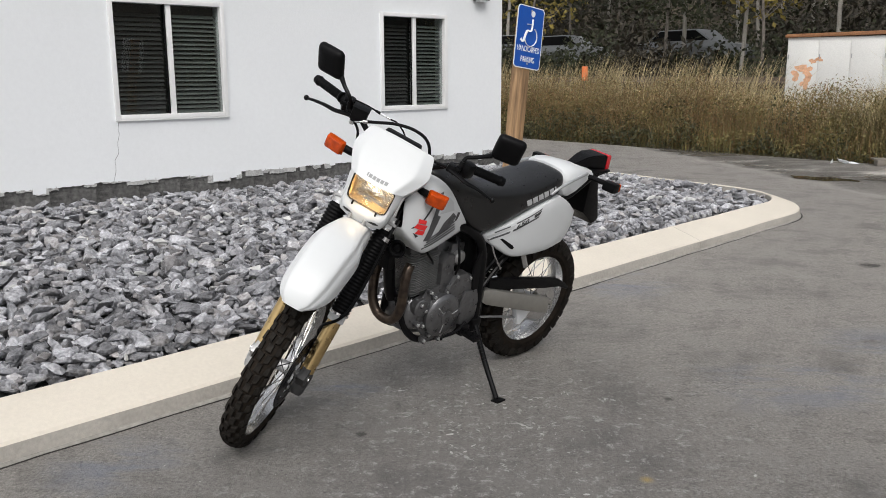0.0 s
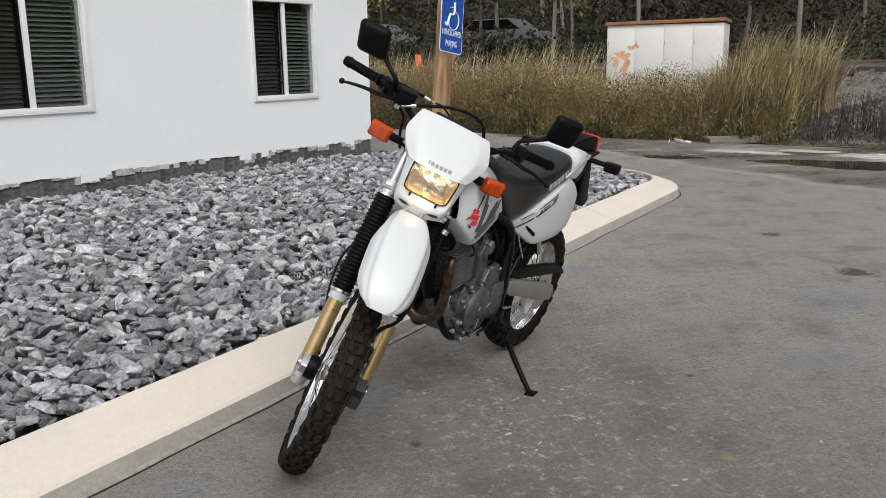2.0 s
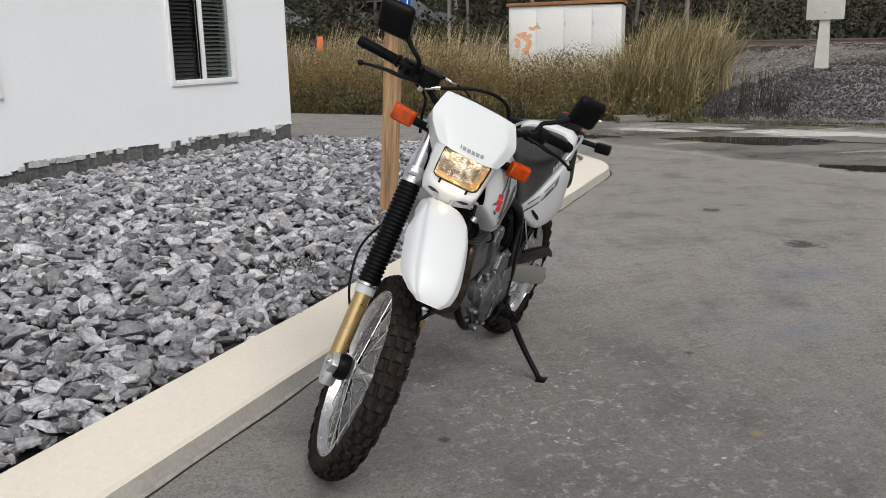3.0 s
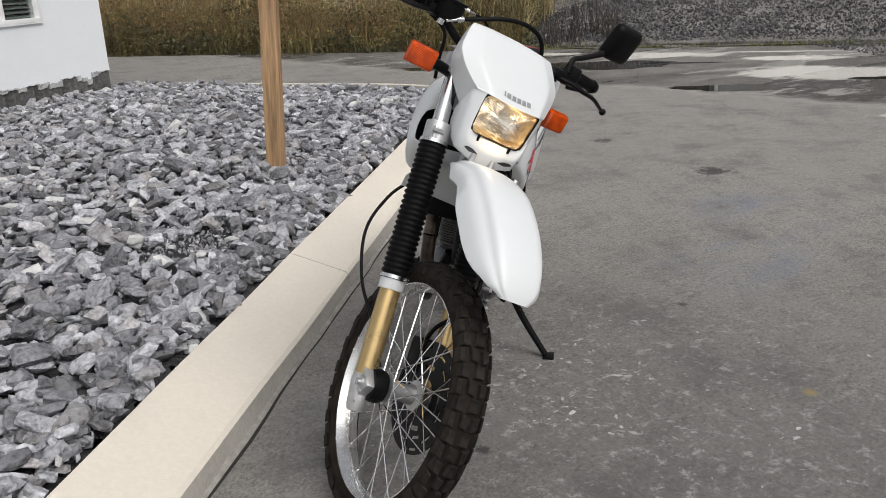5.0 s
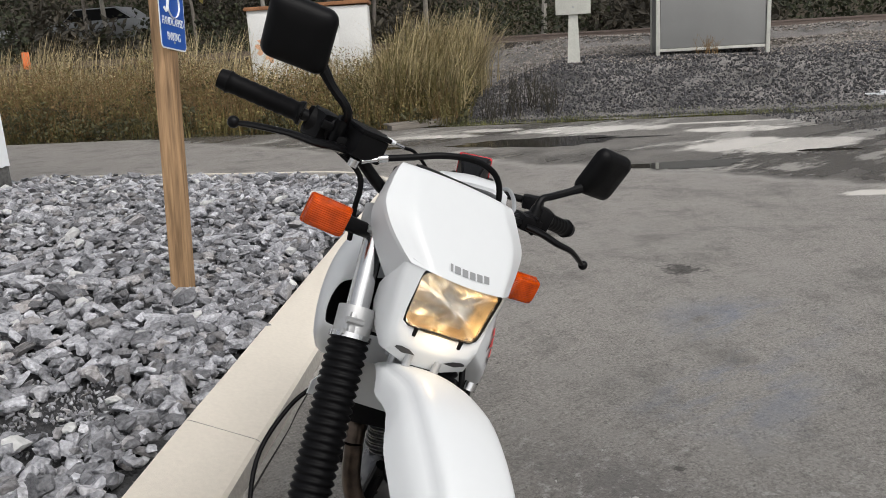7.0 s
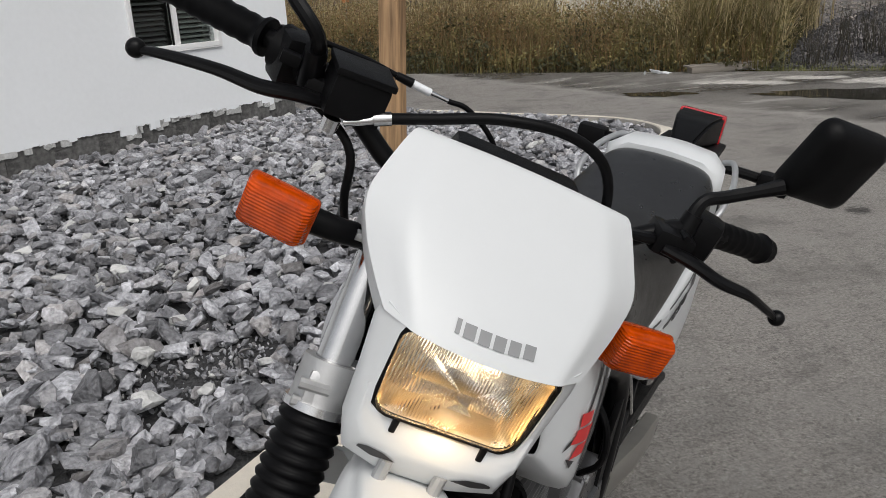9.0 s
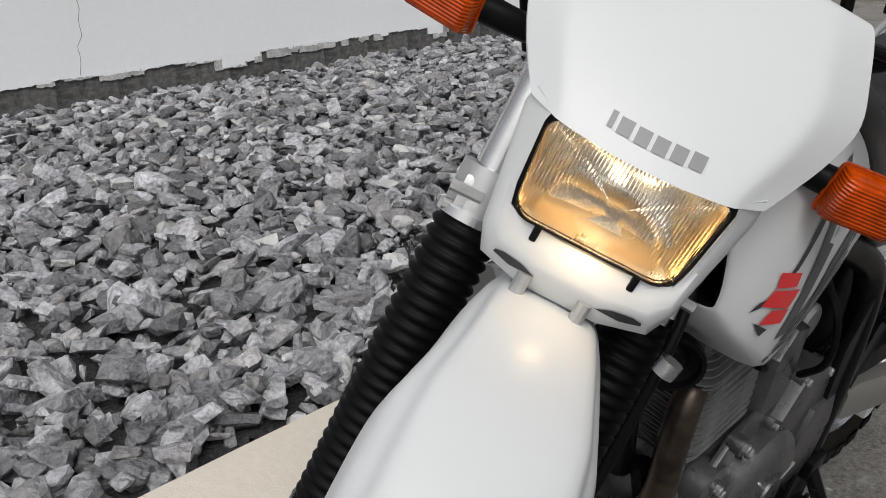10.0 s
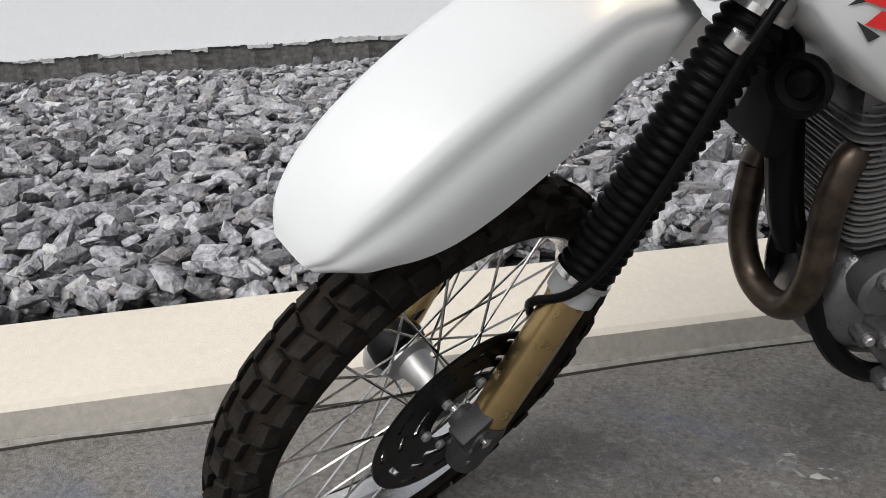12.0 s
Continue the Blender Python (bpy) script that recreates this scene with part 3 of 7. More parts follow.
def paint_flecks():
    rnd = random.Random(23)
    verts, faces = [], []
    scuffs = ((-0.12, 3.01, 0.05), (0.08, 2.84, 0.045), (-0.17, 3.17, 0.04), (0.33, 3.25, 0.05), (0.25, 2.70, 0.04), (-0.21, 3.45, 0.03), (0.42, 2.50, 0.03), (-0.02, 3.25, 0.05), (0.39, 3.06, 0.06), (0.38, 3.35, 0.05),
              (0.14, 3.52, 0.04), (0.52, 3.42, 0.03), (0.07, 3.05, 0.06), (0.09, 3.31, 0.03), (0.68, 3.35, 0.02))
    spots = [(rnd.gauss(0.35, 0.55), rnd.gauss(2.85, 0.42), 0.003 + 0.009 * rnd.random() ** 3) for _ in range(190)]
    for cx, cy, spread in scuffs:
        spots += [(rnd.gauss(cx, spread), rnd.gauss(cy, 0.6 * spread), 0.003 + 0.013 * rnd.random() ** 2) for _ in range(int(420 * spread))]
    for x, y, r in spots:
        if Vector((x, y, 0)).dot(KN) > K0 - 0.05:
            continue
        n, a0, ratio = 9, rnd.uniform(0, 6.28), rnd.uniform(0.2, 0.6)
        off = len(verts)
        for k in range(n):
            a = 2 * math.pi * k / n
            q = r * rnd.uniform(0.45, 1.5)
            u, v = q * math.cos(a), ratio * q * math.sin(a)
            verts.append((x + u * math.cos(a0) - v * math.sin(a0), y + u * math.sin(a0) + v * math.cos(a0), 0.0015))
        faces.append(tuple(range(off, off + n)))
    tagged(raw_mesh("paint_flecks", verts, faces, M_CHIP), "pale flecks of paint and grit on the asphalt", "debris", kind="stuff")


paint_flecks()


# ---- white building ----
def wq(q, out, z):
    """A place on the wall: q metres from the corner, out metres in front of it."""
    p = WC - q * WD + out * WN
    return Vector((p.x, p.y, z))


WINDOWS = [(0.944, 1.946, 0.968, 2.050), (3.855, 4.976, 0.968, 2.050)]


def white_building():
    root = thing("white_building", "single-storey building with white-painted walls and a dark block footing", "building", kind="structure")
    qs = sorted({0.0, 13.0, *(q for w in WINDOWS for q in w[:2])})
    zs = [0.420, 0.968, 2.050, 3.0]
    bm = bmesh.new()
    for a, b in zip(qs, qs[1:]):
        for c, d in zip(zs, zs[1:]):
            if any(w[0] <= a and b <= w[1] and w[2] <= c and d <= w[3] for w in WINDOWS):
                continue
            low = [bm.verts.new(wq(q, o, c)) for q, o in ((a, 0), (b, 0), (b, -0.22), (a, -0.22))]
            top = [bm.verts.new(wq(q, o, d)) for q, o in ((a, 0), (b, 0), (b, -0.22), (a, -0.22))]
            bm.faces.new(low)
            bm.faces.new(top)
            for k in range(4):
                bm.faces.new((low[k], low[(k + 1) % 4], top[(k + 1) % 4], top[k]))
    bmesh.ops.remove_doubles(bm, verts=bm.verts, dist=0.001)
    seen = {}
    for f in list(bm.faces):
        key = tuple(round(c, 3) for c in f.calc_center_median())
        if key in seen:
            bmesh.ops.delete(bm, geom=[f, seen.pop(key)], context="FACES_ONLY")
        else:
            seen[key] = f
    part("front_wall", bm, M_WALL, root, sharp=0.0)
    # side, back and roof
    bm = bmesh.new()
    for a, b in (((0.0, -0.22), (0.0, -8.0)), ((0.0, -8.0), (13.0, -8.0)), ((13.0, -8.0), (13.0, -0.22))):
        d = Vector((b[0] - a[0], b[1] - a[1])).normalized()
        n = (-d.y * 0.2, d.x * 0.2)
        foot = [a, b, (b[0] + n[0], b[1] + n[1]), (a[0] + n[0], a[1] + n[1])]
        low = [bm.verts.new(wq(q, o, 0.0)) for q, o in foot]
        top = [bm.verts.new(wq(q, o, 3.0)) for q, o in foot]
        bm.faces.new(low)
        bm.faces.new(top)
        for k in range(4):
            bm.faces.new((low[k], low[(k + 1) % 4], top[(k + 1) % 4], top[k]))
    part("side_wall", bm, M_WALL, root, sharp=0.0)
    bm = bmesh.new()
    low = [bm.verts.new(wq(q, o, 3.004)) for q, o in ((-0.3, 0.3), (13.3, 0.3), (13.3, -8.3), (-0.3, -8.3))]
    top = [bm.verts.new(v.co + Vector((0, 0, 0.25))) for v in low]
    bm.faces.new(low)
    bm.faces.new(top)
    for k in range(4):
        bm.faces.new((low[k], low[(k + 1) % 4], top[(k + 1) % 4], top[k]))
    part("roof", bm, M_WHITE_BOX, root)
    # ragged lower edge of the paint coat over the footing
    rnd = random.Random(11)
    bm = bmesh.new()
    thin = bmesh.new()

    def coat(into, q0, q1, z0, z1, out):
        lo = [wq(q0, 0, z0), wq(q1, 0, z0)]
        n = max(2, int((q1 - q0) / 0.022))
        for k in range(n + 1):
            lo.append(wq(q1 + (q0 - q1) * k / n + rnd.uniform(-.006, .006), 0, min(z0 - 0.002, z1 + rnd.gauss(0, 0.004))))
        a = [into.verts.new(p + out * WN) for p in lo]
        b = [into.verts.new(p - 0.03 * WN) for p in lo]
        into.faces.new(a)
        for k in range(len(lo)):
            into.faces.new((a[k], a[(k + 1) % len(lo)], b[(k + 1) % len(lo)], b[k]))

    q = 0.0
    while q < 12.9:
        even = min(1.0, max(0.0, (q - 3.6) / 1.6))          # the edge runs straighter away from the corner
        w = rnd.choice((0.05, 0.07, 0.10, 0.16)) * (1 + 0.6 * even)
        run = 0.5 + 0.5 * noise.noise((q * 0.9, 3, 0))
        drop = 0.018 + 0.016 * noise.noise((q * 2.1, 8, 0)) + rnd.uniform(0, 0.006)
        if rnd.random() < (0.06 + 0.40 * run) * (1 - 0.75 * even):
            drop += rnd.uniform(0.015, 0.07)
        coat(bm, q, q + w, 0.424, 0.424 - drop, 0.003)
        if rnd.random() < 0.5 + 0.25 * even:
            d2 = drop + rnd.uniform(0.008, 0.06) * (1 - 0.4 * even)
            coat(thin, q - rnd.uniform(0, 0.05), q + w * rnd.uniform(0.6, 1.3), 0.422, 0.424 - d2, 0.0015)
        q += w
    part("thin_coat", thin, M_THINCOAT, root, "grey half-painted patches on the footing")
    part("paint_edge", bm, M_WALL, root, "ragged lower edge of the white paint")
    # footing of dark blocks
    bm = bmesh.new()
    rbox((0, 0, 0), (0.399, 0.2, 0.270), 0.002, bm, seg=1)
    first = part("block", bm, M_BLOCK, root, "rough dark foundation block")
    rot = math.atan2(WD.y, WD.x)
    first.matrix_basis = Matrix.Translation(wq(0.2, -0.112, 0.284)) @ Matrix.Rotation(rot, 4, "Z")
    for i in range(1, 32):
        jit = rnd.uniform(-0.003, 0.003)
        shared("block", first.data, root, Matrix.Translation(wq(0.2 + 0.4 * i, -0.112 + jit, 0.284)) @ Matrix.Rotation(rot + jit, 4, "Z"))
    # hairline crack below a window
    line = [wq(4.95 + 0.007 * math.sin(2.3 * k) + 0.006 * k + 0.02 * (k > 5), 0.0005, 0.95 - 0.057 * k) for k in range(11)]
    part("hairline_crack", tube(line, 0.0016, 5, 2), M_GREY, root)
    return root


white_building()


def wall_lamp():
    root = thing("wall_lamp", "small black wall lamp high on the white wall", "lamp", Matrix.Translation(wq(0.42, 0.0, 2.290)) @ Matrix.Rotation(math.atan2(WD.y, WD.x), 4, "Z"))
    part("housing", rbox((0, -0.06, 0), (0.20, 0.12, 0.09), 0.012), M_BLACKMET, root)
    part("lens", rbox((0, -0.075, -0.05), (0.15, 0.07, 0.02), 0.006), M_SIGNWHITE, root)


wall_lamp()


def window_unit(i, q0, q1, z0, z1):
    rot = math.atan2(WD.y, WD.x)
    root = thing("window_%d" % i, "white vinyl sliding window with grey blinds behind the glass", "window", Matrix.Translation(wq(q1, 0, z0)) @ Matrix.Rotation(rot, 4, "Z"), kind="structure")
    w, h = q1 - q0, z1 - z0
    t = 0.042

    def rect(x0, x1, c0, c1, y0, y1, bev=0.004, bm=None):
        return rbox(((x0 + x1) / 2, (y0 + y1) / 2, (c0 + c1) / 2), (x1 - x0, y1 - y0, c1 - c0), bev, bm)

    bm = bmesh.new()
    rect(0, t, 0, h, -0.022, 0.10, bm=bm)
    rect(w - t, w, 0, h, -0.022, 0.10, bm=bm)
    rect(t, w - t, 0, t, -0.022, 0.10, bm=bm)
    rect(t, w - t, h - t, h, -0.022, 0.10, bm=bm)
    part("window_frame", bm, M_FRAME, root)
    part("window_sill", rect(0.0, w, -0.012, -0.002, -0.026, 0.05), M_FRAME, root)
    part("mullion", rect(w * 0.505 - 0.024, w * 0.505 + 0.024, t, h - t, 0.0, 0.06), M_FRAME, root)
    for x0, x1, y in ((t, w * 0.505 - 0.022, 0.05), (w * 0.505 + 0.022, w - t, 0.03)):
        pane = part("pane", rect(x0, x1, t, h - t, y, y + 0.006, 0), M_GLASS, root)
        pane.visible_shadow = False
    part("screen_frame", rect(w * 0.505 - 0.04, w * 0.505 - 0.026, t, h - t, 0.02, 0.035, 0.002), M_BLACKMET, root)
    # near-black sheet stands in for the room's darkness
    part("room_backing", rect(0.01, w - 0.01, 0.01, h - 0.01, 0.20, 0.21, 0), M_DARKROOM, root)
    n = int((h - 0.12) / 0.042)
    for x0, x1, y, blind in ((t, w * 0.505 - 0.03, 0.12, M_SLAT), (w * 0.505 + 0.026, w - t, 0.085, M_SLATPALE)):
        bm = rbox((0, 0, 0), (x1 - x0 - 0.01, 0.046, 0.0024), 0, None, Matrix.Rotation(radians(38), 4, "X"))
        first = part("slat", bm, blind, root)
        for k in range(n):
            m = Matrix.Translation(((x0 + x1) / 2, y, 0.06 + 0.042 * k))
            if k == 0:
                first.matrix_basis = m
            else:
                shared("slat", first.data, root, m)


for i, win in enumerate(WINDOWS):
    window_unit(i + 1, *win)


# ---- stone bed ----
FAR_G = Vector((-0.618, 0.786, 0)).normalized()
FAR_N = Vector((-FAR_G.y, FAR_G.x, 0))
FAR_0 = Vector((2.39, 10.34, 0))


def in_bed(x, y, pad=0.0):
    p = Vector((x, y, 0))
    if p.dot(KN) < K0 + 0.28 + pad:
        return False
    if (p - FAR_0).dot(FAR_N) < 0.28 + pad:
        return False
    d = p - WC
    if d.dot(WN) < 0.0 + pad and d.dot(WD) < 0.02:
        return False
    if d.dot(WD) > 0.0 and (p - FAR_0).dot(FAR_G) > 1.9:
        return False
    if p.dot(KN) < K0 + 1.3 and p.dot(KD) > 7.4:      # the rounded corner
        c = K0 * KN + 7.83 * KD + 1.2 * KN
        if (p - c).length > 0.93 - pad and (p - c).dot(KD) > 0 and (p - c).dot(FAR_N) < 0.0:
            return False
    return p.dot(KD) > -4.5 and d.dot(WD) < 2.0


def bed_z(x, y):
    """The bed's height: level with the kerb, a little higher towards the wall, with a bare dip."""
    p = Vector((x, y, 0))
    up = min(1, max(0, (p.dot(KN) - K0 - 0.25) / 3.0))
    down = 0.085 * min(1, max(0, 1 - ((p - FAR_0).dot(FAR_N) - 0.28) / 1.6))       # it sinks towards the far kerb
    return 0.138 + 0.055 * up - down + 0.020 * noise.noise((x * 0.9, y * 0.9, 0))


def bed_sheet():
    verts, faces, idx = [], [], {}
    step = 0.16
    for i in range(-62, 45):
        for j in range(-16, 80):
            x, y = i * step, j * step
            if all(in_bed(x + a * step, y + b * step, -0.16) for a in (0, 1) for b in (0, 1)):
                f = []
                for a, b in ((0, 0), (1, 0), (1, 1), (0, 1)):
                    k = (i + a, j + b)
                    if k not in idx:
                        idx[k] = len(verts)
                        xx, yy = k[0] * step, k[1] * step
                        verts.append((xx, yy, bed_z(xx, yy) - 0.014 if in_bed(xx, yy) else 0.055))     # tucked under the kerb
                    f.append(idx[k])
                faces.append(tuple(f))
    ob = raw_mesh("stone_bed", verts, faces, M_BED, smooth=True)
    return tagged(ob, "stone dust under the crushed slate, darkened for the shade in its gaps", "stone bed", kind="structure")


BED = bed_sheet()


def stone_shape(seed):
    rnd = random.Random(seed)
    bm = bmesh.new()
    ax = (1.0, rnd.uniform(0.55, 0.88), rnd.uniform(0.32, 0.62))
    for _ in range(19):
        v = Vector((rnd.gauss(0, 1), rnd.gauss(0, 1), rnd.gauss(0, 1))).normalized()
        m = max(abs(v.x), abs(v.y), abs(v.z))
        v = v.lerp(v / m * 0.82, 0.7)
        bm.verts.new((v.x * ax[0] * 0.5, v.y * ax[1] * 0.5, v.z * ax[2] * 0.5))
    bmesh.ops.convex_hull(bm, input=bm.verts)
    loose = [v for v in bm.verts if not v.link_faces]
    if loose:
        bmesh.ops.delete(bm, geom=loose, context="VERTS")
    me = bpy.data.meshes.new("stone")
    bm.to_mesh(me)
    bm.free()
    return me


STONES = [stone_shape(100 + i) for i in range(20)]


BARE = (-0.48, 4.95)


def scatter_stones():
    rnd = random.Random(77)
    data = []
    for me in STONES:
        co = np.array([v.co[:] for v in me.vertices])
        fa = [tuple(p.vertices) for p in me.polygons]
        me.materials.append(M_STONE)
        data.append((co, fa))
    spots = []
    x0, x1, y0, y1 = -7.5, 4.0, -1.5, 12.6
    step = 0.056
    nx, ny = int((x1 - x0) / step), int((y1 - y0) / step)
    for i in range(nx):
        for j in range(ny):
            x = x0 + (i + rnd.uniform(0.05, 0.95)) * step
            y = y0 + (j + rnd.uniform(0.05, 0.95)) * step
            if not in_bed(x, y, 0.012):
                continue
            bare = math.hypot(x - BARE[0], y - BARE[1])
            if bare < 0.42 and rnd.random() < 0.85 - 2.0 * bare + 0.35 * noise.noise((x * 5, y * 5, 9)):
                continue
            spots.append((x, y))
    pale = random.Random(4)
    near, rest = [], []
    for x, y in spots:
        size = 0.054 + 0.062 * rnd.random() ** 1.6 + (0.05 if rnd.random() < 0.07 else 0)
        if math.hypot(x - BARE[0], y - BARE[1]) < 0.26 + 0.1 * noise.noise((x * 4, y * 4, 1)):
            size *= 0.42
        z = bed_z(x, y) + rnd.uniform(-0.012, 0.068)
        m = Matrix.LocRotScale((x, y, z), Euler((rnd.gauss(0, 0.33), rnd.gauss(0, 0.33), rnd.uniform(0, 6.28))), (size * rnd.uniform(0.95, 1.55), size, size * rnd.uniform(0.8, 1.3)))
        k = rnd.randrange(len(data))
        p = Vector((x, y, 0))
        inside = p.dot(KN) < K0 + 1.05 and 1.2 < p.dot(KD) < 3.2
        (near if inside and len(near) < 300 else rest).append((m, k, pale.random() < 0.025))
    # chips that fill the gaps, and fine gravel in the bare patch
    chip = random.Random(31)
    for _ in range(3000):
        x, y = chip.uniform(-4.5, 3.2), chip.uniform(1.4, 9.5)
        if in_bed(x, y, 0.01):
            size = chip.uniform(0.020, 0.042)
            m = Matrix.LocRotScale((x, y, bed_z(x, y) + chip.uniform(0.004, 0.050)), Euler((chip.uniform(0, 6), chip.uniform(0, 6), chip.uniform(0, 6))), (size * 1.3, size, size))
            rest.append((m, chip.randrange(len(data)), chip.random() < 0.03))
    # stones banked up against the kerb
    for _ in range(1300):
        q, d = chip.uniform(-1.5, 7.2), 0.31 + 0.30 * chip.random()
        p = q * KD + (K0 + d) * KN
        if in_bed(p.x, p.y, 0.02):
            size = chip.uniform(0.045, 0.080)
            m = Matrix.LocRotScale((p.x, p.y, bed_z(p.x, p.y) + chip.uniform(0.0, 0.045)), Euler((chip.gauss(0, 0.5), chip.gauss(0, 0.5), chip.uniform(0, 6))), (size * 1.35, size, size * 1.1))
            rest.append((m, chip.randrange(len(data)), chip.random() < 0.02))
    for _ in range(1000):
        a, r = chip.uniform(0, 6.283), 0.42 * chip.random() ** 0.6
        x, y = BARE[0] + 1.25 * r * math.cos(a), BARE[1] + r * math.sin(a)
        if in_bed(x, y, 0.01):
            size = chip.uniform(0.008, 0.024)
            m = Matrix.LocRotScale((x, y, bed_z(x, y) + 0.3 * size), Euler((chip.uniform(0, 6), chip.uniform(0, 6), chip.uniform(0, 6))), (size * 1.3, size, size))
            rest.append((m, chip.randrange(len(data)), chip.random() < 0.03))
    verts, faces, pv, pf = [], [], [], []
    for m, k, white in rest:
        co, fa = data[k]
        a = np.array(m)
        v = co @ a[:3, :3].T + a[:3, 3]
        V, F = (pv, pf) if white else (verts, faces)
        off = OFFS[white]
        F.extend(tuple(i + off for i in f) for f in fa)
        V.append(v)
        OFFS[white] += len(v)
    ob = raw_mesh("crushed_stone", np.concatenate(verts), faces, M_STONE, BED)
    tagged(ob, "angular grey crushed slate", kind="stuff")
    ob = raw_mesh("pale_crushed_stone", np.concatenate(pv), pf, M_PALE, BED)
    tagged(ob, "scattered pale pieces of crushed stone", kind="stuff")
    return near


OFFS = {False: 0, True: 0}
NEAR_STONES = scatter_stones()


# ---- sign on its post ----
def parking_sign():
    base, top = Vector((0.362, 6.06, 0.0)), Vector((0.530, 6.215, 1.90))
    ang = math.atan2(0.206, 0.207)
    way = (top - base).normalized()
    root = thing("parking_sign", "blue and white parking sign on a leaning pine post", "sign")
    side = Vector((math.cos(ang), math.sin(ang), 0))
    out = side.cross(way).normalized()
    side = out.cross(way).normalized()
    mm = Matrix((side, out, way)).transposed().to_4x4()
    mm = Matrix.Translation(base) @ mm
    root.matrix_basis = mm
    bm = rbox((0, 0, 0.92), (0.094, 0.094, 1.84), 0.006)
    part("post", bm, M_WOOD, root)
    z0 = 1.415
    w, h = 0.286, 0.435

    def rounded(w, h, r, cx, cz, n=5):
        pts = []
        for sx, sz, a0 in ((1, 1, 0), (-1, 1, 90), (-1, -1, 180), (1, -1, 270)):
            for k in range(n + 1):
                a = radians(a0 + 90 * k / n)
                pts.append((cx + sx * (w / 2 - r) + r * math.cos(a), cz + sz * (h / 2 - r) + r * math.sin(a)))
        return pts

    cz = z0 + h / 2
    f = 0.050   # front face of the post
    sgn = 1 if (mm.to_3x3() @ Vector((0, 1, 0))).dot(Vector((0.7, -0.7, 0))) > 0 else -1
    fl = (lambda a, b: (a, b)) if sgn > 0 else (lambda a, b: (-b, -a))
    part("plate", slab(rounded(w, h, 0.028, 0, cz), *fl(f, f + 0.003)), M_SIGNWHITE, root)
    part("face", slab(rounded(w - 0.014, h - 0.014, 0.022, 0, cz), *fl(f + 0.003, f + 0.0042)), M_BLUE, root)

    def text(body, size, z):
        cu = bpy.data.curves.new("text", "FONT")
        cu.body, cu.size, cu.align_x, cu.extrude = body, size, "CENTER", 0.0008
        tmp = bpy.data.objects.new("text", cu)
        scene.collection.objects.link(tmp)
        me = bpy.data.meshes.new_from_object(tmp.evaluated_get(bpy.context.evaluated_depsgraph_get()))
        bpy.data.objects.remove(tmp)
        me.materials.append(M_SIGNWHITE)
        ob = new("lettering", me)
        ob.parent = root
        turn = 180 if sgn > 0 else 0
        ob.matrix_basis = Matrix.Translation((0, sgn * (f + 0.0052), z)) @ Matrix.Rotation(radians(turn), 4, "Z") @ Matrix.Rotation(radians(90), 4, "X") @ Matrix.Diagonal((0.70, 1.12, 1, 1))
        tagged(ob, "white capital letters")
        return ob

    text("HANDICAPPED", 0.051, z0 + 0.118)
    text("PARKING", 0.051, z0 + 0.045)
    # access symbol: a wheel with a seat line above it
    bm = bmesh.new()
    mx = sgn
    arc = [(mx * (-0.008 + 0.055 * math.cos(radians(a))), sgn * (f + 0.0045), z0 + 0.235 + 0.055 * math.sin(radians(a))) for a in range(120, 365, 12)]
    tube(arc, 0.0085, 6, 2, bm, 0.3)
    tube([(mx * -0.014, sgn * (f + 0.0045), z0 + 0.335), (mx * -0.008, sgn * (f + 0.0045), z0 + 0.27), (mx * 0.03, sgn * (f + 0.0045), z0 + 0.265), (mx * 0.055, sgn * (f + 0.0045), z0 + 0.205), (mx * 0.075, sgn * (f + 0.0045), z0 + 0.215)], 0.0105, 6, 3, bm, 0.3)
    tube([(mx * -0.012, sgn * (f + 0.0045), z0 + 0.305), (mx * 0.028, sgn * (f + 0.0045), z0 + 0.302)], 0.008, 6, 3, bm, 0.3)
    rings = [[(mx * -0.016 + r * math.cos(a), sgn * y, z0 + 0.365 + r * math.sin(a)) for a in (2 * math.pi * k / 14 for k in range(14))] for y, r in ((f + 0.0043, 0.018), (f + 0.0055, 0.018))]
    loft(rings, bm=bm)
    grow = Matrix.Translation((0, 0, z0 + 0.275)) @ Matrix.Diagonal((1.22, 1, 1.22, 1)) @ Matrix.Translation((0, 0, -z0 - 0.275))
    part("access_symbol", bm, M_SIGNWHITE, root, "white wheelchair access symbol", grow)
    for z in (z0 + 0.035, z0 + h - 0.03):
        part("bolt", rbox((0, sgn * (f + 0.006), z), (0.012, 0.006, 0.012), 0.002), M_STEEL, root)


parking_sign()

# ---- beyond the lot ----
def uv(v, u, z=None):
    p = EO + v * ED + u * EN
    return Vector((p.x, p.y, land(p.x, p.y) if z is None else z))


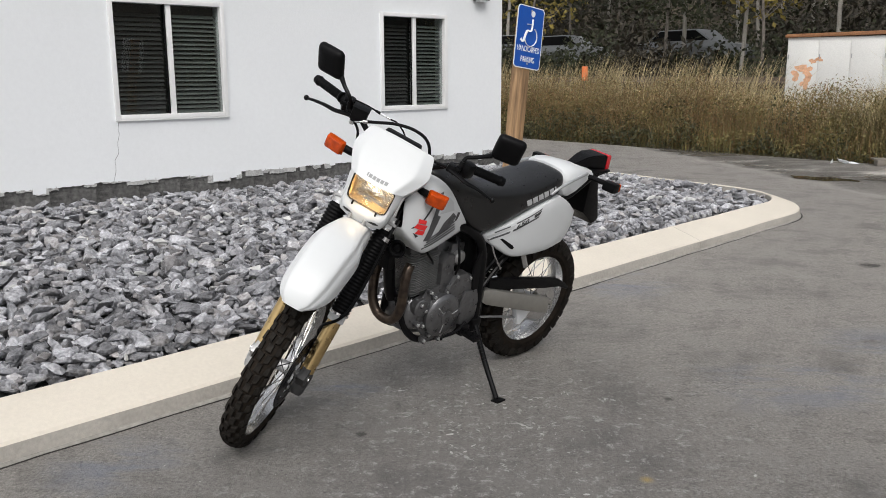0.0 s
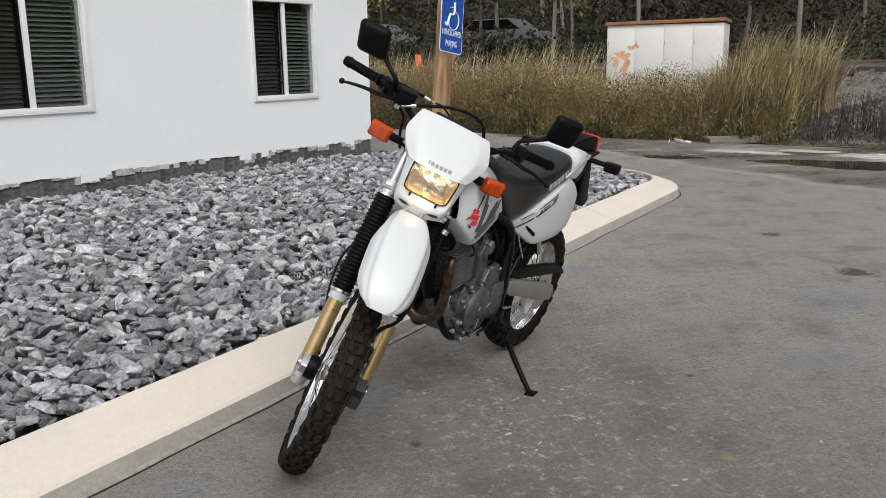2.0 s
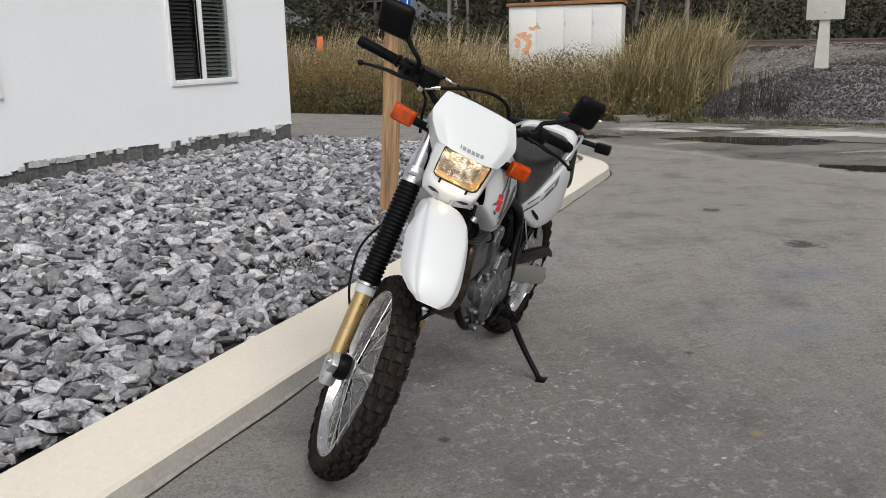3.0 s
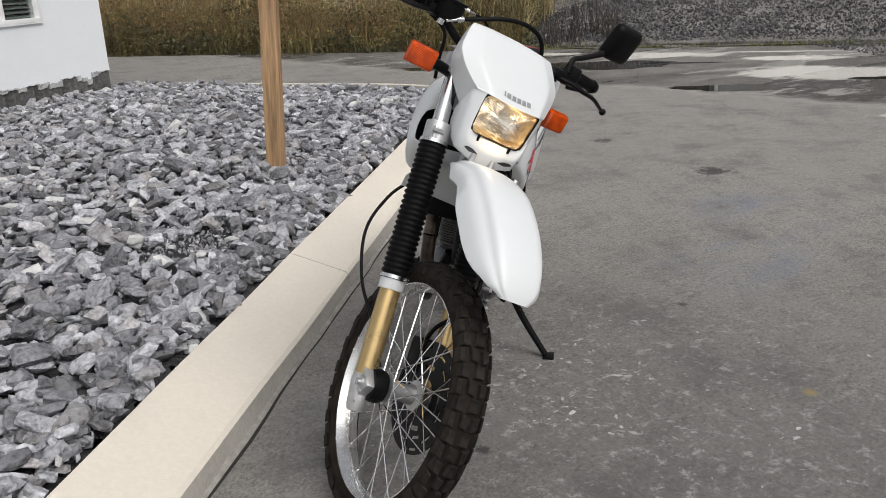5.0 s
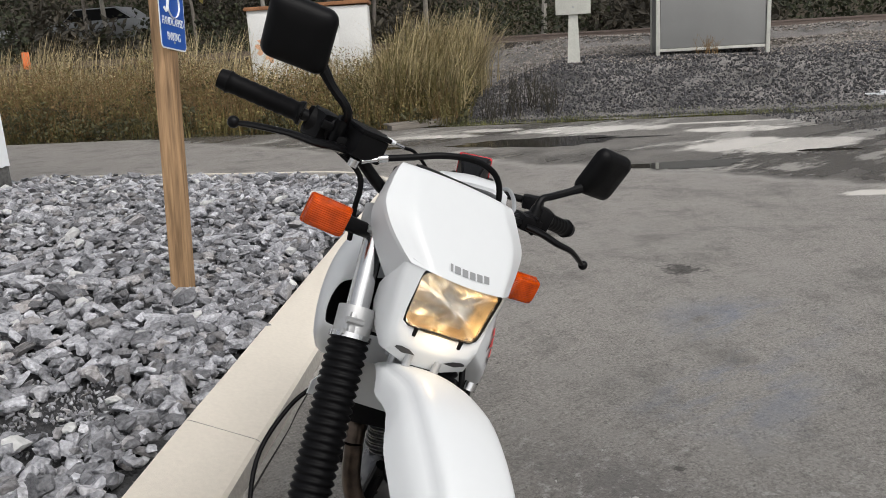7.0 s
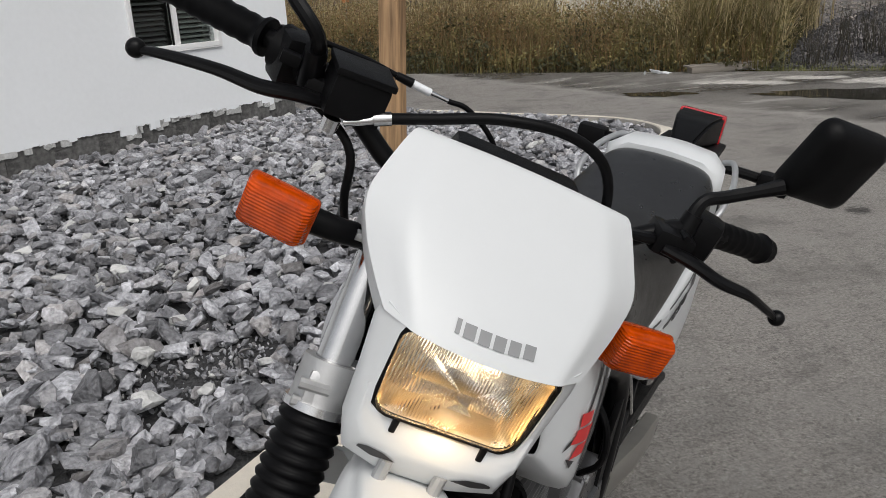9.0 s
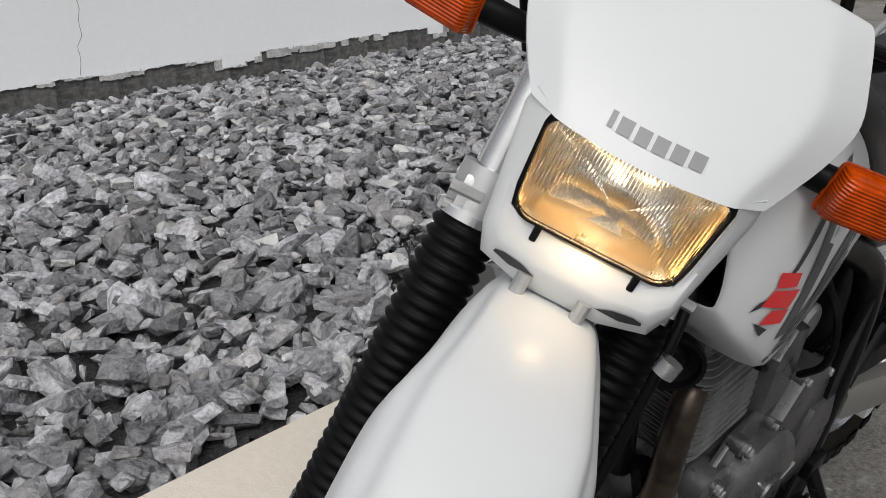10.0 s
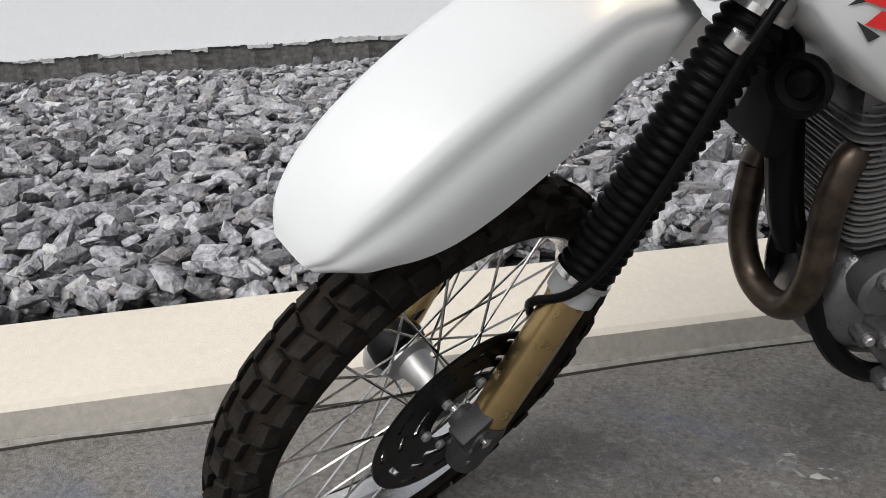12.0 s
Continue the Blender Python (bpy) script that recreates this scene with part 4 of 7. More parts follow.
def blades(name, spots, material, label, width=0.010, levels=3, bend=0.35, seed=1, wind=0.0):
    """Thin curved blades. spots: x, y, z, height for each. wind bends all of them along the verge."""
    rs = np.random.RandomState(seed)
    s = np.array(spots)
    n = len(s)
    az, h = rs.uniform(0, 2 * np.pi, n), s[:, 3]
    lean = rs.normal(0, bend, n)
    way = np.stack([np.cos(az), np.sin(az), np.zeros(n)], 1)
    side = np.stack([-np.sin(az), np.cos(az), np.zeros(n)], 1)
    w = width * rs.uniform(0.6, 1.4, n)
    rows = []
    for k in range(levels + 1):
        t = k / levels
        c = s[:, :3] + way * (lean * h * t ** 2)[:, None] + np.array(ED)[None, :] * (wind * h * t ** 3)[:, None]
        c[:, 2] += h * t * (1 - 0.18 * np.abs(lean) * t)
        ww = (w * (1 - 0.85 * t))[:, None]
        rows += [c - side * ww, c + side * ww]
    verts = np.stack(rows, 1).reshape(-1, 3)
    m = 2 * (levels + 1)
    base = np.arange(n)[:, None] * m
    quads = np.concatenate([base + np.array([2 * k, 2 * k + 1, 2 * k + 3, 2 * k + 2]) for k in range(levels)])
    return tagged(raw_mesh(name, verts, quads, material), label, "vegetation", kind="stuff")


def leaves(name, spots, material, label, size=0.05, seed=2, parent=None, tag=True, long=1.6):
    """Small folded leaves turned every way. spots: x, y, z."""
    rs = np.random.RandomState(seed)
    c = np.array(spots)
    n = len(c)
    a = rs.normal(size=(n, 3))
    a /= np.linalg.norm(a, axis=1)[:, None]
    b = np.cross(a, rs.normal(size=(n, 3)))
    b /= np.linalg.norm(b, axis=1)[:, None]
    nrm = np.cross(a, b)
    s = (size * rs.uniform(0.5, 1.4, n))[:, None]
    verts = np.stack([c - a * s * long / 2, c + b * s / 2 + nrm * s * 0.15, c + a * s * long / 2, c - b * s / 2 + nrm * s * 0.15], 1).reshape(-1, 3)
    base = np.arange(n)[:, None] * 4
    faces = np.concatenate([base + np.array([0, 1, 2]), base + np.array([0, 2, 3])])
    ob = raw_mesh(name, verts, faces, material, parent)
    return tagged(ob, label, "vegetation", kind="stuff") if tag else ob


def meadow():
    rs = np.random.RandomState(3)

    def pick(n, v0, v1, u0, u1, h0, h1, clump=0.0, hfun=None):
        out = []
        while len(out) < n:
            v, u = rs.uniform(v0, v1), rs.uniform(u0, u1)
            c = noise.noise((v * 0.9, u * 0.9, 7))
            if clump and c < clump * rs.uniform(-0.6, 0.6):
                continue
            p = uv(v, u)
            if (Vector((p.x, p.y, 0)) - WC).dot(WD) < 0.6 and (Vector((p.x, p.y, 0)) - WC).dot(WN) < 0.5:
                continue
            h = rs.uniform(h0, h1) * (1 + 0.22 * c)
            if hfun:
                h *= hfun(v, u)
            out.append((p.x, p.y, p.z - 0.02, h))
        return out

    def low(v, u):
        """The verge dips in front of the shed."""
        return 0.70 if -2.0 < v < 1.3 and u > 0.8 else 1.0

    def ramp(v, u):
        return low(v, u) * (0.55 + 0.45 * min(1, u / 1.6))

    blades("straw_reeds", pick(5600, -17, 3.0, 2.0, 5.0, 0.95, 1.75, 1.3, ramp), M_STRAW, "tall dry straw-coloured reeds in a rough verge", 0.0105, 5, 0.30, 5, 0.14)
    blades("green_reeds", pick(3600, 0.4, 2.75, 0.5, 3.6, 0.7, 1.55, 0.9, ramp), M_GRASS, "tall yellow-green reeds at the verge's end", 0.0105, 4, 0.42, 6, 0.06)
    blades("pale_reeds", pick(2600, 0.5, 2.8, 0.5, 3.2, 0.8, 1.72, 0.7, ramp), M_STRAW, "tall pale reeds at the verge's end", 0.0090, 5, 0.60, 16, 0.12)
    blades("tall_grass", pick(12000, -17, 2.9, 0.12, 4.0, 0.35, 1.0, 0.8, ramp), M_GRASS, "dense green grass at the edge of the lot", 0.0080, 3, 0.50, 7)
    blades("russet_grass", pick(14000, -17, 2.7, 0.25, 3.4, 0.55, 1.25, 1.0, ramp), M_RUSSET, "russet dead stems among the grass", 0.0058, 3, 0.42, 8)
    blades("bank_grass", pick(9000, 2.6, 13.0, 0.02, 0.60, 0.03, 0.13, 2.4), M_YELLOWGREEN, "short moss-green grass along the bank's foot", 0.0065, 2, 0.5, 9)
    green, brown = [], []
    for v, u, h in zip(rs.uniform(-17, 2.9, 46000), rs.uniform(0.02, 2.0, 46000), rs.uniform(0.0, 1.0, 46000)):
        p = uv(float(v), float(u))
        top = (0.36 + 0.30 * min(1, u)) * (1 + 0.75 * noise.noise((v * 0.9, u * 1.3, 2)) + 0.5 * noise.noise((v * 3.1, u * 3, 8)))
        (green if noise.noise((v * 1.3, u * 1.3, 21)) > -0.10 + 0.5 * h - 0.25 else brown).append((p.x, p.y, p.z + top * h))
    leaves("weed_leaves", green, M_WEED, "dark green weeds crowding the edge of the lot", 0.040, 4)
    leaves("brown_weed_leaves", brown, M_OLIVE, "browning weeds crowding the edge of the lot", 0.028, 24)
    tuft = []
    for v, u in zip(rs.uniform(-17, 3, 7000), rs.uniform(1.0, 4.6, 7000)):
        p = uv(float(v), float(u))
        if noise.noise((v * 1.1, u * 0.8, 5)) > 0.0:
            tuft.append((p.x, p.y, p.z + rs.uniform(0.85, 1.4) * low(v, u)))
    leaves("seed_heads", tuft, M_STRAW, "pale feathery seed heads", 0.015, 6, long=5.0)
    br = []
    for v, u in zip(rs.uniform(-17, 1.4, 96000), rs.uniform(0.3, 3.4, 96000)):
        p = uv(float(v), float(u))
        if noise.noise((v * 0.8, u * 0.8, 11)) > -0.28:
            tall = 1 + 0.45 * noise.noise((v * 0.8, u * 0.9, 4)) + 0.25 * noise.noise((v * 3, u * 3, 14))
            br.append((p.x, p.y, p.z + (0.15 + 1.0 * rs.rand()) * (0.62 + 0.38 * min(1, u)) * tall * (0.5 + 0.5 * low(v, u))))
    leaves("russet_weed_leaves", br[::2], M_RUSSET, "russet weeds gone to seed", 0.016, 7, long=2.8)
    leaves("olive_weed_leaves", br[1::2], M_OLIVE, "olive-brown weeds gone to seed", 0.018, 17, long=2.6)


M_YELLOWGREEN = leaf_mat("moss_grass", (0.095, 0.110, 0.028), (0.17, 0.17, 0.055))
meadow()


def bare_shrub(v, u, h, n, material, seed):
    rnd = random.Random(seed)
    root = thing("bare_shrub", "leafless dark shrub at the foot of the gravel bank", "shrub", Matrix.Translation(uv(v, u)))
    bm = bmesh.new()
    for k in range(n):
        a, l = rnd.uniform(0, 6.28), rnd.uniform(0.5, 1.0) * h
        d = rnd.uniform(0.05, 0.30) * h
        o = Vector((rnd.uniform(-.15, .15), rnd.uniform(-.15, .15), -0.03))
        tip = o + Vector((d * math.cos(a), d * math.sin(a), l))
        mid = o.lerp(tip, 0.5) + Vector((rnd.uniform(-.04, .04), rnd.uniform(-.04, .04), 0.03))
        tube([o, mid, tip], [0.006, 0.004, 0.002], 4, 2, bm)
        for j in range(2):
            q = o.lerp(tip, rnd.uniform(0.4, 0.8))
            tube([q, q + Vector((rnd.uniform(-.1, .1), rnd.uniform(-.1, .1), rnd.uniform(.08, .2)))], 0.002, 4, 1, bm)
    part("branchwork", bm, material, root)


for i, (v, u, h) in enumerate(((3.3, 0.6, 0.85), (3.65, 0.9, 0.8), (3.0, 0.4, 0.7), (3.9, 0.7, 0.6))):
    bare_shrub(v + 0.25, u, h, 26, M_TWIG, i)
bare_shrub(6.9, 3.2, 0.42, 24, M_RUSSET, 9)


# gravel bank, with its stones
def bank():
    verts, faces = [], []
    vs = [2.2 + 0.45 * k for k in range(60)]
    us = [0.15, 0.4, 0.7, 1.0, 1.4, 1.8, 2.2, 2.6, 3.0, 3.6, 4.4, 5.5, 7, 7.8, 8.3, 9, 10, 10.9, 11.4, 13]
    track = lambda u: 0.11 * min(1, max(0, (u - 7.4) / 0.8)) * min(1, max(0, (12.2 - u) / 0.9))
    for u in us:
        for v in vs:
            p = uv(v, u)
            verts.append((p.x, p.y, p.z + 0.035 + track(u) + 0.03 * noise.noise((v * 3, u * 3, 0))))
    n = len(vs)
    for i in range(len(us) - 1):
        for j in range(n - 1):
            faces.append((i * n + j, i * n + j + 1, (i + 1) * n + j + 1, (i + 1) * n + j))
    ob = tagged(raw_mesh("gravel_bank", verts, faces, M_GRAVEL, smooth=True), "dark gravel bank below the railway", "gravel", kind="structure")
    rnd = random.Random(31)
    V, F, off = [], [], 0
    for _ in range(34000):
        v, u = rnd.uniform(2.6, 15), 0.3 + 4.5 * rnd.random() ** 1.4
        size = 0.025 + 0.055 * rnd.random() ** 2
        if v > 7.0 and rnd.random() < 0.22:        # spilled over the lot's edge
            u, size = 0.3 - 3.2 * rnd.random() ** 1.6 * min(1, (v - 7.0) / 1.2), 0.6 * size
        p = uv(v, u)
        m = np.array(Matrix.LocRotScale((p.x, p.y, p.z + 0.045 if u > 0.3 else 0.25 * size), Euler((rnd.uniform(0, 6), rnd.uniform(0, 6), rnd.uniform(0, 6))), (size, size, size)))
        me = STONES[rnd.randrange(len(STONES))]
        co = np.array([q.co[:] for q in me.vertices]) @ m[:3, :3].T + m[:3, 3]
        F += [tuple(i + off for i in f.vertices) for f in me.polygons]
        V.append(co)
        off += len(co)
    tagged(raw_mesh("ballast", np.concatenate(V), F, M_BALLAST, ob), "loose dark ballast stones", kind="stuff")
    # paler, browner stones on the shoulder and between the rails
    rs = np.random.RandomState(61)
    n = 26000
    v, u = rs.uniform(2.2, 22, n), 2.6 + 10 * rs.rand(n)
    octa = np.array([(1, 0, 0), (-1, 0, 0), (0, 1, 0), (0, -1, 0), (0, 0, 0.7), (0, 0, -0.7)])
    corners = np.array([(0, 2, 4), (2, 1, 4), (1, 3, 4), (3, 0, 4), (2, 0, 5), (1, 2, 5), (3, 1, 5), (0, 3, 5)])
    at = np.array([uv(float(a), float(b)) for a, b in zip(v, u)])
    at[:, 2] += 0.045 + np.array([track(float(b)) for b in u])
    size = rs.uniform(0.018, 0.042, n)
    verts = at[:, None, :] + octa[None] * size[:, None, None] * rs.uniform(0.6, 1.4, (n, 6, 1))
    faces = (np.arange(n)[:, None, None] * 6 + corners[None]).reshape(-1, 3)
    tagged(raw_mesh("track_ballast", verts.reshape(-1, 3), faces, M_TRACKSTONE, ob), "pale brown ballast stones along the track", kind="stuff")


bank()


def railway():
    root = thing("railway_track", "rusty steel rails on timber sleepers along the bank", "railway", kind="structure")
    for u in (8.9, 10.35):
        a, b = uv(-14, u, 1.10), uv(30, u, 1.10)
        d = (b - a).normalized()
        n = Vector((-d.y, d.x, 0))
        prof = [(-0.065, 0), (0.065, 0), (0.065, 0.015), (0.012, 0.03), (0.012, 0.11), (0.035, 0.12), (0.035, 0.15), (-0.035, 0.15), (-0.035, 0.12), (-0.012, 0.11), (-0.012, 0.03), (-0.065, 0.015)]
        part("rail", loft([[p + x * n + Vector((0, 0, z)) for x, z in prof] for p in (a, b)]), M_RAIL, root)
    m0 = rbox((0, 0, 0), (2.5, 0.22, 0.16), 0.01, seg=1)
    first = None
    for k in range(60):
        p = uv(-12 + 0.65 * k, 9.62, 1.02)
        m = Matrix.Translation(p) @ Matrix.Rotation(math.atan2(EN.y, EN.x), 4, "Z")
        if first is None:
            first = part("sleeper", m0, M_SLEEPER, root, "", m)
        else:
            shared("sleeper", first.data, root, m)


railway()


def shed():
    a, b = Vector((7.42, 19.78, 0)), Vector((9.60, 18.24, 0))
    d = (b - a).normalized()
    ang = math.atan2(d.y, d.x)
    w = (b - a).length
    root = thing("utility_shed", "white metal shed with a rusty roof edge and orange paint marks", "shed", Matrix.Translation((a.x, a.y, 0.0)) @ Matrix.Rotation(ang, 4, "Z"))
    part("body", rbox((w / 2, 0.7, 1.07), (w, 1.4, 2.14), 0.015), M_WHITE_BOX, root)
    roof = slab([(-0.04, 2.14), (w + 0.04, 2.17), (w + 0.04, 2.25), (-0.02, 2.215), (-0.06, 2.18)], -0.06, 1.44, 0.01)
    part("roof", roof, M_RUST, root, "rust-stained roof edge")
    for k, x in enumerate((0.02, 0.68, 1.34, 2.0)):
        door = part("door", rbox((x + 0.32, -0.008, 1.08), (0.63, 0.02, 1.96), 0.006), M_WHITE_BOX, root, "white door leaf")
        part("hinge", rbox((x + 0.02, -0.024, 1.72), (0.02, 0.015, 0.10), 0.003), M_STEEL, door)
    for k, (x, z, r) in enumerate(((0.42, 1.42, 0.15), (0.58, 1.62, 0.07), (0.70, 1.66, 0.06), (0.22, 1.30, 0.10), (0.45, 1.15, 0.12))):
        pts = blob(0, 0, r, r * 0.9, 0.4 * k, 0, 40 + k, 18, 0.7)
        bm = bmesh.new()
        bm.faces.new([bm.verts.new((x + p[0], -0.0225, z + p[1])) for p in pts])
        part("paint_mark", bm, M_FADED, root, "faded orange paint mark")


shed()


def shelter():
    a, b = Vector((11.97, 12.17, 0.70)), Vector((13.35, 10.70, 0.68))
    d = (b - a)
    w = d.length
    ang = math.atan2(d.y, d.x)
    root = thing("equipment_shelter", "grey mesh-sided equipment shelter on short legs by the track", "shelter", Matrix.Translation(a - Vector((0, 0, 0.04))) @ Matrix.Rotation(ang, 4, "Z"))
    for x, y in ((0.03, 0.03), (w - 0.03, 0.03), (0.03, 1.3), (w - 0.03, 1.3)):
        part("leg", rbox((x, y, 1.05), (0.07, 0.07, 2.1), 0.008), M_POSTW, root)
    part("front_panel", rbox((w / 2, 0.03, 1.15), (w - 0.15, 0.02, 1.82), 0.004), M_MESH, root, "grey perforated panel")
    part("side_panel", rbox((0.03, 0.66, 1.12), (0.02, 1.15, 1.9), 0.004), M_MESH, root)
    part("side_panel", rbox((w - 0.03, 0.66, 1.12), (0.02, 1.15, 1.9), 0.004), M_MESH, root)
    part("bottom_rail", rbox((w / 2, 0.03, 0.205), (w - 0.14, 0.05, 0.05), 0.005), M_POSTW, root)
    part("roof", rbox((w / 2, 0.66, 2.13), (w + 0.2, 1.55, 0.06), 0.01), M_STEEL, root)


M_MESH = mat("perforated_panel", (0.27, 0.27, 0.265), 0.55, metal=0.2, var=0.12, scale=2, fine=90)
shelter()


def back_of_sign():
    root = thing("track_sign_post", "weathered white post with a pale panel beside the railway", "sign post", Matrix.Translation((10.64, 13.00, 0.62)) @ Matrix.Rotation(math.atan2(ED.y, ED.x), 4, "Z"))
    bm = bmesh.new()
    loft([[Vector((a * w, b * w, z)) for a, b in ((1, 1), (-1, 1), (-1, -1), (1, -1))] for z, w in ((0, 0.12), (0.9, 0.085), (1.7, 0.08))], bm=bm)
    part("post", bm, M_POSTW, root)
    part("panel", rbox((0, -0.11, 1.32), (0.63, 0.03, 0.66), 0.006), M_POSTW, root, "pale weathered panel")
    part("bolt", rbox((0, -0.13, 1.12), (0.03, 0.02, 0.03), 0.004), M_STEEL, root)


back_of_sign()


def timber():
    m = Matrix.Translation((6.80, 12.66, 0.0)) @ Matrix.Rotation(math.atan2(ED.y, ED.x) + 0.66, 4, "Z")
    root = thing("timber_sleeper", "old grey timber sleeper lying at the edge of the lot", "timber", m)
    part("beam", rbox((0, 0, 0.04), (1.10, 0.18, 0.08), 0.012), M_CEDAR, root)
    part("plank", rbox((0.02, 0.05, 0.093), (1.20, 0.22, 0.025), 0.005), M_CEDAR, root)


timber()
for i, (x, y, s) in enumerate(((5.90, 13.03, 0.06), (5.74, 13.08, 0.04), (6.02, 12.96, 0.035))):
    rnd = random.Random(i)
    bm = bmesh.new()
    for _ in range(9):
        bm.verts.new((rnd.gauss(0, s), rnd.gauss(0, s), abs(rnd.gauss(0, s * 0.7))))
    bmesh.ops.convex_hull(bm, input=bm.verts)
    bmesh.ops.delete(bm, geom=[v for v in bm.verts if not v.link_faces], context="VERTS")
    tagged(part("litter", bm, M_SIGNWHITE, None, "", Matrix.Translation((x, y, 0.0))), "crumpled pale litter at the verge", "litter", "litter at the verge")

offcuts = thing("timber_offcuts", "white-painted timber offcuts lying on the gravel bank", "timber", Matrix.Translation((12.13, 7.90, land(12.13, 7.90) + 0.05)))
for k, (dx, dy, turn, length) in enumerate(((0, 0, -58, 0.75), (0.06, -0.12, -72, 0.6))):
    part("plank", rbox((0, 0, 0), (length, 0.09, 0.03), 0.004), M_SIGNWHITE, offcuts, "", Matrix.Translation((dx, dy, 0.03 * k)) @ Matrix.Rotation(radians(turn), 4, "Z"))
crate = thing("olive_crate", "olive-green lidded crate lying on the gravel bank", "crate", Matrix.Translation((12.22, 7.28, land(12.22, 7.28) + 0.02)) @ Matrix.Rotation(radians(-50), 4, "Z"))
part("body", rbox((0, 0, 0.12), (0.62, 0.36, 0.24), 0.02), M_OLIVEPAINT, crate)
part("lid", rbox((0, 0, 0.255), (0.65, 0.39, 0.03), 0.01), M_OLIVEPAINT, crate)

marker = thing("marker_post", "small orange plastic marker post in the reeds", "marker", Matrix.Translation((3.00, 20.81, 0.0)))
part("stake", tube([(0, 0, 0), (0, 0, 1.2)], 0.02, 8, 1), M_CEDAR, marker)
part("flag", rbox((0, 0, 1.36), (0.14, 0.06, 0.34), 0.015), M_ORANGE, marker, "orange plastic sleeve")

pole = thing("utility_pole", "grey timber utility pole behind the verge", "pole", Matrix.Translation((14.13, 22.11, 0.0)))
part("shaft", tube([(0, 0, 0), (0, 0, 9)], [0.075, 0.055], 10, 1), M_CEDAR, pole)


def parked_car(x, y, ang, paint):
    root = thing("parked_car", "pale parked car half hidden among the trees", "car", Matrix.Translation((x, y, land(x, y) + 0.02)) @ Matrix.Rotation(ang, 4, "Z"), "cars among the trees")
    body = [(-2.2, 0.35), (-2.25, 0.6), (-2.15, 0.9), (-1.6, 0.98), (-1.1, 1.42), (0.5, 1.45), (1.15, 1.0), (2.1, 0.85), (2.25, 0.6), (2.2, 0.35)]
    part("body", slab(body, -0.85, 0.85, 0.08), paint, root)
    glassy = [(-1.5, 1.0), (-1.05, 1.38), (0.45, 1.40), (1.0, 1.02)]
    part("window", slab(glassy, -0.86, 0.86), M_BLACK, root, "dark side glass")
    for px in (-1.35, 1.4):
        for py in (-0.8, 0.8):
            part("tyre", lathe([(-0.1, 0.2), (-0.1, 0.32), (0.1, 0.32), (0.1, 0.2)], 18), M_RUBBER, root, "", Matrix.Translation((px, py, 0.32)))


CARS = ((-22.3, 18, 0.3), (-18.8, 17, 0.25), (-12.3, 17.2, 0.1))
for v, u, a in CARS:
    p = uv(v, u)
    parked_car(p.x, p.y, math.atan2(ED.y, ED.x) + a, M_CARPAINT)


def tree_kind(seed, h, bark, leaf, leaf_n, name, label):
    rnd = random.Random(seed)
    root = thing(name, label, "tree")
    bm = bmesh.new()
    bend = [Vector((0, 0, -0.3))]
    for k in range(1, 6):
        bend.append(Vector((rnd.gauss(0, 0.10) * k, rnd.gauss(0, 0.10) * k, h * k / 5)))
    r0 = 0.006 * h + 0.018
    tube(bend, [r0, r0 * 0.85, r0 * 0.65, r0 * 0.45, r0 * 0.28, 0.02], 7, 3, bm)
    tips = []
    for k in range(16):
        t = rnd.uniform(0.22, 0.97)
        i = min(4, int(t * 5))
        p = bend[i].lerp(bend[i + 1], t * 5 - i)
        a = rnd.uniform(0, 6.28)
        l = h * rnd.uniform(0.10, 0.26) * (1.2 - t * 0.6)
        q = p + Vector((l * math.cos(a), l * math.sin(a), l * rnd.uniform(0.5, 1.2)))
        mid = p.lerp(q, 0.5) + Vector((0, 0, -0.06 * l))
        tube([p, mid, q], [r0 * 0.32 * (1.1 - t), r0 * 0.2 * (1.1 - t), 0.008], 5, 2, bm)
        tips += [mid, q]
        for j in range(3):
            s = mid.lerp(q, rnd.random())
            e = s + Vector((rnd.gauss(0, .4), rnd.gauss(0, .4), rnd.uniform(0.1, 0.7))) * l * 0.5
            tube([s, e], [0.012, 0.005], 4, 1, bm)
            tips.append(e)
    part("trunk", bm, bark, root)
    sp = []
    for _ in range(leaf_n):
        c = tips[rnd.randrange(len(tips))]
        sp.append((c.x + rnd.gauss(0, 0.42), c.y + rnd.gauss(0, 0.42), c.z + rnd.gauss(0, 0.35)))
    if sp:
        leaves("crown", sp, leaf, "", 0.14, seed, root, False)
    return root


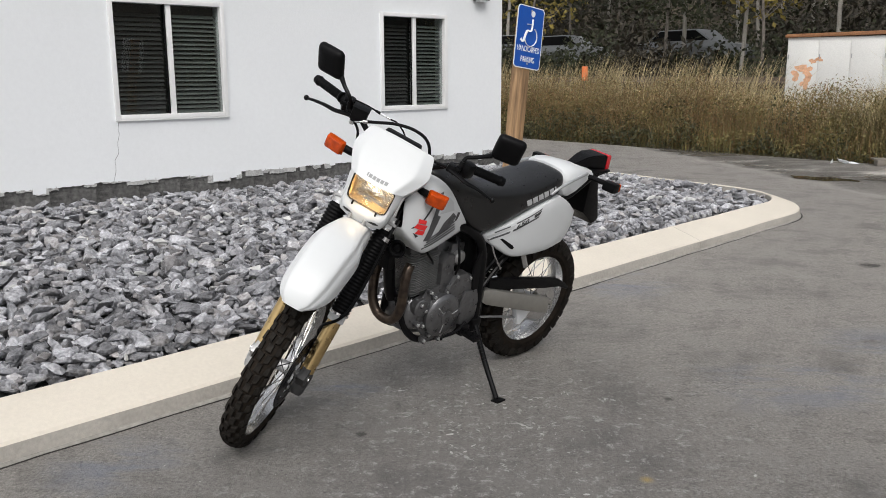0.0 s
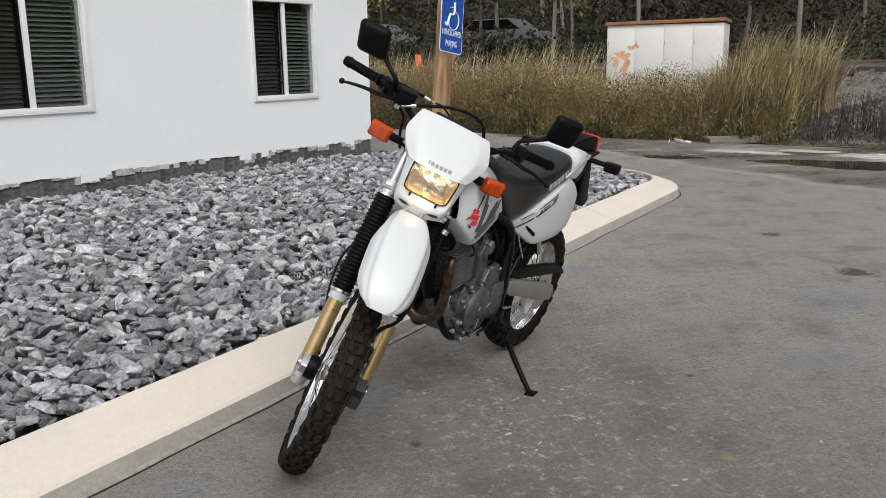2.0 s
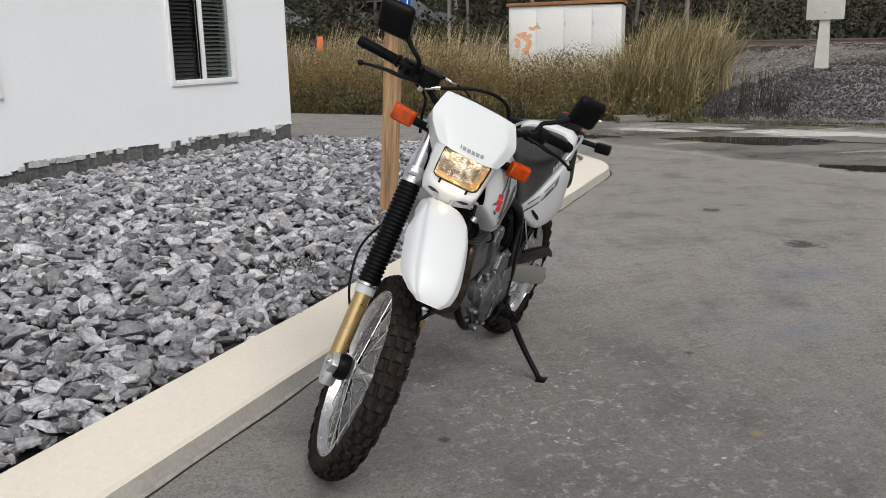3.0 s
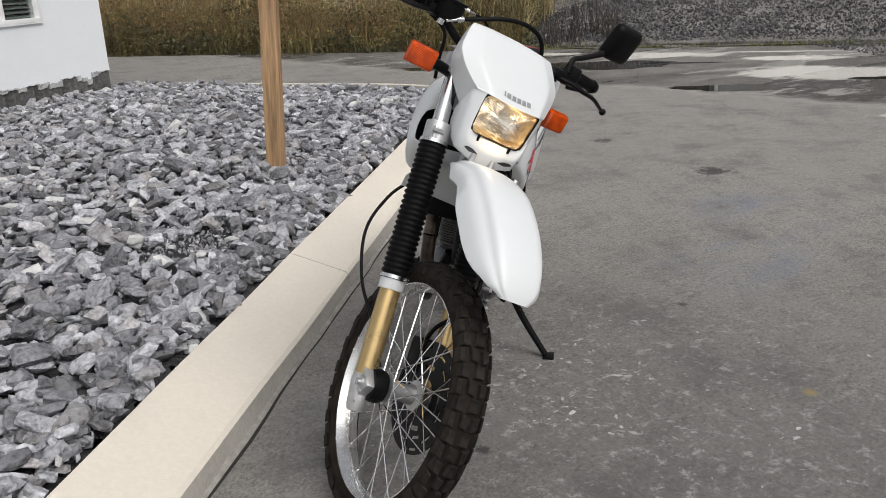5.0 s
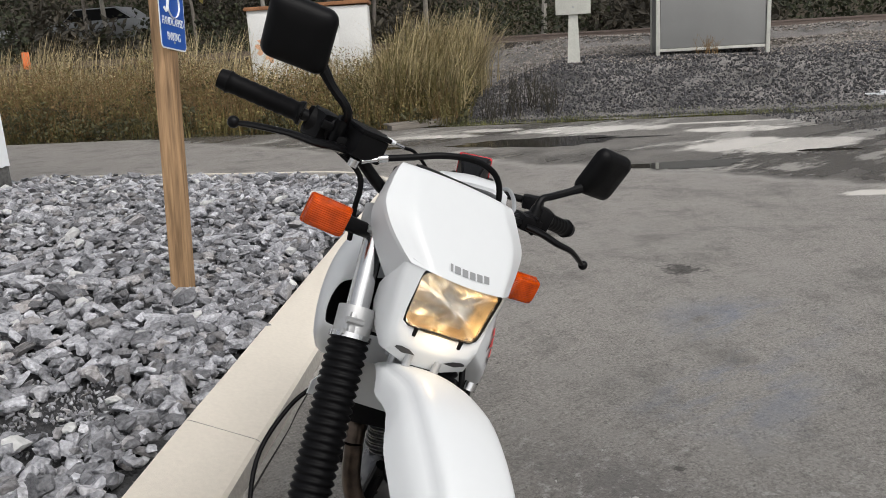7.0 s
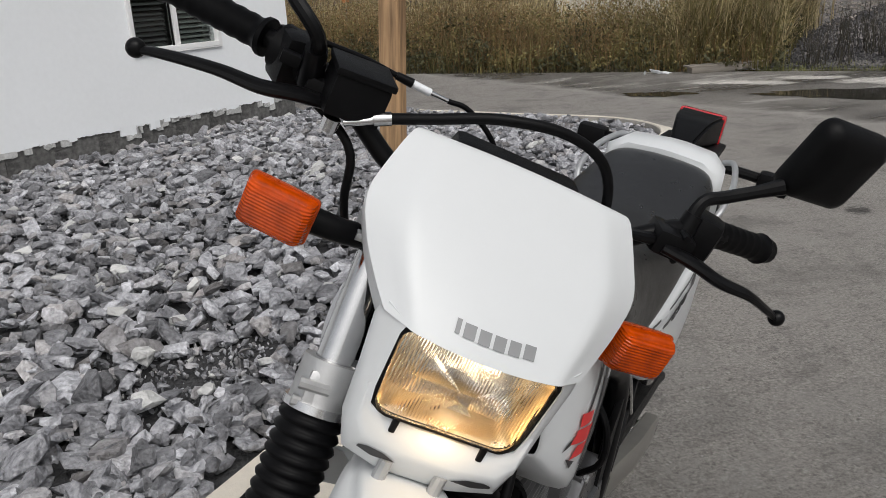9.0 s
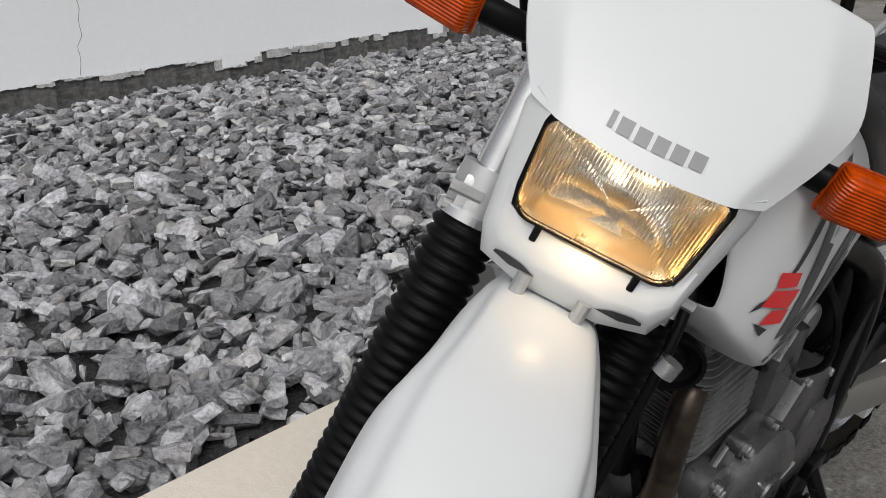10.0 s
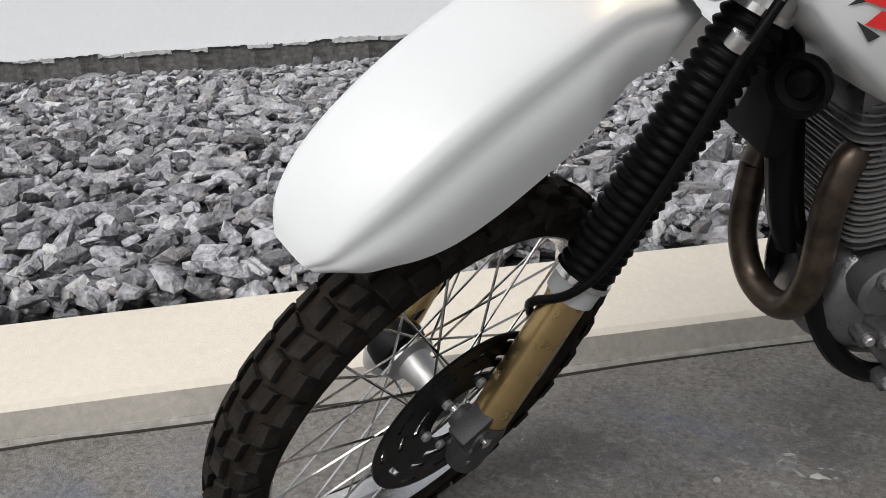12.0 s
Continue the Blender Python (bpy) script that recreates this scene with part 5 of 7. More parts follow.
def wood():
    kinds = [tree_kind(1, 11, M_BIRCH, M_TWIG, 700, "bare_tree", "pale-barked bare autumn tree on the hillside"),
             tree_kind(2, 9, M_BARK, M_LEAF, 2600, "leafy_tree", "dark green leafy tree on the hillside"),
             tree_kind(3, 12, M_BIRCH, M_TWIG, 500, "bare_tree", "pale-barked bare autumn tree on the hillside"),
             tree_kind(4, 8, M_BARK, M_YELLOW, 1500, "autumn_tree", "small tree with yellowing leaves")]
    rnd = random.Random(8)
    spots = []
    for _ in range(900):
        if len(spots) >= 74:
            break
        v, u = rnd.uniform(-38, 30), 13.5 + 26 * rnd.random() ** 1.3
        if all((v - a) ** 2 + (u - b) ** 2 > 3.2 for a, b in spots):
            spots.append((v, u))
    for v, u in spots:
        k = rnd.choices((0, 1, 2, 3), (4, 5, 4, 1.2))[0]
        p = uv(v, u)
        s = rnd.uniform(0.75, 1.2)
        m = Matrix.LocRotScale((p.x, p.y, p.z), Euler((0, 0, rnd.uniform(0, 6.28))), None)
        ob = copy_thing(kinds[k], m)
        tagged(ob, group="trees on the hillside")
    for i, kd in enumerate(kinds):
        p = uv((-9, -2, -12, 1.5)[i], (15, 14.5, 16, 15)[i])
        kd.matrix_basis = Matrix.Translation(p)
        tagged(kd, group="trees on the hillside")
    rs = np.random.RandomState(12)
    lv, tw = [], []
    for v, u, h in zip(rs.uniform(-45, 36, 115000), 12.2 + 30 * rs.rand(115000) ** 1.5, rs.rand(115000)):
        p = uv(float(v), float(u))
        c = noise.noise((v * 0.35, u * 0.35, 3))
        top = 0.6 + 2.2 * max(0, c + 0.25) + 0.05 * (u - 12)
        (lv if noise.noise((v * 0.22, u * 0.22, 9)) > -0.12 else tw).append((p.x, p.y, p.z + top * h))
    for cv, cu, _ in CARS:                      # brush that half hides the cars
        for dv, du, h in zip(rs.uniform(-3.2, 3.2, 1500), rs.uniform(1.3, 2.3, 1500), rs.rand(1500)):
            p = uv(float(cv + dv), float(cu - du))
            (lv if dv > 0 else tw).append((p.x, p.y, p.z + (0.9 + 0.7 * noise.noise((dv, du, cv))) * h))
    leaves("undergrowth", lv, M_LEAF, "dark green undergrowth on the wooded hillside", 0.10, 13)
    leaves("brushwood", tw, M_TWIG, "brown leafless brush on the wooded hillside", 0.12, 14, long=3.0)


wood()

# ---- motorcycle ----
# built standing straight: x ahead from the rear axle, y to its left, z up; then leaned on its side stand
LEANED = pose(0.3128, 3.9796, 0, 0, 0, -133.369) @ Matrix.Rotation(radians(-14.52), 4, "X")
RAKE, STEER = radians(28.5), radians(34.303)
PIVOT = Vector((1.6222, 0, 0))
ST = Matrix.Translation(PIVOT) @ Matrix.Rotation(STEER, 4, Vector((-math.sin(RAKE), 0, math.cos(RAKE)))) @ Matrix.Translation(-PIVOT)
FACE_ST = ST @ Matrix.Translation((0, 0.008, 0))                  # cowl and lamp sit a little left of the axis
BIKE = thing("motorcycle", "white and black dual-sport motorcycle leaning on its side stand, headlight on", "motorcycle", LEANED)


def wheel(name, radius, width, rim_r, axle, knobs, steer, hub_w):
    base = (ST if steer else Matrix()) @ Matrix.Translation(axle)
    # rim is the part; tyre, hub and spokes sit on it
    rw = width * 0.36
    prof = [(-rw, rim_r), (-rw * 1.0, rim_r - 0.006), (-rw * 0.8, rim_r - 0.009), (-rw * 0.45, rim_r - 0.016), (0, rim_r - 0.021), (rw * 0.45, rim_r - 0.016), (rw * 0.8, rim_r - 0.009), (rw, rim_r - 0.006), (rw, rim_r), (rw * 0.7, rim_r + 0.002), (-rw * 0.7, rim_r + 0.002), (-rw, rim_r)]
    rim = part(name, lathe(prof, 64, cap=False), M_RIM, BIKE, "wire-spoked wheel with a bright alloy rim", base, sharp=0.5)
    hw = width / 2
    d = radius - rim_r
    crown = [(-1.0, 0.10), (-1.02, 0.25), (-0.98, 0.42), (-0.90, 0.58), (-0.75, 0.72), (-0.5, 0.80), (0, 0.83), (0.5, 0.80), (0.75, 0.72), (0.90, 0.58), (0.98, 0.42), (1.02, 0.25), (1.0, 0.10), (0.78, -0.05), (0, -0.06), (-0.78, -0.05), (-1.0, 0.10)]
    bm = lathe([(a * hw * 0.93, rim_r + b * d) for a, b in crown], 72, cap=False)
    # tread blocks in staggered rows
    n = knobs
    step = 2 * math.pi / n

    def block(y, wy, wa, lift, skew, taper):
        bk = bmesh.new()
        r0, r1 = radius - 0.34 * d - lift, radius - lift * 0.8
        vs = []
        for rr, k in ((r0, 1.10), (r1 - 0.0022, 1.0), (r1, 0.86)):
            for da, dy in ((-1, -1), (1, -1), (1, 1), (-1, 1)):
                a = da * wa / radius * k + skew * dy / radius
                yy = y + dy * wy * k * (1 - taper * da)
                rad = rr - abs(yy / hw) ** 2.4 * 0.30 * d
                vs.append(bk.verts.new((rad * math.cos(a), yy, rad * math.sin(a))))
        for f in ((8, 9, 10, 11), (0, 1, 5, 4), (1, 2, 6, 5), (2, 3, 7, 6), (3, 0, 4, 7), (4, 5, 9, 8), (5, 6, 10, 9), (6, 7, 11, 10), (7, 4, 8, 11)):
            bk.faces.new([vs[i] for i in f])
        return bk

    part("tyre", bm, M_RUBBER, rim, "black knobbly dual-sport tyre")
    wa = radius * step * 0.40
    # (odd places, across, half width, half length, height lost, skew, taper)
    rows = ((1, 0.0, 0.24, wa, 0.0, 0.0, 0.10), (1, 0.72, 0.165, wa * 1.05, 0.001, 0.002, 0.12), (1, -0.72, 0.165, wa * 1.05, 0.001, -0.002, 0.12),
            (0, 0.33, 0.205, wa, 0.0, 0.003, -0.10), (0, -0.33, 0.205, wa, 0.0, -0.003, -0.10), (0, 0.90, 0.11, wa * 1.15, 0.002, 0.002, 0.15), (0, -0.90, 0.11, wa * 1.15, 0.002, -0.002, 0.15))
    for odd, y, wy, w, lift, skew, taper in rows:
        first = None
        for k in range(odd, n, 2):
            turn = Matrix.Rotation(k * step, 4, "Y")
            if first is None:
                first = part("tread_block", block(y * hw, wy * hw, w, lift, skew, taper), M_TREAD, rim, "", turn)
            else:
                shared("tread_block", first.data, rim, turn)
    hub = [(-hub_w, 0.016), (-hub_w, 0.030), (-hub_w + 0.004, 0.040), (-hub_w + 0.010, 0.040), (-hub_w + 0.016, 0.027), (0, 0.022), (hub_w - 0.016, 0.027), (hub_w - 0.010, 0.040), (hub_w - 0.004, 0.040), (hub_w, 0.030), (hub_w, 0.016)]
    part("hub", lathe(hub, 28), M_ALU, rim)
    sp = tube([(0, 0, 0), (1, 0, 0)], 0.0020, 5, 1)
    first = None
    rin = rim_r - 0.014
    for k in range(36):
        sgn = 1 if k % 2 else -1
        cross = 1 if (k // 2) % 2 else -1
        a1 = 2 * math.pi * k / 36
        a0 = a1 + cross * radians(62)
        p = Vector((0.037 * math.cos(a0), sgn * (hub_w - 0.007), 0.037 * math.sin(a0)))
        q = Vector((rin * math.cos(a1), sgn * 0.006, rin * math.sin(a1)))
        m = Matrix.Translation(p) @ (q - p).to_track_quat("X", "Z").to_matrix().to_4x4() @ Matrix.Diagonal(((q - p).length, 1, 1, 1))
        if first is None:
            first = part("spoke", sp, M_CHROME, rim, "", m)
        else:
            shared("spoke", first.data, rim, m)
    return rim


FA = Vector((1.395, 0, 0.305))
RA = Vector((-0.012, 0, 0.322))
FRONT = wheel("front_wheel", 0.345, 0.090, 0.284, FA, 56, True, 0.050)
REAR = wheel("rear_wheel", 0.324, 0.130, 0.226, RA, 52, False, 0.055)


# -- fork --
def fx(z):
    return 1.25 - (z - 0.545) * 0.515


def fork_leg(s):
    y = 0.100 * s
    leg = part("fork_leg", tube([(fx(0.30), y, 0.30), (fx(0.535), y, 0.535)], 0.0275, 20, 1), M_GOLD, BIKE, "gold anodised fork leg", ST)
    foot = bmesh.new()
    tube([(fx(0.232), y, 0.232), (fx(0.245), y, 0.245), (fx(0.30), y, 0.30), (fx(0.315), y, 0.315)], [0.022, 0.027, 0.031, 0.029], 18, 1, foot)
    tube([(FA.x, y - 0.030 * s, FA.z), (FA.x, y + 0.022 * s, FA.z)], 0.021, 16, 1, foot)
    rbox(((fx(0.3) + FA.x) / 2, y, 0.305), (0.075, 0.036, 0.066), 0.008, foot, Matrix.Rotation(radians(22), 4, "Y"))
    for k in (0, 1):
        tube([(fx(0.275) + 0.025, y - 0.022, 0.262 + 0.03 * k), (fx(0.275) + 0.025, y + 0.022, 0.262 + 0.03 * k)], 0.006, 8, 1, foot)
    part("fork_foot", foot, M_ALU if s < 0 else M_CASTDARK, leg)
    tube_bm = tube([(fx(0.510), y, 0.510), (fx(0.542), y, 0.542)], 0.033, 20, 1)
    part("gaiter_collar", tube_bm, M_SILVERDECAL, leg)
    # ribbed rubber gaiter
    z0, z1, n = 0.533, 0.868, 27
    pts, rad = [], []
    for k in range(4 * n + 1):
        z = z0 + (z1 - z0) * k / (4 * n)
        pts.append((fx(z), y, z))
        rad.append((0.0318, 0.0360, 0.0378, 0.0360)[k % 4])
    part("gaiter", tube(pts, rad, 22, 1), M_GAITER, leg, "ribbed black rubber gaiter", sharp=2)
    for z in (0.539, 0.863):
        part("clip", tube([(fx(z - 0.004), y, z - 0.004), (fx(z + 0.004), y, z + 0.004)], 0.0385, 20, 1), M_CHROME, leg)
    part("stanchion", tube([(fx(0.86), y, 0.86), (fx(1.06), y, 1.06)], 0.0215, 18, 1), M_CHROME, leg, "bright steel fork tube")
    return leg


for s in (1, -1):
    fork_leg(s)


def triple_clamp(z, name):
    bm = bmesh.new()
    x = fx(z)
    rbox((x - 0.028, 0, z), (0.07, 0.17, 0.030), 0.010, bm, Matrix.Rotation(-RAKE, 4, "Y"))
    for s in (1, -1):
        tube([(fx(z - 0.022), 0.1 * s, z - 0.022), (fx(z + 0.022), 0.1 * s, z + 0.022)], 0.034, 18, 1, bm)
        rbox((x + 0.022, 0.112 * s, z), (0.024, 0.022, 0.046), 0.005, bm, Matrix.Rotation(-RAKE, 4, "Y"))
        for d in (-0.012, 0.012):
            tube([(x + 0.030, 0.098 * s, z + d), (x + 0.032, 0.132 * s, z + d)], 0.0065, 8, 1, bm)
    return part(name, bm, M_ALU, BIKE, "cast alloy fork clamp", ST)


triple_clamp(0.888, "lower_fork_clamp")
triple_clamp(1.055, "upper_fork_clamp")
part("front_axle", tube([(FA.x, -0.128, FA.z), (FA.x, 0.128, FA.z)], 0.009, 12, 1), M_CHROME, BIKE, "", ST)

# brake disc on the left of the front wheel
disc = bmesh.new()
y = 0.066
NS = 72
RINGS = ((0.050, 0.074, None), (0.074, 0.086, (18, 2, 9)), (0.086, 0.099, None), (0.099, 0.107, (12, 0, 4)), (0.107, 0.116, None), (0.116, 0.124, (12, 5, 9)), (0.124, 0.130, None), (0.130, 0.136, (12, 0, 3)), (0.136, 0.147, None))
for r0, r1, slots in RINGS:
    for k in range(NS):
        if slots and slots[1] <= k % slots[0] < slots[2]:
            continue
        a0, a1 = 2 * math.pi * k / NS, 2 * math.pi * (k + 1) / NS
        vs = [disc.verts.new((r * math.cos(a), yy, r * math.sin(a))) for yy in (y - 0.002, y + 0.002) for r, a in ((r0, a0), (r1, a0), (r1, a1), (r0, a1))]
        for f in ((0, 1, 2, 3), (4, 5, 6, 7), (0, 1, 5, 4), (1, 2, 6, 5), (2, 3, 7, 6), (3, 0, 4, 7)):
            disc.faces.new([vs[i] for i in f])
bmesh.ops.remove_doubles(disc, verts=disc.verts, dist=0.0003)
part("brake_disc", disc, M_BLACKMET, FRONT, "black slotted brake disc")
bolt_bm = lathe([(0.0, 0.008), (0.005, 0.008), (0.007, 0.006), (0.007, 0.001)], 8)
first = None
for k in range(6):
    m = Matrix.Translation((0.060 * math.cos(1.047 * k), y + 0.002, 0.060 * math.sin(1.047 * k)))
    if first is None:
        first = part("disc_bolt", bolt_bm, M_STEEL, FRONT, "", m)
    else:
        shared("disc_bolt", first.data, FRONT, m)
cal = rbox((0, 0, 0), (0.062, 0.045, 0.10), 0.012)
rbox((0.02, 0.02, 0), (0.03, 0.02, 0.085), 0.006, cal)
part("brake_caliper", cal, M_BLACKMET, BIKE, "black front brake caliper", ST @ Matrix.Translation((FA.x - 0.125, 0.075, FA.z + 0.050)) @ Matrix.Rotation(radians(-24), 4, "Y"))
spd = bmesh.new()
lathe([(-0.095, 0.012), (-0.095, 0.040), (-0.070, 0.044), (-0.056, 0.040), (-0.056, 0.012)], 26, spd)
part("speedometer_drive", spd, M_BLACK, BIKE, "", ST @ Matrix.Translation(FA))


# -- front mudguard --
def front_mudguard():
    # centre line, half width, crown height over the edge
    rows = [(1.110, 0.846, 0.050, 0.010), (1.138, 0.861, 0.062, 0.026), (1.172, 0.877, 0.073, 0.058), (1.220, 0.890, 0.078, 0.065), (1.262, 0.897, 0.083, 0.070), (1.296, 0.898, 0.090, 0.079), (1.330, 0.896, 0.097, 0.087),
            (1.37, 0.888, 0.100, 0.096), (1.43, 0.868, 0.100, 0.100), (1.49, 0.840, 0.098, 0.099), (1.54, 0.808, 0.094, 0.086), (1.58, 0.775, 0.083, 0.062), (1.604, 0.744, 0.066, 0.036), (1.614, 0.722, 0.038, 0.014)]
    fine = []
    for i in range(len(rows) - 1):
        q = [Vector(rows[min(max(j, 0), len(rows) - 1)]) for j in range(i - 1, i + 3)]
        for k in range(4):
            t = k / 4
            fine.append(tuple(0.5 * (2 * q[1] + (q[2] - q[0]) * t + (2 * q[0] - 5 * q[1] + 4 * q[2] - q[3]) * t * t + (3 * q[1] - q[0] - 3 * q[2] + q[3]) * t ** 3)))
    rows = fine + [rows[-1]]
    outer, inner = [], []
    for i, (x, z, w, h) in enumerate(rows):
        a, b = rows[max(0, i - 1)], rows[min(len(rows) - 1, i + 1)]
        tan = Vector((b[0] - a[0], 0, b[1] - a[1])).normalized()
        nor = Vector((-tan.z, 0, tan.x))
        ring = []
        half = ((0, 0.0), (0.2, 0.004), (0.40, 0.018), (0.55, 0.042), (0.64, 0.078), (0.69, 0.135), (0.725, 0.22), (0.755, 0.30), (0.80, 0.355), (0.87, 0.44), (0.93, 0.59), (0.97, 0.80), (1.0, 1.0))
        for t, d in [(-t, d) for t, d in half[:0:-1]] + list(half):
            ring.append(Vector((x, t * w + 0.005, z)) - nor * (d * h))
        outer.append(ring)
        inner.append([p - nor * 0.004 + Vector((0, -0.003 if p.y > 0 else 0.003, 0)) for p in ring])
    rings = [o + n[::-1] for o, n in zip(outer, inner)]
    bm = loft(rings)
    for f in bm.faces:
        f.smooth = True
    guard = part("front_mudguard", bm, M_WHITE, BIKE, "glossy white plastic front mudguard", ST, sharp=0.55)
    flap = [(1.125, 0.846, 0.050), (1.100, 0.836, 0.056), (1.072, 0.814, 0.074), (1.048, 0.780, 0.094), (1.034, 0.745, 0.106), (1.026, 0.712, 0.100)]
    rings = []
    for x, z, w in flap:
        rings.append([Vector((x + 0.012 * abs(t), t * w, z)) for t in (-1, -0.5, 0, 0.5, 1)] + [Vector((x - 0.004 + 0.012 * abs(t), t * w, z - 0.002)) for t in (1, 0.5, 0, -0.5, -1)])
    part("rear_flap", loft(rings), M_WHITE, guard)
    for x, s in ((1.135, 1), (1.135, -1), (1.185, 1), (1.185, -1)):
        part("bolt", tube([(x, 0.030 * s, 0.855), (x - 0.008, 0.030 * s, 0.900)], 0.0075, 10, 1), M_STEEL, guard)
    return guard


front_mudguard()


def press(name, outline, on, material, label="", lift=0.0014, m=None):
    """A thin sticker pressed from the front on to a part; outline in y, z."""
    bm = bmesh.new()
    bm.faces.new([bm.verts.new((0, y, z)) for y, z in outline])
    bmesh.ops.triangulate(bm, faces=bm.faces)
    bmesh.ops.subdivide_edges(bm, edges=bm.edges, cuts=1, use_grid_fill=True)
    bmesh.ops.triangulate(bm, faces=bm.faces)
    bpy.context.view_layer.update()
    skin = on.evaluated_get(bpy.context.evaluated_depsgraph_get())
    last = 1.16
    for v in bm.verts:
        ok, hit, nor, _ = skin.ray_cast(Vector((1.5, v.co.y, v.co.z)), Vector((-1, 0, 0)))
        last = hit.x if ok else last
        v.co.x = last + lift
        v.co.z += 0.5 * lift
    return part(name, bm, material, on, label)


# -- headlight cowl: number-plate face above, surround below --
def cowl():
    rows = [  # x of centre, z, half width, how far the edge falls back
        (1.010, 1.182, 0.118, 0.004), (1.020, 1.180, 0.130, 0.008), (1.058, 1.152, 0.145, 0.018), (1.095, 1.125, 0.154, 0.026), (1.130, 1.098, 0.142, 0.030), (1.160, 1.074, 0.122, 0.026), (1.178, 1.058, 0.106, 0.018)]
    fine = []
    for i in range(len(rows) - 1):
        q = [Vector(rows[min(max(j, 0), len(rows) - 1)]) for j in range(i - 1, i + 3)]
        for k in range(4):
            t = k / 4
            fine.append(tuple(0.5 * (2 * q[1] + (q[2] - q[0]) * t + (2 * q[0] - 5 * q[1] + 4 * q[2] - q[3]) * t * t + (3 * q[1] - q[0] - 3 * q[2] + q[3]) * t ** 3)))
    rows = fine + [rows[-1]]
    ts = [k / 16 for k in range(-16, 17)]
    out, inn = [], []
    for i, (x, z, w, b) in enumerate(rows):
        ring = []
        sag = 0.010 * max(0.0, 1 - (len(rows) - 1 - i) / 5) ** 2
        for t in ts:
            f = max(0, (abs(t) - 0.70) / 0.30)
            dip = sag * (1 - t * t)
            ring.append(Vector((dip + x - b * f * min(1, 0.35 + 2 * f) - 0.006 * t * t, t * w, z - dip - 0.006 * t * t - 0.25 * b * f)))
        out.append(ring)
    for i, ring in enumerate(out):
        last = max(0.0, 1 - (len(out) - 1 - i) / 3)
        inn.append([p + Vector((-0.006, 0, -0.006 + 0.0065 * last)) for p in ring])
    body = loft([o + i[::-1] for o, i in zip(out, inn)])
    face = part("headlight_cowl", body, M_WHITE, BIKE, "white plastic headlight cowl with a grey maker's mark", FACE_ST, sharp=0.6)
    # side cheeks from the plate's rim back to the fork
    for s in (1, -1):
        bm = bmesh.new()
        side = [r[-1 if s > 0 else 0] for r in out[2:]]
        grow = [(i / (len(side) - 1)) ** 0.75 for i in range(len(side))]
        ringA = [p + Vector((-0.001, -s * 0.0005, -0.001)) for p in side]
        ringM = [p + Vector((-0.004 - 0.038 * f, -s * 0.006 * f, -0.003 - 0.030 * f)) for p, f in zip(side, grow)]
        ringB = [p + Vector((-0.008 - 0.080 * f, -s * 0.020 * f, -0.006 - 0.062 * f)) for p, f in zip(side, grow)]
        ringC = [p + Vector((0.003, -s * 0.004, -0.002)) for p in ringB]
        ringD = [p + Vector((-0.003, -s * 0.006, -0.004)) for p in side]
        loft([ringA, ringM, ringB, ringC, ringD], closed=False, bm=bm)
        part("cheek", bm, M_WHITE, face, sharp=0.9)
    # surround of the lamp: an open frame, deeper at the sides
    O = [(-0.105, 1.056), (0.105, 1.056), (0.109, 1.030), (0.102, 0.975), (0.096, 0.918), (0.086, 0.890), (0.040, 0.874), (-0.040, 0.874), (-0.086, 0.890), (-0.096, 0.918), (-0.102, 0.975), (-0.109, 1.030)]
    I = [(-0.083, 1.052), (0.083, 1.052), (0.086, 1.040), (0.083, 0.975), (0.079, 0.953), (0.062, 0.946), (0.025, 0.943), (-0.025, 0.943), (-0.062, 0.946), (-0.079, 0.953), (-0.083, 0.975), (-0.086, 1.040)]

    def xo(y, z):
        return 1.168 - 0.9 * max(0, abs(y) - 0.085) - 0.10 * max(0, 0.94 - z)

    def between(k, fwd):
        ring = []
        for (yo, zo), (yi, zi) in zip(O, I):
            low = min(1, max(0, (0.985 - zi) / 0.035))
            ring.append(Vector((1.171 * (1 - k) + xo(yo, zo) * k + fwd * low, yi + (yo - yi) * k, zi + (zo - zi) * k)))
        return ring

    bm = bmesh.new()
    R1 = [Vector((xo(y, z) - 0.105 * min(1, (1.10 - z) / 0.13), y * 0.84, z + (0.014 if z < 0.93 else -0.01))) for y, z in O]
    R2 = [Vector((xo(y, z) - 0.012, y, z)) for y, z in O]
    R4 = [Vector((1.172, y, z)) for y, z in I]
    R5 = [Vector((1.120, y * 0.97, z)) for y, z in I]
    loft([R1, R2, between(0.95, 0.007), between(0.72, 0.013), between(0.50, 0.015), between(0.38, 0.014), between(0.2, 0.006), R4, R5], cap=False, bm=bm)
    hood = part("lamp_surround", bm, M_WHITE, face, sharp=0.7)
    for s in (1, -1):
        # shade in the lower corner openings as dark patches, and legs to the fork clamp
        press("vent", [(s * 0.030, 0.900), (s * 0.056, 0.898), (s * 0.074, 0.905), (s * 0.073, 0.909), (s * 0.064, 0.911), (s * 0.046, 0.908)], hood, M_DECALK, "dark patch for the shade inside a vent", 0.0016)
        part("mount", tube([(1.125, s * 0.028, 0.885), (1.10, s * 0.030, 0.86)], 0.0085, 10, 1), M_STEEL, face)
    # maker's mark: six plain blocks
    for k in range(6):
        y0 = 0.043 - 0.0158 * k
        ww = 0.0122 if k < 5 else 0.005
        sag = 1.0600 + 0.9 * (y0 - 0.005) ** 2
        press("maker_mark", [(y0, sag + 0.0100), (y0 - ww, sag + 0.0100), (y0 - ww, sag), (y0, sag)], face, M_MARK, "grey maker's mark as plain blocks", 0.0012)
    return face


M_MARK = mat("mark_grey", (0.24, 0.245, 0.25), 0.4, var=0.05)
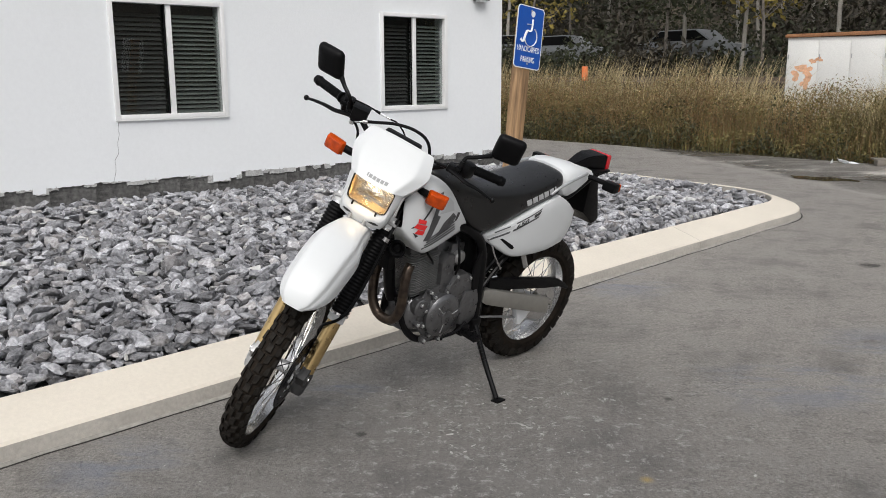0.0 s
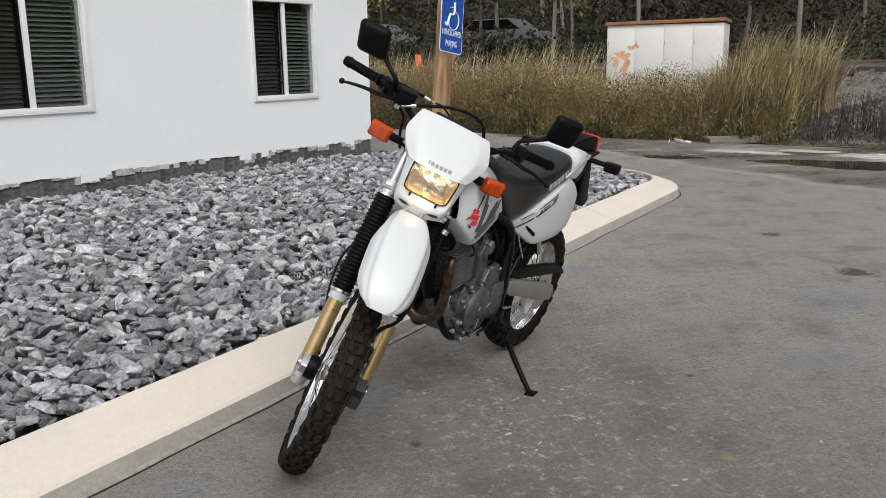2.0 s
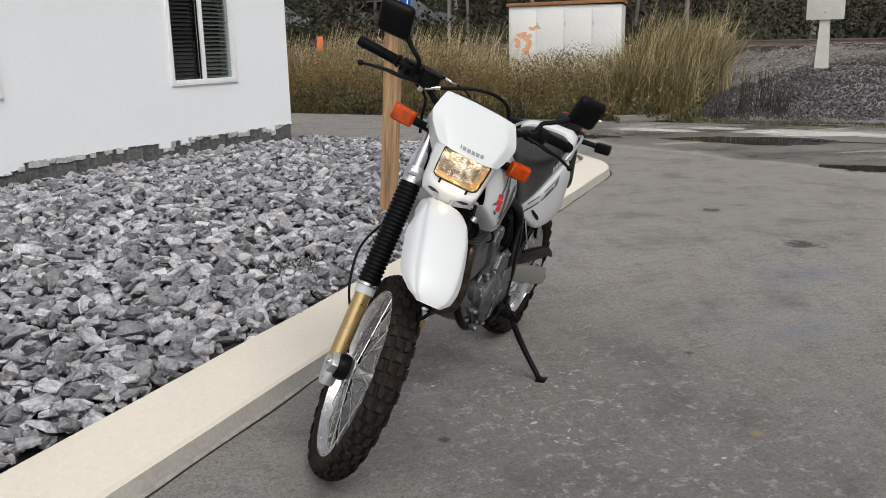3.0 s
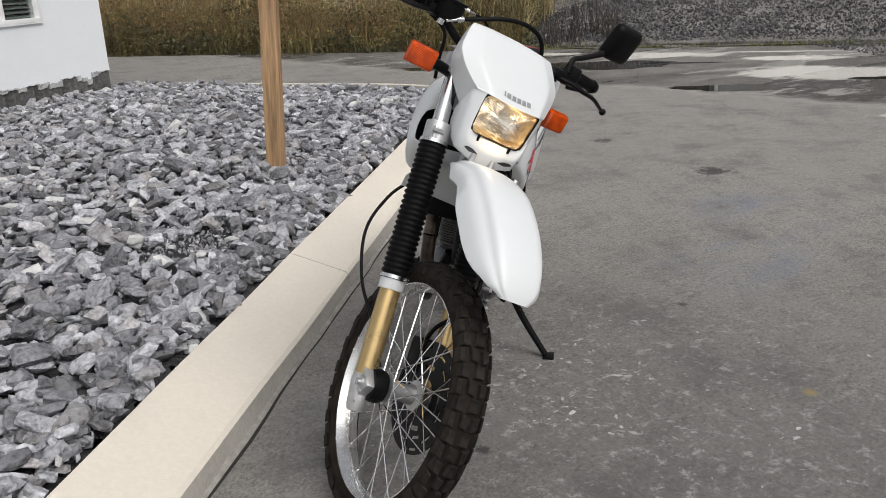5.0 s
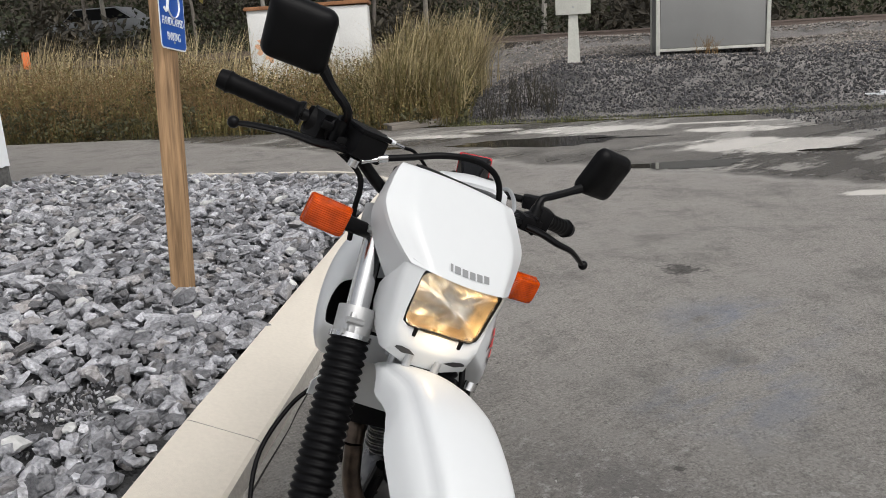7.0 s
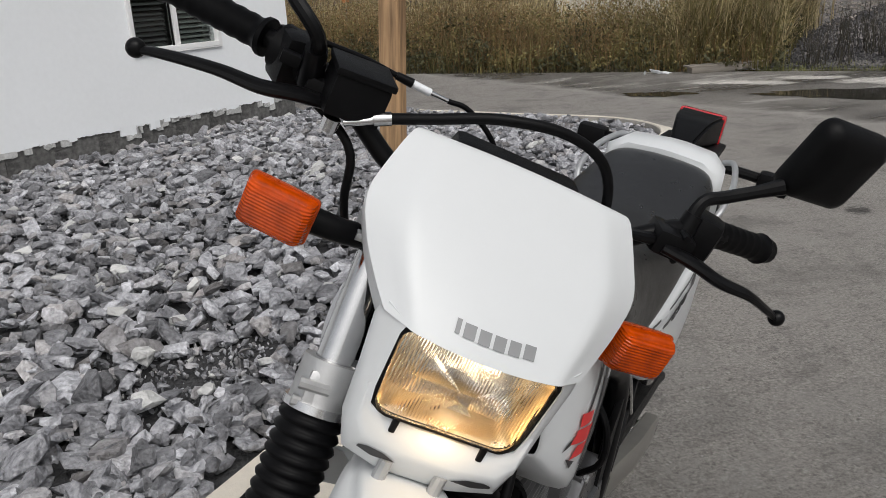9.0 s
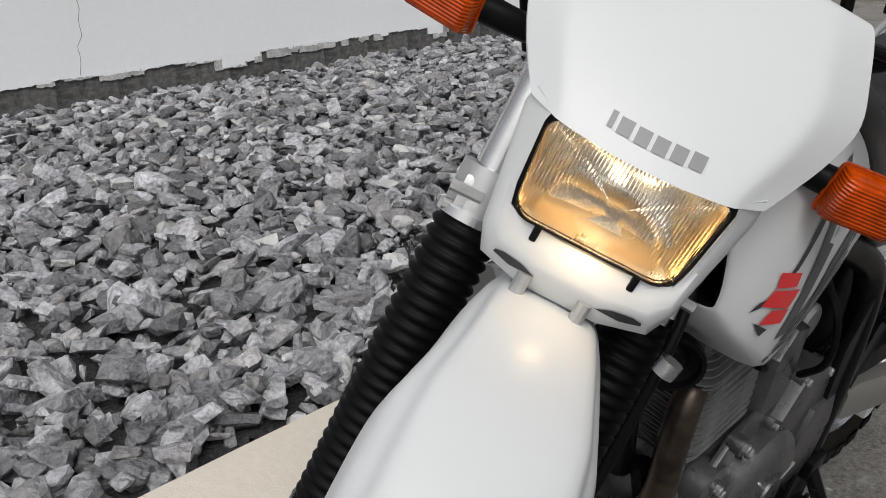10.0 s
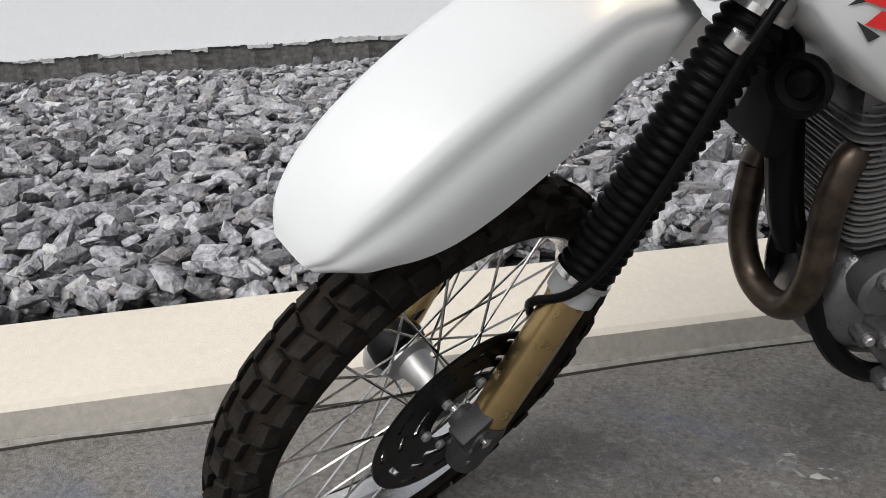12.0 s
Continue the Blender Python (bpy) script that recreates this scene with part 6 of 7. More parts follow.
COWL = cowl()


def headlamp():
    def outline(k, x):
        pts = []
        w, h, r = 0.080 * k, 0.050 * k, min(0.016, 0.028 * k)
        for sy, sz, a0 in ((1, 1, 0), (-1, 1, 90), (-1, -1, 180), (1, -1, 270)):
            for j in range(5):
                a = radians(a0 + 22.5 * j)
                yy, zz = sy * (w - r) + r * math.cos(a), sz * (h - r) + r * math.sin(a)
                yy *= 1 + 0.05 * zz / h
                pts.append(Vector((x + 0.012 * (1 - (yy / w) ** 2) if k < 1.05 else x, yy, 0.998 + zz)))
        return pts

    trim = bmesh.new()
    loft([outline(1.062, 1.150), outline(1.062, 1.169), outline(1.005, 1.171), outline(0.99, 1.150)], cap=False, bm=trim)
    lamp = part("headlamp", trim, M_BLACK, BIKE, "lit rectangular headlight with warm light", FACE_ST)
    bm = bmesh.new()
    loft([outline(1.0, 1.160), outline(0.985, 1.168), outline(0.5, 1.172), outline(0.12, 1.174)], bm=bm)
    lens = part("lens", bm, M_LENS, lamp, "fluted clear glass lens")
    lens.visible_shadow = False
    bowl = bmesh.new()
    rows = [outline(0.10, 1.092), outline(0.30, 1.094), outline(0.52, 1.100), outline(0.70, 1.112), outline(0.84, 1.128)]
    loft(rows, cap=False, bm=bowl)
    bowl.faces.new([v for v in bowl.verts[:20]])
    part("reflector", bowl, M_REFLECT, lamp, "polished reflector bowl")
    wall = bmesh.new()
    loft([outline(0.84, 1.128), outline(0.90, 1.150), outline(0.995, 1.159)], cap=False, bm=wall)
    part("reflector_wall", wall, M_REFLECTSIDE, lamp, "amber-tinted wall of the reflector")
    part("bulb", tube([(1.092, 0, 1.000), (1.112, 0, 1.000)], [0.006, 0.007], 12, 1), M_BULB, lamp, "glowing bulb")
    for s in (1, -1):
        part("adjuster", rbox((1.173, 0.048 * s, 0.940), (0.008, 0.007, 0.017), 0.002), M_BLACK, lamp)


M_REFLECT = mat("reflector", (0.80, 0.79, 0.77), 0.16, metal=1.0, var=0.12, scale=20)
M_REFLECTSIDE = mat("amber_reflector_wall", (0.60, 0.45, 0.26), 0.3, metal=0.85, var=0.15, scale=20)
M_BULB = mat("warm_bulb", (1.0, 0.88, 0.70), 0.3, var=0.0, emit=1.9)
headlamp()
glow = new("headlamp_light", bpy.data.lights.new("headlamp_light", "POINT"))
glow.data.energy, glow.data.color, glow.data.shadow_soft_size = 0.17, (1.0, 0.70, 0.36), 0.015
glow.matrix_world = LEANED @ FACE_ST @ Matrix.Translation((1.186, 0, 0.960))


def rounded_rect(w, h, r, n=3):
    pts = []
    for sy, sz, a0 in ((1, 1, 0), (-1, 1, 90), (-1, -1, 180), (1, -1, 270)):
        for k in range(n + 1):
            a = radians(a0 + 90 * k / n)
            pts.append((sy * (w - r) + r * math.cos(a), sz * (h - r) + r * math.sin(a)))
    return pts


def indicator(s):
    m = ST @ Matrix.Translation((1.034, 0.219 * s, 1.043)) @ Matrix.Rotation(s * radians(11), 4, "Z")

    def shell(rows):
        return loft([[Vector((x, a, b)) for a, b in rounded_rect(w, h, r)] for x, w, h, r in rows])

    base = part("indicator", shell(((-0.006, 0.0375, 0.0265, 0.006), (0.006, 0.0375, 0.0265, 0.007), (0.013, 0.0355, 0.0245, 0.008), (0.018, 0.030, 0.019, 0.009))), M_AMBER, BIKE, "amber indicator on a black stalk", m, sharp=0.5)
    part("housing", shell(((-0.022, 0.028, 0.018, 0.006), (-0.020, 0.033, 0.023, 0.006), (-0.007, 0.0385, 0.0275, 0.006))), M_AMBERBODY, base)
    part("lens_rim", shell(((-0.0075, 0.0392, 0.0282, 0.006), (-0.0045, 0.0392, 0.0282, 0.006))), M_AMBERBODY, base)
    inv = (ST.inverted() @ m).inverted()
    part("stalk", tube([inv @ Vector(p) for p in ((0.985, 0.10 * s, 1.030), (1.015, 0.145 * s, 1.038), (1.022, 0.190 * s, 1.041))], [0.0145, 0.014, 0.0155], 12, 3), M_BLACK, base, "black rubber stalk")


for s in (1, -1):
    indicator(s)


# -- handlebar --
def handlebar():
    bm = tube([(0.855, -0.415, 1.162), (0.915, -0.285, 1.170), (0.945, -0.215, 1.165), (0.972, -0.12, 1.112), (0.982, -0.05, 1.100), (0.982, 0.05, 1.100), (0.972, 0.12, 1.112), (0.945, 0.215, 1.165), (0.915, 0.280, 1.170), (0.860, 0.382, 1.162)], 0.0112, 12, 5)
    bar = part("handlebar", bm, M_BLACKMET, BIKE, "black steel handlebar", ST)
    for s in (1, -1):
        pts, rad = [], []
        a, b = (Vector((0.912, 0.268, 1.170)), Vector((0.861, 0.382, 1.162))) if s > 0 else (Vector((0.912, -0.292, 1.170)), Vector((0.855, -0.416, 1.162)))
        for k in range(25):
            pts.append(a.lerp(b, k / 24))
            rad.append(0.021 if k in (0, 24) else (0.0179 if k % 3 else 0.0169))
        rad[0] = rad[1] = 0.022
        part("grip", tube(pts, rad, 16, 1), M_GAITER, bar, "ribbed black rubber grip")
        part("bar_end", tube([b, b + (b - a).normalized() * 0.018], [0.0195, 0.017], 14, 1), M_BLACK, bar)
        sw = rbox((0, 0, 0), (0.050, 0.048, 0.058), 0.012)
        part("switch_pod", sw, M_BLACK, bar, "black switch housing", Matrix.Translation((0.928, 0.258 * s, 1.166)) @ Matrix.Rotation(s * radians(-24), 4, "Z"))
        out = 0.397 if s > 0 else 0.409
        lev = tube([(0.972, 0.205 * s, 1.150), (0.985, 0.243 * s, 1.150), (0.994, 0.280 * s, 1.145), (0.986, 0.325 * s, 1.141), (0.970, (out - 0.031) * s, 1.128), (0.958, (out - 0.004) * s, 1.118)], [0.0115, 0.0125, 0.0115, 0.0098, 0.0085, 0.0070], 12, 5, flat=0.62)
        part("lever", lev, M_BLACKMET, bar, "black hand lever")
        ball = bmesh.new()
        bmesh.ops.create_uvsphere(ball, u_segments=14, v_segments=10, radius=0.0105, matrix=Matrix.Translation((0.958, out * s, 1.118)))
        part("lever_ball", ball, M_BLACKMET, bar)
        part("perch", rbox((0.955, 0.215 * s, 1.155), (0.045, 0.050, 0.032), 0.007), M_BLACKMET, bar)
        part("bar_clamp", rbox((0.988, 0.05 * s, 1.085), (0.040, 0.034, 0.060), 0.008), M_ALU, bar)
    part("throttle_housing", tube([(0.935, -0.240, 1.168), (0.918, -0.278, 1.170)], 0.026, 18, 1), M_BLACK, bar, "black throttle housing")
    part("start_switch", rbox((0.965, -0.262, 1.176), (0.014, 0.022, 0.014), 0.003), M_BLACK, bar)
    for s, x, y, z in ((1, 0.962, -0.232, 1.188), (1, 0.962, -0.232, 1.150), (1, 0.966, 0.222, 1.172), (1, 0.966, 0.222, 1.142)):
        part("clamp_bolt", tube([(x - 0.004, y, z), (x + 0.014, y, z)], 0.0042, 8, 1), M_BLACKMET, bar)
    part("cable_adjuster", tube([(0.968, 0.190, 1.152), (0.984, 0.150, 1.152)], [0.0075, 0.0055], 10, 1), M_BLACKMET, bar, "knurled black cable adjuster")
    res = rbox((0, 0, 0), (0.056, 0.062, 0.046), 0.006)
    rbox((0, 0, 0.026), (0.060, 0.066, 0.008), 0.003, res)
    part("brake_reservoir", res, M_BLACK, bar, "black brake fluid reservoir", Matrix.Translation((0.975, -0.190, 1.172)) @ Matrix.Rotation(radians(12), 4, "Z"))
    return bar


BAR = handlebar()


def mirror(centre, across, up, stem):
    """A rectangular shell; across and up are its half edges, stem the line of its arm up to the shell's corner."""
    c, u, v = Vector(centre), Vector(across), Vector(up)
    n = u.cross(v).normalized()
    outline = rounded_rect(1.0, 1.0, 0.34, 5)
    rings = []
    for x, k in ((-0.010, 0.96), (-0.004, 1.0), (0.006, 0.99), (0.016, 0.90), (0.022, 0.72), (0.024, 0.30)):
        rings.append([c + n * x + u * (a * k) + v * (b * k) for a, b in outline])
    ob = part("mirror", loft(rings), M_BLACK, BIKE, "black plastic mirror on a bent stem", ST, sharp=0.9)
    part("mirror_glass", loft([[c + n * x + u * (a * 0.92) + v * (b * 0.92) for a, b in outline] for x in (-0.0105, -0.0115)]), M_MIRROR, ob)
    stem = [Vector(p) for p in stem]
    part("mirror_stem", tube(stem, [0.0095] + [0.0080] * (len(stem) - 2) + [0.0105], 10, 4), M_BLACKMET, ob)
    part("mirror_clamp", tube([stem[0] - Vector((0, 0, 0.018)), stem[0].lerp(stem[1], 0.6)], [0.0145, 0.012], 12, 1), M_BLACKMET, ob)


M_MIRROR = mat("mirror_glass", (0.9, 0.9, 0.9), 0.03, metal=1.0, var=0.0, rvar=0.01)
mirror((0.956, -0.370, 1.296), (0.0165, 0.0550, 0.0055), (0.0105, -0.0130, 0.0530), [(0.958, -0.236, 1.176), (0.985, -0.246, 1.214), (0.972, -0.285, 1.240), (0.962, -0.312, 1.262)])
mirror((0.912, 0.362, 1.307), (-0.0150, 0.0530, 0.0020), (0.0125, 0.0, 0.0530), [(0.945, 0.232, 1.168), (0.934, 0.236, 1.206), (0.927, 0.262, 1.222), (0.925, 0.295, 1.244), (0.926, 0.318, 1.262)])


def cable(name, pts, r, material=None, steer=True, label=""):
    return part(name, tube(pts, r, 14, 6), material or M_BLACK, BIKE, label, ST if steer else None)


cable("brake_hose", [(0.992, -0.150, 1.166), (1.000, -0.11, 1.187), (1.005, -0.045, 1.218), (0.997, 0.03, 1.230), (0.988, 0.088, 1.210), (0.985, 0.118, 1.150), (0.99, 0.118, 1.06), (1.05, 0.12, 0.95), (1.13, 0.130, 0.86), (1.195, 0.136, 0.72), (1.260, 0.134, 0.600), (1.296, 0.116, 0.545), (1.308, 0.078, 0.502), (1.290, 0.062, 0.455), (1.268, 0.068, 0.400)], 0.0060, label="black brake hose")
cable("hose_union", [(0.998, -0.190, 1.146), (0.996, -0.166, 1.158), (0.994, -0.163, 1.160), (0.992, -0.146, 1.168)], [0.0045, 0.0045, 0.0075, 0.0075], M_CHROME)
cable("union_nut", [(0.998, -0.202, 1.146), (0.998, -0.202, 1.132)], 0.0095, M_CHROME)
cable("throttle_cable", [(0.945, -0.235, 1.200), (0.928, -0.190, 1.197), (0.920, -0.148, 1.192)], 0.0033)
cable("cable_boot", [(0.921, -0.152, 1.1925), (0.919, -0.132, 1.191)], [0.0045, 0.0056], M_BLACK)
cable("cable_ferrule", [(0.919, -0.133, 1.191), (0.917, -0.109, 1.189)], 0.0045, M_SIGNWHITE)
cable("adjuster_screw", [(0.917, -0.110, 1.189), (0.915, -0.086, 1.188)], 0.0028, M_CHROME)
cable("throttle_cable", [(0.915, -0.087, 1.188), (0.913, -0.059, 1.187), (0.916, -0.014, 1.160), (0.930, 0.02, 1.10), (0.94, 0.04, 1.05)], 0.0032)
cable("clutch_cable", [(0.96, 0.20, 1.155), (0.99, 0.12, 1.150), (0.99, 0.03, 1.130), (0.985, -0.06, 1.06), (0.97, -0.08, 0.95)], 0.0045)
cable("switch_lead", [(0.955, -0.245, 1.150), (0.985, -0.175, 1.12), (0.985, -0.155, 1.06), (0.97, -0.13, 1.00)], 0.005)
cable("speedometer_cable", [(0.985, -0.055, 0.72), (0.998, -0.100, 0.655), (1.060, -0.142, 0.565), (1.160, -0.132, 0.468), (1.265, -0.092, 0.400), (1.368, -0.074, 0.346)], 0.0045, label="black speedometer cable")
cable("hose_guide", [(1.165, 0.128, 0.858), (1.160, 0.130, 0.873)], 0.0122, M_CHROME)
instr = rbox((0.985, 0, 1.145), (0.055, 0.15, 0.07), 0.012)
part("instrument_pod", instr, M_BLACK, BIKE, "black instrument housing behind the cowl", ST)


# -- tank, seat and panels --
def mirrored_ring(pts, x):
    """A closed section from its left half, listed from the top downwards."""
    left = [Vector((x, y, z)) for y, z in pts]
    return left + [Vector((x, -y, z)) for y, z in pts[::-1]]


def tank():
    secs = [
        (1.026, [(0.090, 0.955), (0.096, 0.940), (0.103, 0.915), (0.107, 0.885), (0.105, 0.868), (0.103, 0.858)]),
        (1.022, [(0.088, 0.968), (0.098, 0.955), (0.110, 0.925), (0.116, 0.885), (0.114, 0.860), (0.108, 0.850)]),
        (0.994, [(0.060, 1.010), (0.096, 0.990), (0.124, 0.945), (0.134, 0.880), (0.133, 0.822), (0.122, 0.812)]),
        (0.945, [(0.055, 1.032), (0.100, 1.012), (0.130, 0.960), (0.142, 0.885), (0.139, 0.784), (0.126, 0.772)]),
        (0.916, [(0.055, 1.042), (0.100, 1.020), (0.130, 0.966), (0.142, 0.888), (0.138, 0.752), (0.122, 0.740)]),
        (0.890, [(0.055, 1.046), (0.100, 1.022), (0.130, 0.968), (0.141, 0.890), (0.136, 0.746), (0.118, 0.736)]),
        (0.840, [(0.055, 1.050), (0.100, 1.025), (0.126, 0.970), (0.136, 0.892), (0.131, 0.754), (0.112, 0.744)]),
        (0.760, [(0.050, 1.040), (0.092, 1.014), (0.114, 0.966), (0.124, 0.892), (0.119, 0.776), (0.098, 0.766)]),
        (0.680, [(0.045, 1.000), (0.084, 0.980), (0.102, 0.942), (0.111, 0.886), (0.107, 0.798), (0.086, 0.788)]),
        (0.615, [(0.040, 0.950), (0.074, 0.935), (0.090, 0.910), (0.099, 0.865), (0.096, 0.816), (0.074, 0.808)]),
    ]
    rings = []
    for i, (x, p) in enumerate(secs):
        full = [(0.012, p[0][1] + 0.004)] + p
        left = [Vector((x - (0.11 * max(0, 1 - y / 0.10) if i < 3 else 0), y, z)) for y, z in full]
        rings.append(left + [Vector((v.x, -v.y - 0.080 * min(1, v.y / 0.1), v.z)) for v in left[::-1]])
    # the hollow between the two lobes, round the steering head
    first = rings[0]
    rings = [[Vector((0.935, v.y * 0.55, 0.895 + (v.z - 0.895) * 0.5)) for v in first], [Vector((0.960, v.y * 0.80, 0.895 + (v.z - 0.895) * 0.75)) for v in first], [v + Vector((-0.010, -0.008 if v.y > 0.02 else (0.008 if v.y < -0.02 else 0), 0)) for v in first]] + rings
    bm = loft(rings)
    ob = part("fuel_tank", bm, M_WHITE, BIKE, "white fuel tank with red and grey graphics", sharp=1.2)
    ob.data.materials.append(M_BLACK)
    for f in ob.data.polygons:
        if f.index < 3 * len(first) or len(f.vertices) > 4 and f.center.x > 0.9:
            f.material_index = 1
    md = ob.modifiers.new("soft", "SUBSURF")
    md.levels = md.render_levels = 2
    return ob


TANK = tank()


def decal(name, outline, on, material, label="", lift=0.0014):
    """A thin sticker pressed on to a left-hand surface; outline in x, z."""
    bm = bmesh.new()
    bm.faces.new([bm.verts.new((x, 0, z)) for x, z in outline])
    bmesh.ops.triangulate(bm, faces=bm.faces)
    for _ in range(2):
        bmesh.ops.subdivide_edges(bm, edges=bm.edges, cuts=1, use_grid_fill=True)
    bmesh.ops.triangulate(bm, faces=bm.faces)
    bpy.context.view_layer.update()
    skin = on.evaluated_get(bpy.context.evaluated_depsgraph_get())
    last = 0.12
    for v in bm.verts:
        ok, hit, nor, _ = skin.ray_cast(Vector((v.co.x, 0.5, v.co.z)), Vector((0, -1, 0)))
        last = hit.y if ok and hit.y > 0.04 else last
        v.co.y = last + lift
    return part(name, bm, material, on, label)


# flashes behind, then the emblem
FLASHES = (
    ([(0.910, 0.862), (0.886, 0.868), (0.836, 0.992), (0.866, 0.985)], M_GREY), ([(0.956, 0.889), (0.938, 0.898), (0.882, 0.958), (0.896, 0.960)], M_DECALK),
    ([(0.932, 0.808), (0.897, 0.806), (0.852, 0.898), (0.884, 0.912)], M_GREY), ([(0.862, 0.815), (0.830, 0.822), (0.774, 0.846), (0.748, 0.880), (0.770, 0.900), (0.826, 0.866)], M_GREY),
    ([(0.859, 0.908), (0.805, 0.965), (0.778, 0.945), (0.766, 0.908)], M_SILVERDECAL),
    ([(0.812, 0.836), (0.792, 0.842), (0.778, 0.882), (0.790, 0.880)], M_DECALK), ([(0.786, 0.846), (0.768, 0.852), (0.756, 0.884), (0.770, 0.884)], M_DECALK), ([(0.756, 0.858), (0.738, 0.862), (0.722, 0.892), (0.740, 0.896)], M_DECALK))
for pts, m in FLASHES:
    decal("graphic_flash", pts, TANK, m, "grey graphic flash")
for k in range(4):
    d = 0.013 * k
    decal("pinstripe", [(0.930 - 0.6 * d, 0.776 + d), (0.926 - 0.6 * d, 0.770 + d), (0.738 + 0.4 * d, 0.822 + 0.9 * d), (0.742 + 0.4 * d, 0.829 + 0.9 * d)], TANK, (M_DECALK, M_GREY)[k % 2], "dark pinstripe along the lower edge", 0.0020)
for pts in ([(0.969, 0.904), (0.930, 0.893), (0.933, 0.878), (0.971, 0.887)], [(0.974, 0.885), (0.922, 0.871), (0.936, 0.853), (0.987, 0.870)], [(0.968, 0.860), (0.933, 0.851), (0.940, 0.835), (0.981, 0.846)]):
    decal("red_emblem", pts, TANK, M_RED, "red angular emblem", 0.0028)
for pts in ([(1.000, 0.864), (0.990, 0.874), (0.976, 0.877), (0.984, 0.869)], [(0.989, 0.850), (0.982, 0.846), (0.962, 0.834), (0.972, 0.828)]):
    decal("emblem_shadow", pts, TANK, M_DECALK, "dark edge of the emblem", 0.0022)


def seat():
    secs = [
        (0.882, [(0.012, 1.070), (0.022, 1.067), (0.034, 1.060), (0.040, 1.050), (0.034, 1.044)]),
        (0.850, [(0.012, 1.080), (0.040, 1.074), (0.066, 1.058), (0.076, 1.040), (0.064, 1.032)]),
        (0.800, [(0.012, 1.074), (0.060, 1.064), (0.098, 1.032), (0.114, 1.000), (0.096, 0.990)]),
        (0.740, [(0.012, 1.058), (0.076, 1.044), (0.116, 0.985), (0.128, 0.922), (0.100, 0.910)]),
        (0.680, [(0.012, 1.026), (0.080, 1.012), (0.118, 0.950), (0.124, 0.856), (0.098, 0.844)]),
        (0.620, [(0.012, 0.998), (0.084, 0.986), (0.120, 0.935), (0.122, 0.805), (0.094, 0.792)]),
        (0.540, [(0.012, 0.975), (0.090, 0.966), (0.122, 0.928), (0.116, 0.765), (0.090, 0.755)]),
        (0.430, [(0.012, 0.962), (0.098, 0.957), (0.134, 0.925), (0.134, 0.815), (0.105, 0.805)]),
        (0.300, [(0.012, 0.968), (0.105, 0.963), (0.140, 0.935), (0.138, 0.860), (0.108, 0.850)]),
        (0.180, [(0.012, 0.985), (0.102, 0.981), (0.136, 0.958), (0.132, 0.880), (0.105, 0.868)]),
        (0.080, [(0.012, 1.000), (0.092, 0.996), (0.124, 0.976), (0.122, 0.902), (0.095, 0.892)]),
        (0.045, [(0.012, 1.000), (0.078, 0.997), (0.104, 0.980), (0.102, 0.915), (0.080, 0.905)]),
    ]
    bm = loft([mirrored_ring(p, x) for x, p in secs])
    ob = part("seat", bm, M_VINYL, BIKE, "long black vinyl seat with a pale maker's mark", sharp=1.4)
    md = ob.modifiers.new("soft", "SUBSURF")
    md.levels = md.render_levels = 2
    for k in range(6):
        x0 = 0.322 - 0.0375 * k
        z0 = 0.877 + 0.0083 * k
        w = 0.030 if k < 5 else 0.013
        decal("maker_mark", [(x0, z0), (x0 - w, z0 + 0.22 * w), (x0 - w + 0.014, z0 + 0.22 * w + 0.026), (x0 + 0.014, z0 + 0.026)], ob, M_SILVERDECAL, "pale maker's mark as plain blocks", 0.0018)
    return ob


SEAT = seat()


